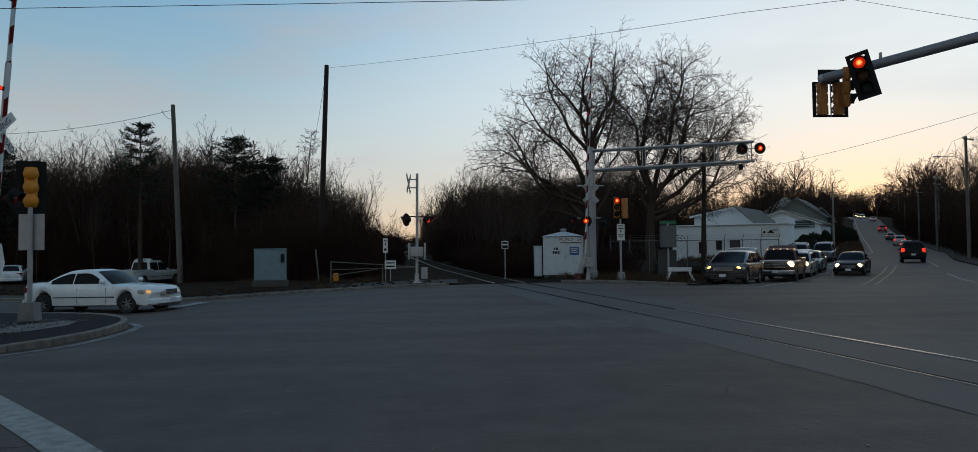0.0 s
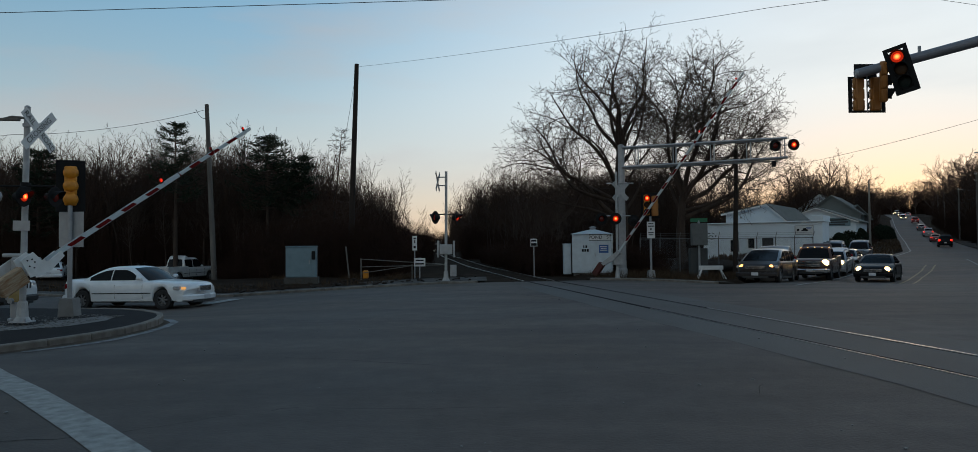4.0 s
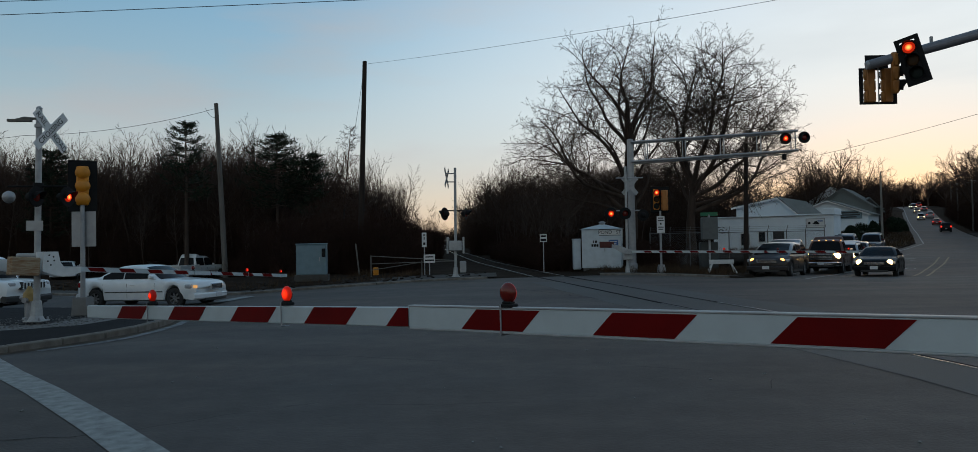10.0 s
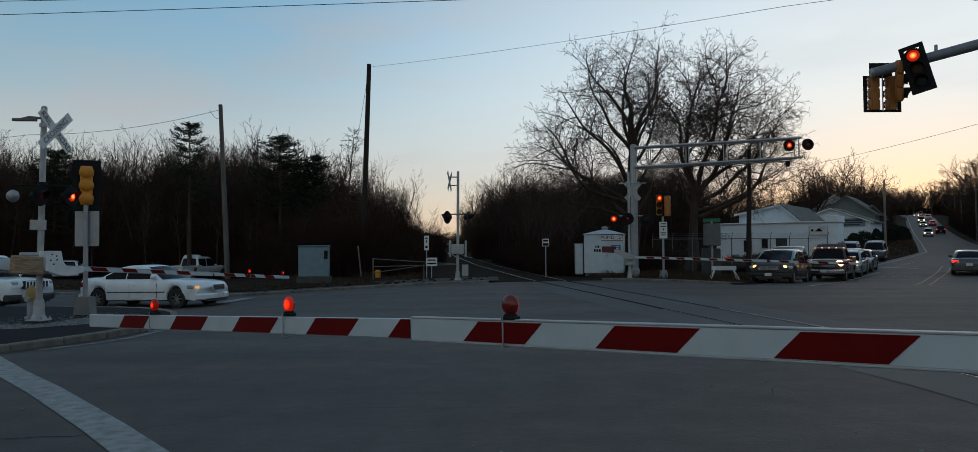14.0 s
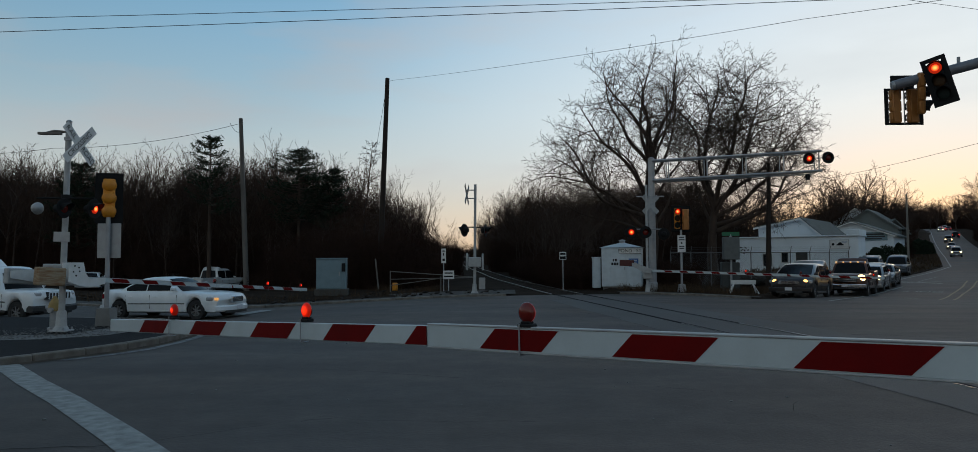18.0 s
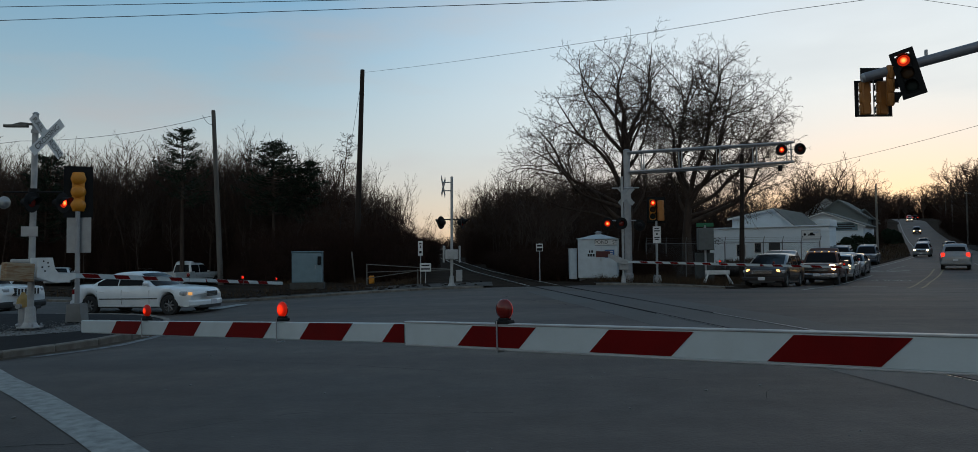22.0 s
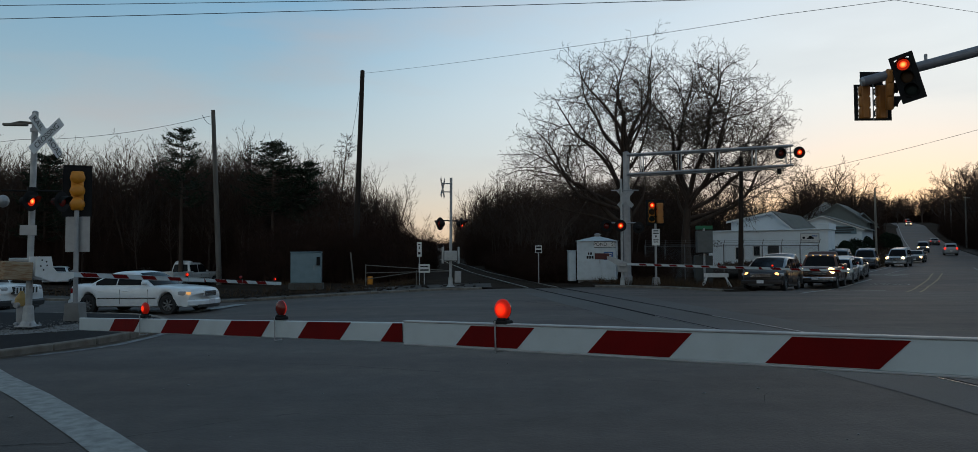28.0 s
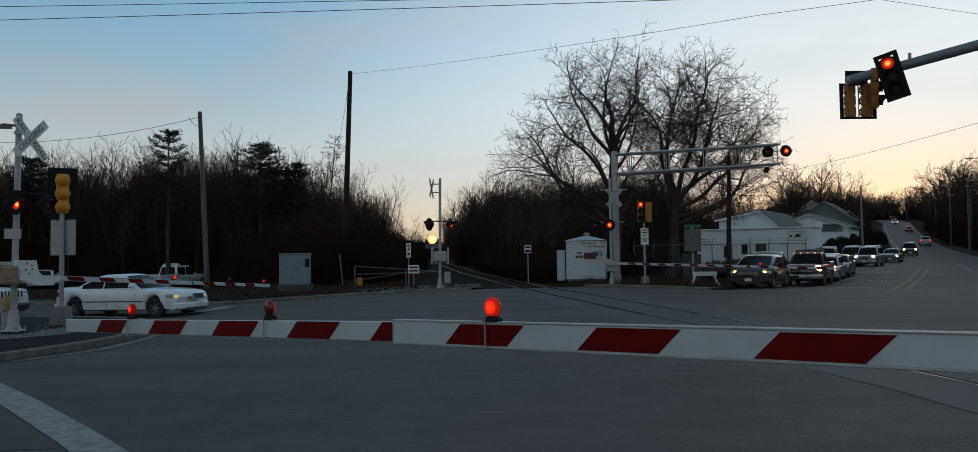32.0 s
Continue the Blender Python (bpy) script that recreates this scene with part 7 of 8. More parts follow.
def paint(name, c, rough=0.32, metal=0.0, coat=0.7, spec=0.4):
    m = mat(name, c, tuple(v * 0.82 for v in c), rough, metal, 3, 80, 0.02, 0.5, 0, spec)
    b = m.node_tree.nodes["Principled BSDF"]
    b.inputs["Coat Weight"].default_value, b.inputs["Coat Roughness"].default_value = coat, 0.07
    return m


def loft(stations, n_side):
    """Rings joined end to end and capped."""
    g = Geo()
    vs, fs = [], []
    n = len(stations[0])
    for r in stations:
        vs += r
    for k in range(len(stations) - 1):
        for i in range(n):
            j = (i + 1) % n
            fs.append((k * n + i, k * n + j, k * n + n + j, k * n + n + i))
    fs += [tuple(range(n))[::-1], tuple(range((len(stations) - 1) * n, len(stations) * n))]
    return g.add(vs, fs)


def smooth_at(pts, x):
    """A soft curve through points (x, value)."""
    if x <= pts[0][0]:
        return pts[0][1]
    for k in range(len(pts) - 1):
        (a, va), (b, vb) = pts[k], pts[k + 1]
        if x <= b:
            d = (vb - va) / (b - a)
            da = d if k == 0 else 0.5 * (d + (va - pts[k - 1][1]) / (a - pts[k - 1][0]))
            db = d if k + 2 == len(pts) else 0.5 * (d + (pts[k + 2][1] - vb) / (pts[k + 2][0] - b))
            u, h = (x - a) / (b - a), b - a
            return (2 * u**3 - 3 * u * u + 1) * va + (u**3 - 2 * u * u + u) * h * da + (3 * u * u - 2 * u**3) * vb + (u**3 - u * u) * h * db
    return pts[-1][1]


def ring(x, zl, zs, w, crown=0.03):
    """A car's cross-section below the windows."""
    half = [(0, zl), (w * 0.80, zl), (w * 0.95, zl + 0.05), (w * 0.985, zl + (zs - zl) * 0.30), (w, zl + (zs - zl) * 0.55), (w * 0.985, zl + (zs - zl) * 0.78), (w * 0.955, zs - 0.06), (w * 0.90, zs - 0.012),
            (w * 0.55, zs + crown * 0.7), (0, zs + crown)]
    return [(x, y, z) for y, z in half] + [(x, -y, z) for y, z in half[-2:0:-1]]


def patch(f, nu, nv, flip=False):
    """A sheet of points f(u, v)."""
    g = Geo()
    vs = [f(i / nu, j / nv) for i in range(nu + 1) for j in range(nv + 1)]
    n = nv + 1
    fs = [(i * n + j, i * n + n + j, i * n + n + j + 1, i * n + j + 1) for i in range(nu) for j in range(nv)]
    return g.add(vs, [q[::-1] for q in fs] if flip else fs)


def cross_bar(x0, z0, x1, z1, w, b=0.04, n=10):
    """A rounded bar from side to side."""
    prof = [(x0 + b, z0), (x1 - b, z0), (x1, z0 + b), (x1, z1 - b), (x1 - b, z1), (x0 + b, z1), (x0, z1 - b), (x0, z0 + b)]
    return loft([[(x, -w + 2 * w * k / n, z) for x, z in prof] for k in range(n + 1)], 0)


def vehicle(name, label, color, s, lights="head", category="car", group=""):
    """s: the shape. x runs forward, the ground is z = 0, the origin under the middle."""
    t = thing(name, label, category, None, group)
    L, W, zl = s["L"], s["W"], s.get("zl", 0.26)
    bow_f, bow_r = s.get("bow", (0.24, 0.12))

    def bend(p):
        x, y, z = p
        a = 2 * abs(x) / L
        k = (2 * y / W) ** 2 * smoothstep(0.5, 1.0, a)
        return (x - (bow_f if x > 0 else -bow_r) * k, y, z)

    def bent(g):
        g.v = [bend(p) for p in g.v]
        return g

    r, ww = s["wheel"]
    ra = r * 1.15
    xs = {round(v, 4) for v in np.linspace(-L / 2, L / 2, 40)} | {round(sg * L * v, 4) for sg in (1, -1) for v in (0.49, 0.496)}
    for fx in s["axles"]:
        xs |= {round(fx * L + ra * c, 4) for c in (-1.012, -1, -0.96, -0.87, -0.7, -0.45, -0.2, 0, 0.2, 0.45, 0.7, 0.87, 0.96, 1, 1.012)}
    tops, wides = [(a * L, b) for a, b, c in s["body"]], [(a * L, c) for a, b, c in s["body"]]
    st = []
    for x in sorted(xs):
        low = zl + 0.10 * smoothstep(0.46, 0.5, abs(x) / L)
        for fx in s["axles"]:
            d = abs(x - fx * L)
            if d <= ra:
                low = max(low, r + math.sqrt(max(0.0, ra * ra - d * d)))
        st.append([bend(p) for p in ring(x, low, smooth_at(tops, x), W / 2 * smooth_at(wides, x), s.get("crown", 0.03))])
    part("body", loft(st, 0), color, t, "", None, True)
    # cabin
    (xb0, xt0, xt1, xb1), zb, zt, wb, wt = s["cabin"]
    xb0, xt0, xt1, xb1 = (v * L for v in (xb0, xt0, xt1, xb1))
    wb, wt = W / 2 * wb, W / 2 * wt
    line = [(xb0, zb - 0.03), (xt0, zt - 0.035), ((xt0 + xt1) / 2, zt), (xt1, zt - 0.03), (xb1, zb - 0.03)]

    def top(x):
        return smooth_at(line, x)

    def side(z):
        return wb - (wb - wt) * max(0.0, min(1.0, (z - zb) / (zt - zb))) ** 1.3

    def lean(x, y):
        return x - 0.16 * (y / wb) ** 2 * smoothstep((xt0 + xt1) / 2, xb1, x) + 0.10 * (y / wb) ** 2 * smoothstep(-(xt0 + xt1) / 2, -xb0, -x)

    st = []
    for x in sorted({xb0 + (xb1 - xb0) * k / 34 for k in range(35)} | {xt0, xt1}):
        h = top(x)
        w = side(h)
        half = [(0, zb - 0.10), (wb, zb - 0.10), (side(zb), min(zb, h - 0.08))] + [(side(zb + (h - zb) * k), max(zb - 0.09, zb + (h - zb) * k - 0.02)) for k in (0.35, 0.7)]
        half += [(side(h - 0.08), h - 0.075), (w - 0.03, h - 0.028), (w - 0.09, h), (w * 0.5, h + 0.02), (0, h + 0.028)]
        half = [(y, min(z, h + 0.03)) for y, z in half]
        st.append([(lean(x, y), y, z) for y, z in half] + [(lean(x, y), -y, z) for y, z in half[-2:0:-1]])
    part("cabin", loft(st, 0), s.get("roof", color), t, "", None, True)

    def screen(x0, x1, inset):
        def f(u, v):
            x = x0 + (x1 - x0) * u
            h = top(x)
            e = 0.02
            sl = (top(x + e) - top(x - e)) / (2 * e)
            nn = Vector((-sl, 0, 1)).normalized() * 0.009
            y = (2 * v - 1) * (side(h) - inset)
            q = abs(y) / max(0.01, side(h) - 0.09)
            z = h + 0.028 * (1 - min(1, q) ** 2)
            return (lean(x, y) + nn.x, y, z + nn.z)
        return f
    part("windscreen", patch(screen(xb1 - 0.05 * (xb1 - xt1), xb1 - 0.88 * (xb1 - xt1), 0.12), 8, 10), GLASS, t, "dark windscreen", None, True)
    hatch = s["cabin"][0][0] < -0.45
    part("rear_window", patch(screen(xb0 + (0.42 if hatch else 0.10) * (xt0 - xb0), xb0 + 0.90 * (xt0 - xb0), 0.16), 8, 8), GLASS, t, "dark rear window", None, True)
    for sg in (1, -1):
        for u0, u1, s0, s1 in s["windows"]:
            def f(u, v, u0=u0, u1=u1):
                x = xb0 + (xb1 - xb0) * (u0 + (u1 - u0) * u)
                lo = zb + 0.035
                hi = max(lo + 0.01, min(top(x) - 0.07, zt - 0.085))
                z = lo + (hi - lo) * v
                return (lean(x, side(z)), sg * (side(z + 0.02) + 0.009), z)
            part("side_window", patch(f, 8, 5, sg < 0), GLASS, t, "dark side window", None, True)
        for fx in s["doors"]:
            x = fx * L
            y0, y1 = sorted((sg * (W / 2 - 0.02), sg * (W / 2 + 0.001)))
            part("door_seam", bent(Geo().box(x - s.get("seam", 0.004), y0, zl + 0.14, x + s.get("seam", 0.004), y1, zb - 0.12, 0.001)), TRIM, t)
        for fx in s["doors"][1:]:
            x = fx * L + 0.12
            y0, y1 = sorted((sg * (W / 2 - 0.05), sg * (W / 2 + 0.005)))
            part("door_handle", Geo().box(x, y0, zb - 0.19, x + 0.2, y1, zb - 0.155, 0.008), s.get("handle", color), t)
        y0, y1 = sorted((sg * (W / 2 - 0.02), sg * (W / 2 + 0.006)))
        xa, xc = s["axles"][1] * L + ra + 0.06, s["axles"][0] * L - ra - 0.06
        part("side_moulding", Geo().box(xa, y0, zl + 0.31, xc, y1, zl + 0.345, 0.005), TRIM, t)
        y0, y1 = sorted((sg * (W / 2 - 0.12), sg * (W / 2 - 0.03)))
        if s.get("sill", True):
            part("sill", Geo().box(xa, y0, zl - 0.04, xc, y1, zl + 0.05, 0.015), TRIM, t)
        mx = xb1 - 0.42
        y0, y1 = sorted((sg * (wb - 0.02), sg * (wb + 0.20)))
        part("mirror", Geo().box(mx - 0.06, y0, zb + 0.03, mx + 0.09, y1, zb + 0.18, 0.05), s.get("mirror", color), t)
    # wheels
    if (r, ww) not in WHEELS:
        WHEELS[r, ww] = wheel_meshes(r, ww)
    for fx in s["axles"]:
        x = fx * L
        part("wheel_well", Geo().prism([(x + ra * 0.997 * math.cos(radians(a)), r + ra * 0.997 * math.sin(radians(a))) for a in range(-12, 193, 12)], -W / 2 + 0.075, W / 2 - 0.075), BLACK, t, "dark wheel well")
        for sg in (1, -1):
            y = sg * (W / 2 - ww * 0.5 - 0.025)
            wt_, wr_ = WHEELS[r, ww]
            wh = part("wheel", Geo().cyl((0, -0.05, 0), (0, 0.05, 0), 0.06, None, 8), TRIM, t, "", pose(x, y, r))
            part("tyre", wt_, None, wh, "black rubber tyre")
            part("rim", wr_, None, wh, "alloy rim")
    # nose and tail
    nx, nz = L / 2, s["nose"]
    hx, hy, hz, hw, hh = s["headlight"]
    for sg in (1, -1):
        y0, y1 = sorted((sg * (W / 2 * hy - hw / 2), sg * (W / 2 * hy + hw / 2)))
        hl = part("headlight", bent(Geo().box(hx * L - 0.24, y0, hz - hh / 2, hx * L + 0.06, y1, hz + hh / 2, 0.035)), LAMP_GLASS, t, "clear headlight")
        if lights in ("head", "amber"):
            yc = (y0 + y1) / 2 - sg * hw * 0.12
            # disc larger than the lamp itself, to show the glare round it
            rr = hh * (0.95 if lights == "head" else 0.74)
            part("lamp_glare", Geo().lathe([(rr, -0.04), (rr * 0.95, 0.02), (rr * 0.75, 0.05), (rr * 0.3, 0.065)], pose(*bend((hx * L + 0.045, yc, hz))) @ pose(0, 0, 0, 0, 90), 16), LIT_HEAD if lights == "head" else DIM_HEAD, hl, "lit lamp drawn as wide as its glare")
        tx, ty, tz_, tw, th = s["tail"]
        y0, y1 = sorted((sg * (W / 2 * ty - tw / 2), sg * (W / 2 * ty + tw / 2)))
        part("tail_light", bent(Geo().box(-tx * L - 0.05, y0, tz_ - th / 2, -tx * L + 0.16, y1, tz_ + th / 2, 0.025)), LIT_TAIL if lights == "tail" else TAIL_OFF, t, "red tail light")
    gw, gh = s["grille"]
    gr = part("grille", bent(cross_bar(nx - 0.12, nz - gh / 2, nx + 0.012, nz + gh / 2, gw / 2, 0.02)), s.get("grille_mat", TRIM), t, "dark grille")
    for k in range(4):
        z = nz - gh / 2 + gh * (k + 0.5) / 4
        part("grille_bar", bent(cross_bar(nx, z - gh * 0.06, nx + 0.022, z + gh * 0.06, gw / 2 - 0.03, 0.004)), s.get("bar_mat", CHROME), gr)
    part("front_bumper", bent(cross_bar(nx - 0.24, zl + 0.03, nx + 0.05, zl + 0.25, W / 2 * 0.95, 0.05)), s.get("bumper", color), t, "", None, True)
    part("rear_bumper", bent(cross_bar(-nx - 0.05, zl + 0.05, -nx + 0.22, zl + 0.29, W / 2 * 0.95, 0.05)), s.get("bumper", color), t, "", None, True)
    part("air_intake", bent(cross_bar(nx - 0.1, zl - 0.03, nx + 0.056, zl + 0.07, W / 2 * 0.6, 0.015)), TRIM, t)
    part("number_plate", Geo().box(nx + 0.05, -0.16, zl + 0.10, nx + 0.064, 0.16, zl + 0.25, 0.004), PLATE, t, "plain number plate")
    part("number_plate", Geo().box(-nx - 0.066, -0.16, zl + 0.34, -nx - 0.03, 0.16, zl + 0.49, 0.004), PLATE, t, "plain number plate")
    for kind, args in s.get("extra", ()):
        kind(t, L, W, color, s)
    return t


def pickup_bed(t, L, W, color, s):
    """Open bed behind the cab."""
    for sg in (1, -1):
        y0, y1 = sorted((sg * (W / 2 - 0.10), sg * (W / 2 - 0.01)))
        part("bed_side", Geo().box(-L * 0.48, y0, 0.95, -L * 0.12, y1, 1.32, 0.03), color, t)
    part("tailgate", Geo().box(-L * 0.49, -W / 2 + 0.06, 0.75, -L * 0.475, W / 2 - 0.06, 1.32, 0.02), color, t)


ROOF_AMBER = glow("amber_marker", (1.0, 0.5, 0.15), 1.6, (0.5, 0.3, 0.1))


def roof_lamps(t, L, W, color, s):
    zt = s["cabin"][2]
    x = s["cabin"][0][2] * L
    for k in range(5):
        y = (-0.36 + 0.18 * k) * W
        part("roof_lamp", Geo().box(x - 0.06, y - 0.035, zt - 0.01, x + 0.04, y + 0.035, zt + 0.025, 0.008), ROOF_AMBER, t, "amber roof marker lamp")


def roof_rack(t, L, W, color, s):
    zt = s["cabin"][2]
    for sg in (1, -1):
        y = sg * W * 0.34
        part("roof_rail", Geo().tube([(-L * 0.34, y, zt), (-L * 0.30, y, zt + 0.06), (L * 0.04, y, zt + 0.06), (L * 0.08, y, zt)], 0.02, 6), TRIM, t, "black roof rail")


def spare_wheel(t, L, W, color, s):
    part("front_panel", Geo().box(L / 2, -0.42, 0.82, L / 2 + 0.02, 0.42, 1.06, 0.01), color, t)
    for k in range(7):
        y = -0.36 + 0.12 * k
        part("grille_slot", Geo().box(L / 2 + 0.012, y - 0.035, 0.84, L / 2 + 0.03, y + 0.035, 1.04, 0.008), TRIM, t)


# the van's taupe, lightened for the sky reflected on its roof
C_ROOF_SHEEN = paint("taupe_paint_with_sky_sheen", (0.10, 0.095, 0.092), 0.3, 0.4)
SEDAN = dict(L=4.85, W=1.85, zl=0.24, body=[(-0.5, 0.82, 0.80), (-0.485, 0.93, 0.90), (-0.44, 0.99, 0.96), (-0.30, 0.98, 1.0), (0.0, 0.97, 1.0), (0.18, 0.95, 1.0), (0.30, 0.90, 0.99), (0.42, 0.82, 0.95), (0.485, 0.70, 0.86), (0.5, 0.60, 0.74)],
             cabin=((-0.41, -0.22, 0.04, 0.23), 0.93, 1.40, 0.90, 0.68), windows=[(0.14, 0.47, 0.12, 0.0), (0.49, 0.90, 0.0, -0.14)], doors=[0.19, -0.02, -0.22], axles=(0.30, -0.28), wheel=(0.335, 0.22),
             nose=0.60, headlight=(0.475, 0.72, 0.66, 0.38, 0.14), tail=(0.487, 0.74, 0.82, 0.36, 0.15), grille=(0.85, 0.16))
LIMO = dict(L=5.40, W=1.98, zl=0.25, sill=False, seam=0.0022, body=[(-0.5, 0.86, 0.84), (-0.49, 1.00, 0.90), (-0.45, 1.05, 0.96), (-0.30, 1.05, 1.0), (0.0, 1.02, 1.0), (0.15, 1.0, 1.0), (0.30, 0.96, 0.99), (0.43, 0.90, 0.96), (0.488, 0.81, 0.91), (0.5, 0.70, 0.88)],
            cabin=((-0.36, -0.15, 0.03, 0.21), 1.0, 1.50, 0.90, 0.68), windows=[(0.17, 0.47, 0.10, 0.0), (0.485, 0.84, 0.0, -0.12)], doors=[0.16, -0.05, -0.24], axles=(0.305, -0.307), wheel=(0.345, 0.23), bow=(0.34, 0.3),
            nose=0.70, headlight=(0.470, 0.70, 0.74, 0.54, 0.15), tail=(0.485, 0.74, 0.85, 0.4, 0.18), grille=(0.62, 0.20), grille_mat=CHROME, bar_mat=TRIM)
VAN = dict(L=5.15, W=2.01, zl=0.24, body=[(-0.5, 0.95, 0.86), (-0.485, 1.08, 0.95), (-0.30, 1.10, 1.0), (0.0, 1.08, 1.0), (0.18, 1.06, 1.0), (0.33, 1.03, 0.99), (0.42, 0.92, 0.95), (0.482, 0.79, 0.86), (0.5, 0.66, 0.76)],
           cabin=((-0.49, -0.44, 0.05, 0.37), 1.03, 1.66, 0.92, 0.76), windows=[(0.05, 0.32, 0.02, 0.0), (0.34, 0.59, 0.0, 0.0), (0.61, 0.93, 0.0, -0.16)], doors=[0.24, 0.05, -0.17], axles=(0.305, -0.28), wheel=(0.345, 0.23),
           nose=0.72, headlight=(0.462, 0.74, 0.76, 0.46, 0.15), tail=(0.487, 0.80, 1.15, 0.26, 0.34), grille=(1.0, 0.18), roof=C_ROOF_SHEEN)
PICKUP = dict(L=5.85, W=2.06, zl=0.42, body=[(-0.5, 0.95, 0.94), (-0.49, 1.02, 0.98), (-0.30, 1.03, 1.0), (-0.11, 1.22, 1.0), (0.0, 1.22, 1.0), (0.18, 1.20, 1.0), (0.34, 1.20, 0.99), (0.45, 1.15, 0.97), (0.49, 1.02, 0.93), (0.5, 0.86, 0.90)],
              cabin=((-0.125, -0.105, 0.10, 0.20), 1.19, 1.93, 0.90, 0.72), windows=[(0.06, 0.46, 0.04, 0.0), (0.49, 0.92, 0.0, -0.14)], doors=[0.19, 0.03, -0.10], axles=(0.315, -0.29), wheel=(0.40, 0.27),
              nose=0.94, headlight=(0.478, 0.78, 0.98, 0.34, 0.20), tail=(0.489, 0.86, 1.05, 0.18, 0.38), grille=(1.15, 0.34), bumper=CHROME, extra=[(pickup_bed, 0)])
CREWTRUCK = dict(PICKUP, cabin=((-0.20, -0.17, 0.10, 0.21), 1.19, 1.93, 0.90, 0.76), windows=[(0.07, 0.44, 0.04, 0.0), (0.47, 0.90, 0.0, -0.14)])
BIGTRUCK = dict(PICKUP, L=5.6, cabin=((-0.125, -0.105, 0.10, 0.20), 1.19, 1.82, 0.90, 0.74), extra=[(pickup_bed, 0), (roof_lamps, 0)])
SUV = dict(L=4.75, W=1.90, zl=0.30, body=[(-0.5, 0.95, 0.88), (-0.485, 1.06, 0.95), (-0.30, 1.07, 1.0), (0.0, 1.05, 1.0), (0.18, 1.03, 1.0), (0.32, 1.01, 0.99), (0.44, 0.94, 0.95), (0.49, 0.82, 0.88), (0.5, 0.70, 0.80)],
           cabin=((-0.49, -0.42, 0.06, 0.21), 1.01, 1.70, 0.91, 0.74), windows=[(0.07, 0.30, 0.06, 0.0), (0.32, 0.60, 0.0, 0.0), (0.62, 0.93, 0.0, -0.13)], doors=[0.2, 0.02, -0.18], axles=(0.305, -0.285), wheel=(0.36, 0.24),
           nose=0.80, headlight=(0.468, 0.74, 0.86, 0.38, 0.16), tail=(0.487, 0.80, 1.06, 0.24, 0.34), grille=(0.9, 0.2), extra=[(roof_rack, 0)])
ESTATE = dict(SUV, L=4.5, W=1.80, zl=0.26, cabin=((-0.49, -0.43, 0.06, 0.24), 0.96, 1.50, 0.91, 0.72), body=[(a, b * 0.94, c) for a, b, c in SUV["body"]])
JEEP = dict(L=4.42, W=1.82, zl=0.36, body=[(-0.5, 1.0, 0.93), (-0.485, 1.10, 0.97), (-0.30, 1.10, 1.0), (0.0, 1.10, 1.0), (0.18, 1.09, 1.0), (0.34, 1.09, 0.99), (0.45, 1.07, 0.97), (0.49, 1.02, 0.94), (0.5, 0.88, 0.92)],
            cabin=((-0.49, -0.46, 0.08, 0.17), 1.07, 1.70, 0.92, 0.80), windows=[(0.05, 0.28, 0.02, 0.0), (0.30, 0.60, 0.0, 0.0), (0.62, 0.93, 0.0, -0.08)], doors=[0.16, -0.02, -0.2], axles=(0.30, -0.29), wheel=(0.36, 0.23),
            nose=0.94, headlight=(0.482, 0.74, 0.95, 0.22, 0.20), tail=(0.489, 0.86, 1.0, 0.18, 0.3), grille=(0.9, 0.25), bumper=TRIM, grille_mat=TRIM, extra=[(spare_wheel, 0)])

C_WHITE = paint("white_car_paint", (0.74, 0.77, 0.79))
C_TAUPE = paint("taupe_metallic_paint", (0.034, 0.030, 0.030), 0.35, 0.3, 0.22, 0.25)
C_COPPER = paint("copper_metallic_paint", (0.075, 0.028, 0.016), 0.4, 0.2, 0.35)
C_SILVER = paint("silver_metallic_paint", (0.26, 0.27, 0.28), 0.35, 0.5)
C_BLACK = paint("black_car_paint", (0.004, 0.0045, 0.006), 0.4, 0, 0.14, 0.1)
C_NAVY = paint("dark_blue_grey_paint", (0.035, 0.045, 0.06), 0.3, 0.3, 0.4)
C_RED = paint("dark_red_paint", (0.20, 0.018, 0.015), 0.3)
C_BEIGE = paint("pale_silver_truck_paint", (0.62, 0.62, 0.61), 0.35, 0.15)
C_GREY = paint("mid_grey_paint", (0.075, 0.08, 0.085), 0.3, 0.4, 0.4)


def on_road(x, y, heading, dz=0.0):
    """A vehicle's pose, tilted with the slope. heading: degrees from +x."""
    a = radians(heading)
    c, s = math.cos(a), math.sin(a)
    zf, zr = gz(x + 1.4 * c, y + 1.4 * s), gz(x - 1.4 * c, y - 1.4 * s)
    return pose(x, y, (zf + zr) / 2 + 0.006 + dz, 0, 0, heading) @ pose(0, 0, 0, 0, -math.degrees(math.atan2(zf - zr, 2.8)), 0)


def lane(pts, y):
    """The pose on a lane at y: the lane is a list of (y, x)."""
    x0, x1 = line_at(pts, y - 1.5), line_at(pts, y + 1.5)
    return line_at(pts, y), y, math.degrees(math.atan2(3.0, x1 - x0))


OUT = [(y, x - 4.2 + 1.5 * smoothstep(100, 150, y)) for y, x in RIGHT_X]
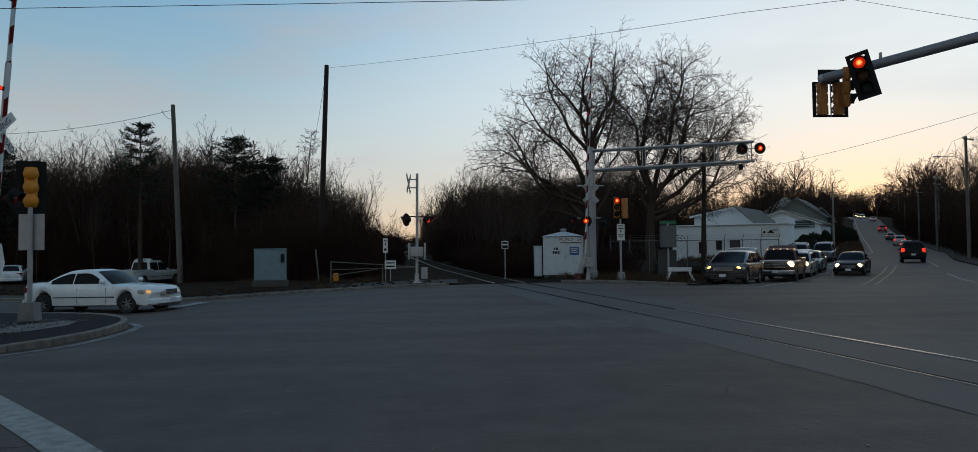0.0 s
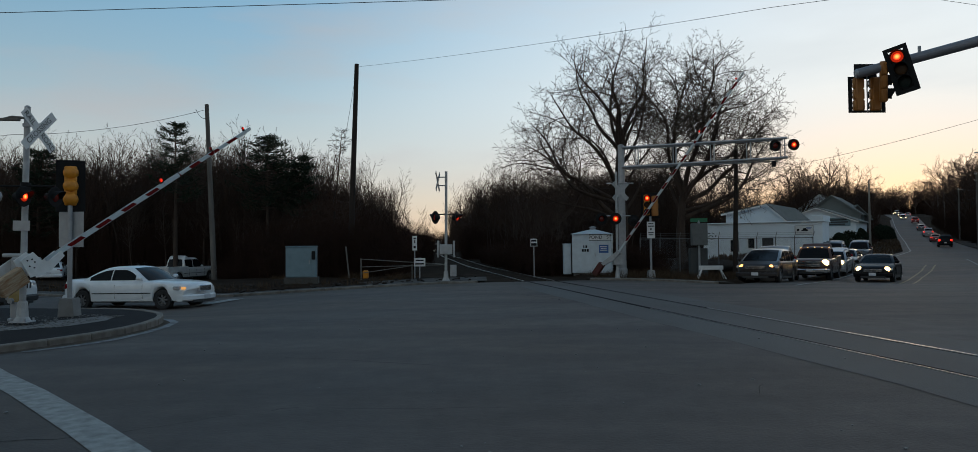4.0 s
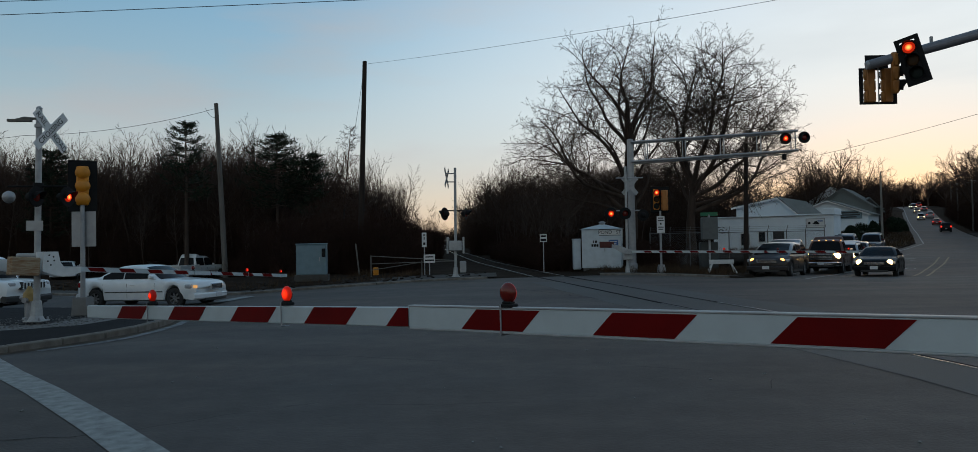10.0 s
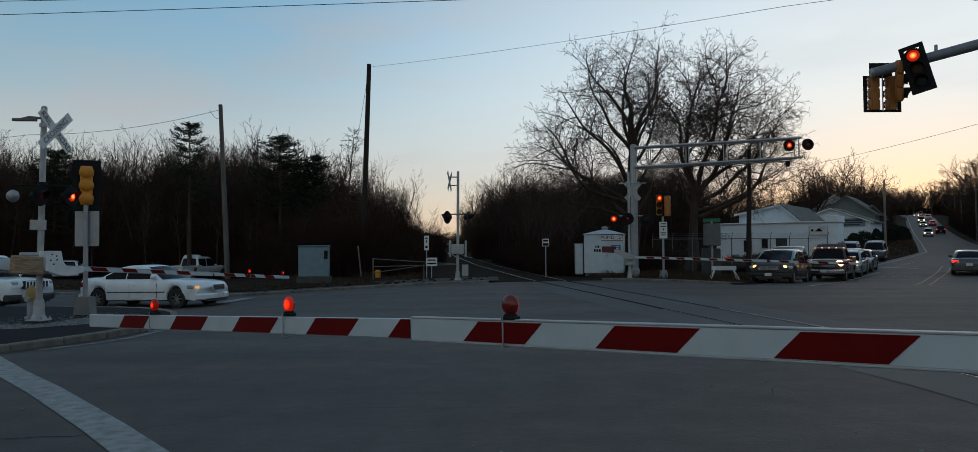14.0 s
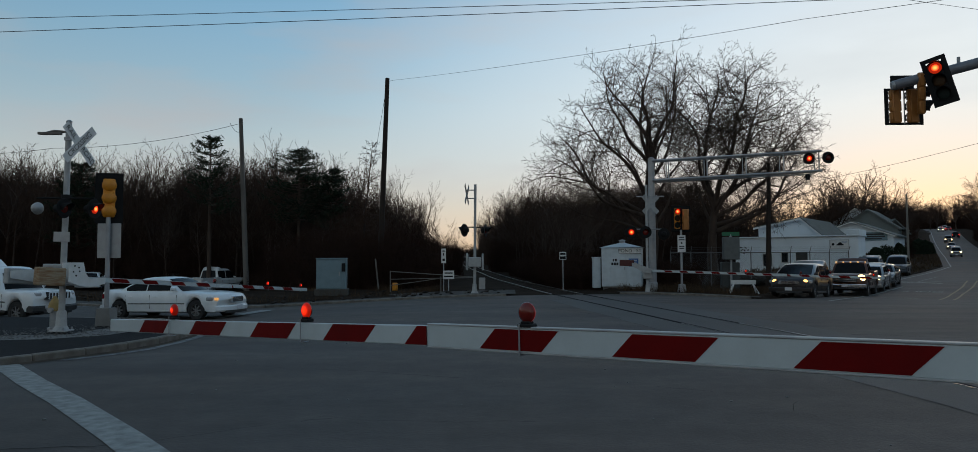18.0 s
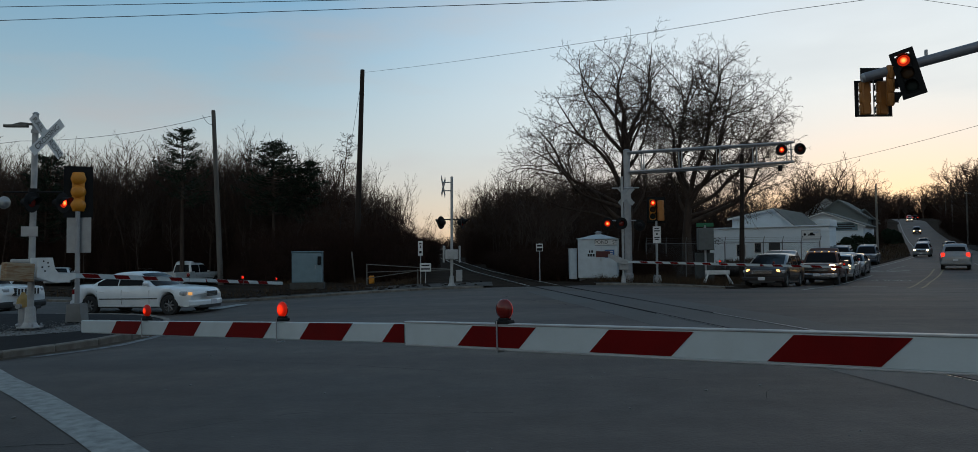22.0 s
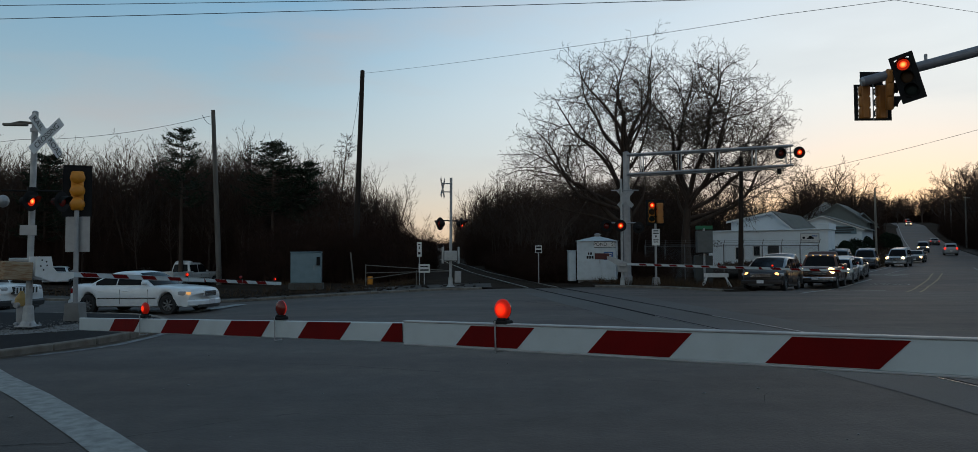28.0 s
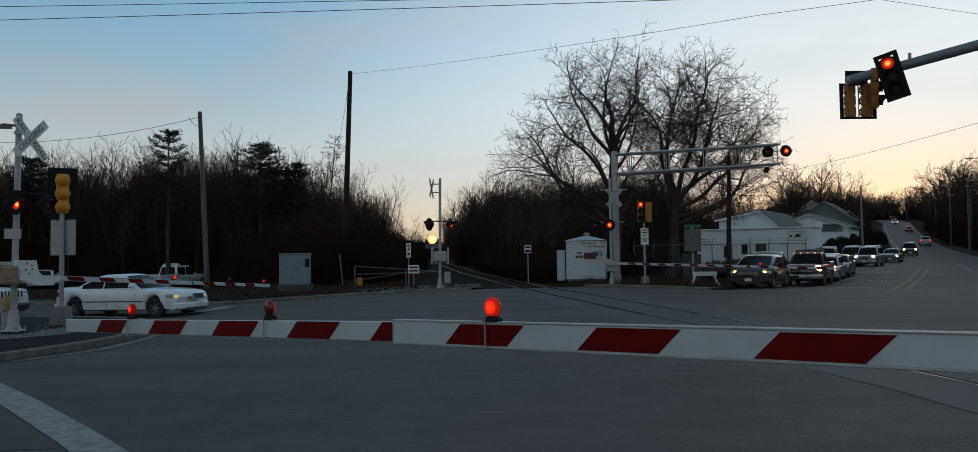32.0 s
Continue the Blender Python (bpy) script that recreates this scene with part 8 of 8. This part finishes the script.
QUEUE = [(28, 8.5), (37.3, 15.2), (42.6, 19.6), (47.4, 23.7), (52.6, 27.6), (62, 34.5), (72, 42.6), (93, 58.0), (128, 79.5), (190, 116.0), (258, 154.6), (330, 194)]
MOVERS = []


def build_vehicles():
    m = vehicle("sedan", "long white sedan waiting at the side-road gate", C_WHITE, LIMO, "none")
    m.matrix_basis = on_road(-12.28, 26.1, -14, -0.02)
    for sg in (-1,):
        part("turn_lamp", Geo().box(2.36, sg * 0.86 - 0.05, 0.69, 2.48, sg * 0.86 + 0.05, 0.78, 0.01), glow("lit_amber_lens", (1.0, 0.5, 0.16), 0.45, (0.35, 0.20, 0.08)), m, "glowing amber turn lamp")
    j = vehicle("off_road_car", "white boxy off-road car with black bumpers", C_WHITE, JEEP, "none")
    j.matrix_basis = on_road(-17.45, 24.65, -16)
    p = vehicle("pickup_truck", "pale silver pickup truck parked before the woods", C_BEIGE, CREWTRUCK, "none", "pickup truck")
    p.matrix_basis = on_road(-24.0, 58.6, 70)
    w = vehicle("parked_car", "white car parked before the woods", C_WHITE, SEDAN, "none")
    w.matrix_basis = on_road(-34.0, 57.5, 114)
    k = vehicle("parked_car", "dark car parked between the pale vehicles", C_GREY, SEDAN, "none")
    k.matrix_basis = on_road(-28.6, 61.5, 66)
    g = "cars waiting at the crossing"
    van = vehicle("minivan", "taupe minivan with lit headlights waiting at the gate", C_TAUPE, VAN, "amber", "minivan", g)
    van.matrix_basis = on_road(14.85, 36.4, 235)
    tr = vehicle("pickup_truck", "copper pickup truck with roof marker lamps and bright headlights", C_COPPER, BIGTRUCK, "head", "pickup truck", g)
    tr.matrix_basis = on_road(19.45, 40.7, 237)
    s1 = vehicle("estate_car", "silver estate car with lit headlights in the queue", C_SILVER, ESTATE, "head", "car", g)
    s1.matrix_basis = on_road(22.6, 44.9, 236)
    s2 = vehicle("sedan", "dark grey sedan with lit headlights in the queue", C_GREY, SEDAN, "none", "car", g)
    s2.matrix_basis = on_road(25.4, 48.9, 236)
    s3 = vehicle("sport_utility_car", "grey sport utility car standing beside the building", C_NAVY, SUV, "none", "car", g)
    s3.matrix_basis = on_road(28.6, 57.0, 238)
    s4 = vehicle("sport_utility_car", "dark sport utility car at the queue's end", C_NAVY, SUV, "none", "car", g)
    s4.matrix_basis = on_road(35.2, 65.2, 237)
    b = vehicle("sedan", "black sedan with bright headlights turning out of the lane", C_BLACK, SEDAN, "head")
    MOVERS.append((b, "black"))
    o = vehicle("sport_utility_car", "black sport utility car driving away with red tail lights", C_BLACK, SUV, "tail")
    MOVERS.append((o, "away"))
    for kind, col, lab, tag in ((SEDAN, C_RED, "red car queuing uphill with lit tail lights", "up1"), (SUV, C_SILVER, "silver car queuing uphill with lit tail lights", "up2"),
                                (SEDAN, C_GREY, "grey car queuing uphill with lit tail lights", "up3"), (SUV, C_RED, "dark red car far up the hill", "up4"), (SEDAN, C_SILVER, "pale car far up the hill", "up5")):
        MOVERS.append((vehicle("car", lab, col, kind, "tail", "car", "cars driving away"), tag))
    for kind, col, lab, tag in ((SUV, C_SILVER, "pale car coming downhill with bright headlights", "in1"), (SEDAN, C_GREY, "grey car coming downhill with headlights", "in2"),
                                (SUV, C_NAVY, "dark car coming downhill with headlights", "in3"), (SEDAN, C_SILVER, "silver car coming downhill with headlights", "in4")):
        MOVERS.append((vehicle("car", lab, col, kind, "head", "car", "cars coming downhill"), tag))
    for kind, col, lab, tag in ((SUV, C_SILVER, "silver hatchback driving away with lit tail lights", "late1"), (SEDAN, C_GREY, "dark car driving away uphill", "late2")):
        MOVERS.append((vehicle("car", lab, col, kind, "tail", "car", "cars driving away"), tag))


def build_train():
    t = thing("locomotive", "diesel locomotive with bright headlights coming up the track", "locomotive")
    paintm = paint("grey_locomotive_paint", (0.10, 0.105, 0.115), 0.5, 0.1)
    purple = paint("purple_band_paint", (0.12, 0.03, 0.14), 0.5)
    part("body", Geo().box(-17, -1.5, 0.9, -1.2, 1.5, 4.2, 0.1), paintm, t)
    part("cab", Geo().prism([(-3.4, 0.9), (0.0, 0.9), (0.0, 2.5), (-0.9, 2.75), (-1.25, 3.6), (-1.25, 4.2), (-1.5, 4.35), (-3.4, 4.35)], -1.5, 1.5), paintm, t)
    part("band", Geo().box(-17, -1.512, 1.6, -0.5, 1.512, 2.1, 0.01), purple, t)
    for y in (-0.72, 0.72):
        part("cab_window", Geo().box(-1.24, y - 0.55, 3.0, -1.16, y + 0.55, 3.75, 0.02), GLASS, t)
    part("pilot", Geo().prism([(0.0, 0.2), (0.35, 0.2), (0.15, 1.0), (0.0, 1.0)], -1.4, 1.4), BLACK, t)
    part("underframe", Geo().box(-16.5, -1.2, 0.25, -0.3, 1.2, 0.95, 0.05), BLACK, t)
    for x in (-3.2, -6.2, -11, -14):
        for y in (-0.75, 0.75):
            part("wheel", Geo().cyl((x, y - 0.07, 0.5), (x, y + 0.07, 0.5), 0.5, None, 20), RAIL, t)
    part("headlight_box", Geo().box(-1.3, -0.42, 4.05, -1.0, 0.42, 4.5, 0.05), BLACK, t)
    # far wider than a headlight: the disc takes in the lamp's glare
    lens = mesh("train_glare_lens", ball(1.0, 0.16, 0.95, 20), [LIT_TRAIN, BLACK], True)
    lamps = []
    for x, y, z, tag in ((-0.97, 0.0, 4.28, "top"), (0.05, -1.0, 1.45, "ditch"), (0.05, 1.0, 1.45, "ditch2")):
        q = pose(x, y, z, 0, 0, 90)
        lamps.append((part("headlight", lens, None, t, "train headlight widened to the size of its glare", q), q, tag))
    return t, lamps


# ---- all movement ----
NEAR = [(0, 80), (1, 72), (2, 60), (3, 48), (3.5, 42), (4.5, 30), (5.5, 20.4), (6, 15.85), (6.5, 10.78), (7, 7.44), (7.5, 7.09), (8, 5.15), (8.5, 2.3), (9, 0.53), (9.5, -0.49),
        (10, 0.31), (10.5, -0.3), (11, 0.22), (11.5, -0.25), (12, 0.08), (12.5, -0.11), (13, -0.05), (13.5, 0.06), (14, -0.22), (14.5, 0.18), (15.5, -0.05), (16.5, 0), (17, 0.06),
        (17.5, -0.16), (18, 0.16), (18.5, -0.17), (19, 0.11), (19.5, -0.09), (20, 0), (20.5, 0.03), (21, -0.13), (21.5, 0.14), (22, -0.16), (22.5, 0.12), (23, -0.06), (23.5, 0),
        (24, 0.04), (24.5, -0.05), (26.5, -0.05), (27, 0.04), (27.5, 0.06), (28, -0.06), (28.5, 0.13), (29, -0.06), (29.5, 0.11), (30, 0), (30.5, 0.01), (31, 0.07), (31.5, -0.04),
        (32, 0.08)]
SIDE = [(0, 85.5), (1, 71), (1.5, 63.5), (2, 56.5), (2.5, 50.2), (3, 43.9), (3.5, 37.6), (4.5, 25), (5.5, 12.3), (6, 6.2), (6.5, 0.9), (7, 0.9), (7.5, -0.4), (8, -3.3), (9, -4.1), (32, -4.1)]
FAR = [(0, 87), (1, 80), (2, 71), (3, 62), (3.5, 57), (5.5, 35), (6, 30), (7, 19), (8, 10), (9, 4.6), (9.5, 1.8), (10, -0.4), (10.5, -1.5), (11, -1.0), (12, -1.3), (32, -1.3)]


UPHILL = {"away": [(0, 60.5), (1, 70), (2, 84), (3, 99), (6, 117), (8, 126), (10, 137), (11, 145), (12.5, 153), (14.5, 171), (17, 196), (20, 232), (25, 285), (32, 312)],
          "up1": [(0, 104), (1, 111), (2, 117), (3, 123), (6, 141), (9, 161), (11, 176), (12.5, 191), (14.5, 206), (17, 240), (20, 270), (24, 300), (32, 318)],
          "up2": [(0, 120), (1, 127), (2, 134), (3, 141), (6, 173), (9, 191), (12.5, 216), (14.5, 231), (17, 265), (20, 298), (32, 320)],
          "up3": [(0, 146), (1, 150), (2, 158), (3, 166), (6, 206), (9, 226), (14, 260), (17, 290), (32, 322)],
          "up4": [(0, 180), (1, 184), (2, 192), (3, 198), (6, 236), (14, 282), (32, 324)], "up5": [(0, 230), (3, 250), (14, 300), (32, 326)]}
DOWNHILL = {"in1": [(0, 262), (6, 215), (9, 197), (11, 182), (12.5, 168), (14.5, 151), (16.5, 138), (18, 131), (19, 127), (20, 117), (21, 100), (22, 89), (23, 83), (24, 79.5), (26.5, 73.5), (28, 70.5), (29, 68), (30, 66.2), (32, 64)],
            "in2": [(0, 285), (6, 238), (12.5, 208), (16.5, 176), (18, 162), (20, 149), (21, 137), (22, 131), (24, 122), (25.5, 108), (26.5, 95), (28, 84), (29, 80.5), (30, 77.5), (32, 75)],
            "in3": [(0, 305), (12.5, 226), (17, 193), (20, 189), (22, 182), (24, 168), (26.5, 147), (27, 139), (28, 121), (29, 113), (30, 106), (32, 97)],
            "in4": [(0, 328), (12, 262), (17, 252), (20, 244), (24, 240), (28, 238), (32, 232)]}


def beats(beat):
    """Times at which a flashing lens turns, and whether it turns to its lit side."""
    out, k = [], -1
    while True:
        a = (k * BEAT) + (LIT_FROM if beat == 0 else LIT_TO - BEAT)
        b = (k * BEAT) + (LIT_TO if beat == 0 else LIT_FROM)
        if a > 32:
            break
        out += [(a, True), (b, False)]
        k += 1
    return out


def flash_rows(at, events):
    """Rows that turn a lens half round, quickly, at each event."""
    turn = 0.0
    for t, lit in events:
        if t <= 0:
            turn = 0.0 if lit else 180.0
    rows = [(0.0, at @ pose(0, 0, 0, 0, 0, turn))]
    last = 0.0
    for t, lit in events:
        if t <= 0.04 or t > 31.85:
            continue
        rows.append((t, at @ pose(0, 0, 0, 0, 0, turn)))
        for k in (1, 2, 3):
            rows.append((t + 0.0334 * k, at @ pose(0, 0, 0, 0, 0, turn + 60 * k)))
        turn += 180
    rows.append((32.0, at @ pose(0, 0, 0, 0, 0, turn)))
    return rows


def swing(pivot, yaw, angle):
    return pose(*pivot, 0, 0, yaw) @ pose(0, 0, 0, 0, -angle)


def along(pts, rows, back=False):
    """Rows (t, y) along a lane; back: driving towards the camera."""
    out = []
    for t, y in rows:
        x, y, h = lane(pts, y)
        out.append((t, on_road(x, y, h + (180 if back else 0))))
    return out


def motions():
    walk(ARM_NEAR, [(t, pose(*NEAR_PIVOT, 0, 0, 141.7) @ pose(0, 0, 0, 0.82, 0, 0) @ pose(0, 0, 0, 0, 1.74) @ pose(0.431, 0, 0.358, 0, -a) @ pose(-0.431, 0, -0.358)) for t, a in NEAR])
    walk(ARM_SIDE, [(t, swing(LEFT_PIVOT, LEFT_DIR, a)) for t, a in SIDE])
    walk(ARM_FAR, [(t, swing(RIGHT_PIVOT, RIGHT_DIR, a)) for t, a in FAR])
    for ob, at, beat in FLASH:
        walk(ob, flash_rows(at, beats(beat)))
    for ob, tag in MOVERS:
        if tag == "black":
            rows = [(0, 26.2, 45, 234), (1, 24, 41.7, 234), (2, 22.6, 39.6, 234), (3, 21.7, 38.2, 234), (6, 20.0, 35.6, 234), (9, 19.2, 34.8, 235), (10.5, 18.9, 34.5, 236), (11, 18.5, 34.1, 238), (11.6, 18.55, 33.7, 244),
                    (12, 18.45, 32.8, 250), (12.3, 18.6, 31.95, 259), (12.6, 18.95, 31.1, 275), (12.8, 19.6, 30.6, 300), (13, 20.6, 29.9, 326), (13.2, 21.8, 29.4, 342), (13.5, 23.8, 28.8, 352), (13.8, 25.9, 28.4, 356), (14.5, 30.5, 27.4, 357), (16.0, 41, 26, 357), (32, 66, 26, 359)]
            walk(ob, [(t, on_road(x, y, h)) for t, x, y, h in rows])
        elif tag in UPHILL:
            walk(ob, along(OUT, UPHILL[tag]))
        elif tag in DOWNHILL:
            walk(ob, along(QUEUE, DOWNHILL[tag], True))
        elif tag == "late1":
            walk(ob, [(0, on_road(66, 20, 180)), (17, on_road(56, 21, 175)), (19, on_road(34, 28, 140)), (20, on_road(29.5, 36, 75)), (21, on_road(32, 48.3, 56)), (21.5, on_road(32.9, 49.8, 56)), (22, on_road(35, 52.6, 56)),
                      (23, on_road(40.0, 60, 56))] + along(OUT, [(24, 68.5), (26.5, 96), (27, 102), (28, 109), (29, 115), (30, 122), (32, 135)]))
        elif tag == "late2":
            walk(ob, [(0, on_road(62, 14, 180)), (10.5, on_road(54, 17, 175)), (11.8, on_road(34, 27.5, 150)), (12.5, on_road(27.6, 33.2, 120)), (13, on_road(27.2, 36.6, 86)), (13.5, on_road(27.6, 40.6, 62)), (14, on_road(29, 43.2, 57)),
                      (14.5, on_road(30.4, 45.4, 56)), (16.5, on_road(39.5, 59.5, 56))] + along(OUT, [(17, 63.5), (18, 75), (19, 88), (20, 100), (21, 106), (22, 112), (24, 123), (26.5, 140), (28, 152), (30, 176), (32, 198)]))
    # the train and its lamps
    rows = []
    for t, y in ((0, 420), (20, 418), (24, 405), (26.5, 350), (27.5, 314), (28.5, 278), (29.5, 242), (30.5, 206), (31.2, 180), (32, 151)):
        y2 = y + 4
        h = math.degrees(math.atan2(-4, track_x(y) - track_x(y2)))
        rows.append((t, pose(track_x(y), y, tz(y) + 0.02, 0, 0, h)))
    walk(TRAIN, rows)
    lit = {"top": [(-1, False), (26.0, True), (26.8, True), (27.3, False), (28.2, True), (29.7, False), (30.45, True)],
           "ditch": [(-1, False), (26.3, True), (27.2, False), (28.45, True), (29.55, False), (30.4, True), (31.5, False)], "ditch2": [(-1, False)]}
    for ob, at, tag in LAMPS:
        ev, prev = [], None
        for t, on in lit[tag]:
            if on != prev:
                ev.append((t, on))
            prev = on
        walk(ob, flash_rows(at, ev))


build_ground()
build_roads()
build_markings()
build_track()
ARM_NEAR = near_gate()
ARM_SIDE = left_gate()
ARM_FAR = right_gate()
mid_signal()
build_signals()
build_vehicles()
TRAIN, LAMPS = build_train()
build_houses()
build_cabinets()
build_poles()
build_trees()
build_far_pavement()
build_island()
motions()
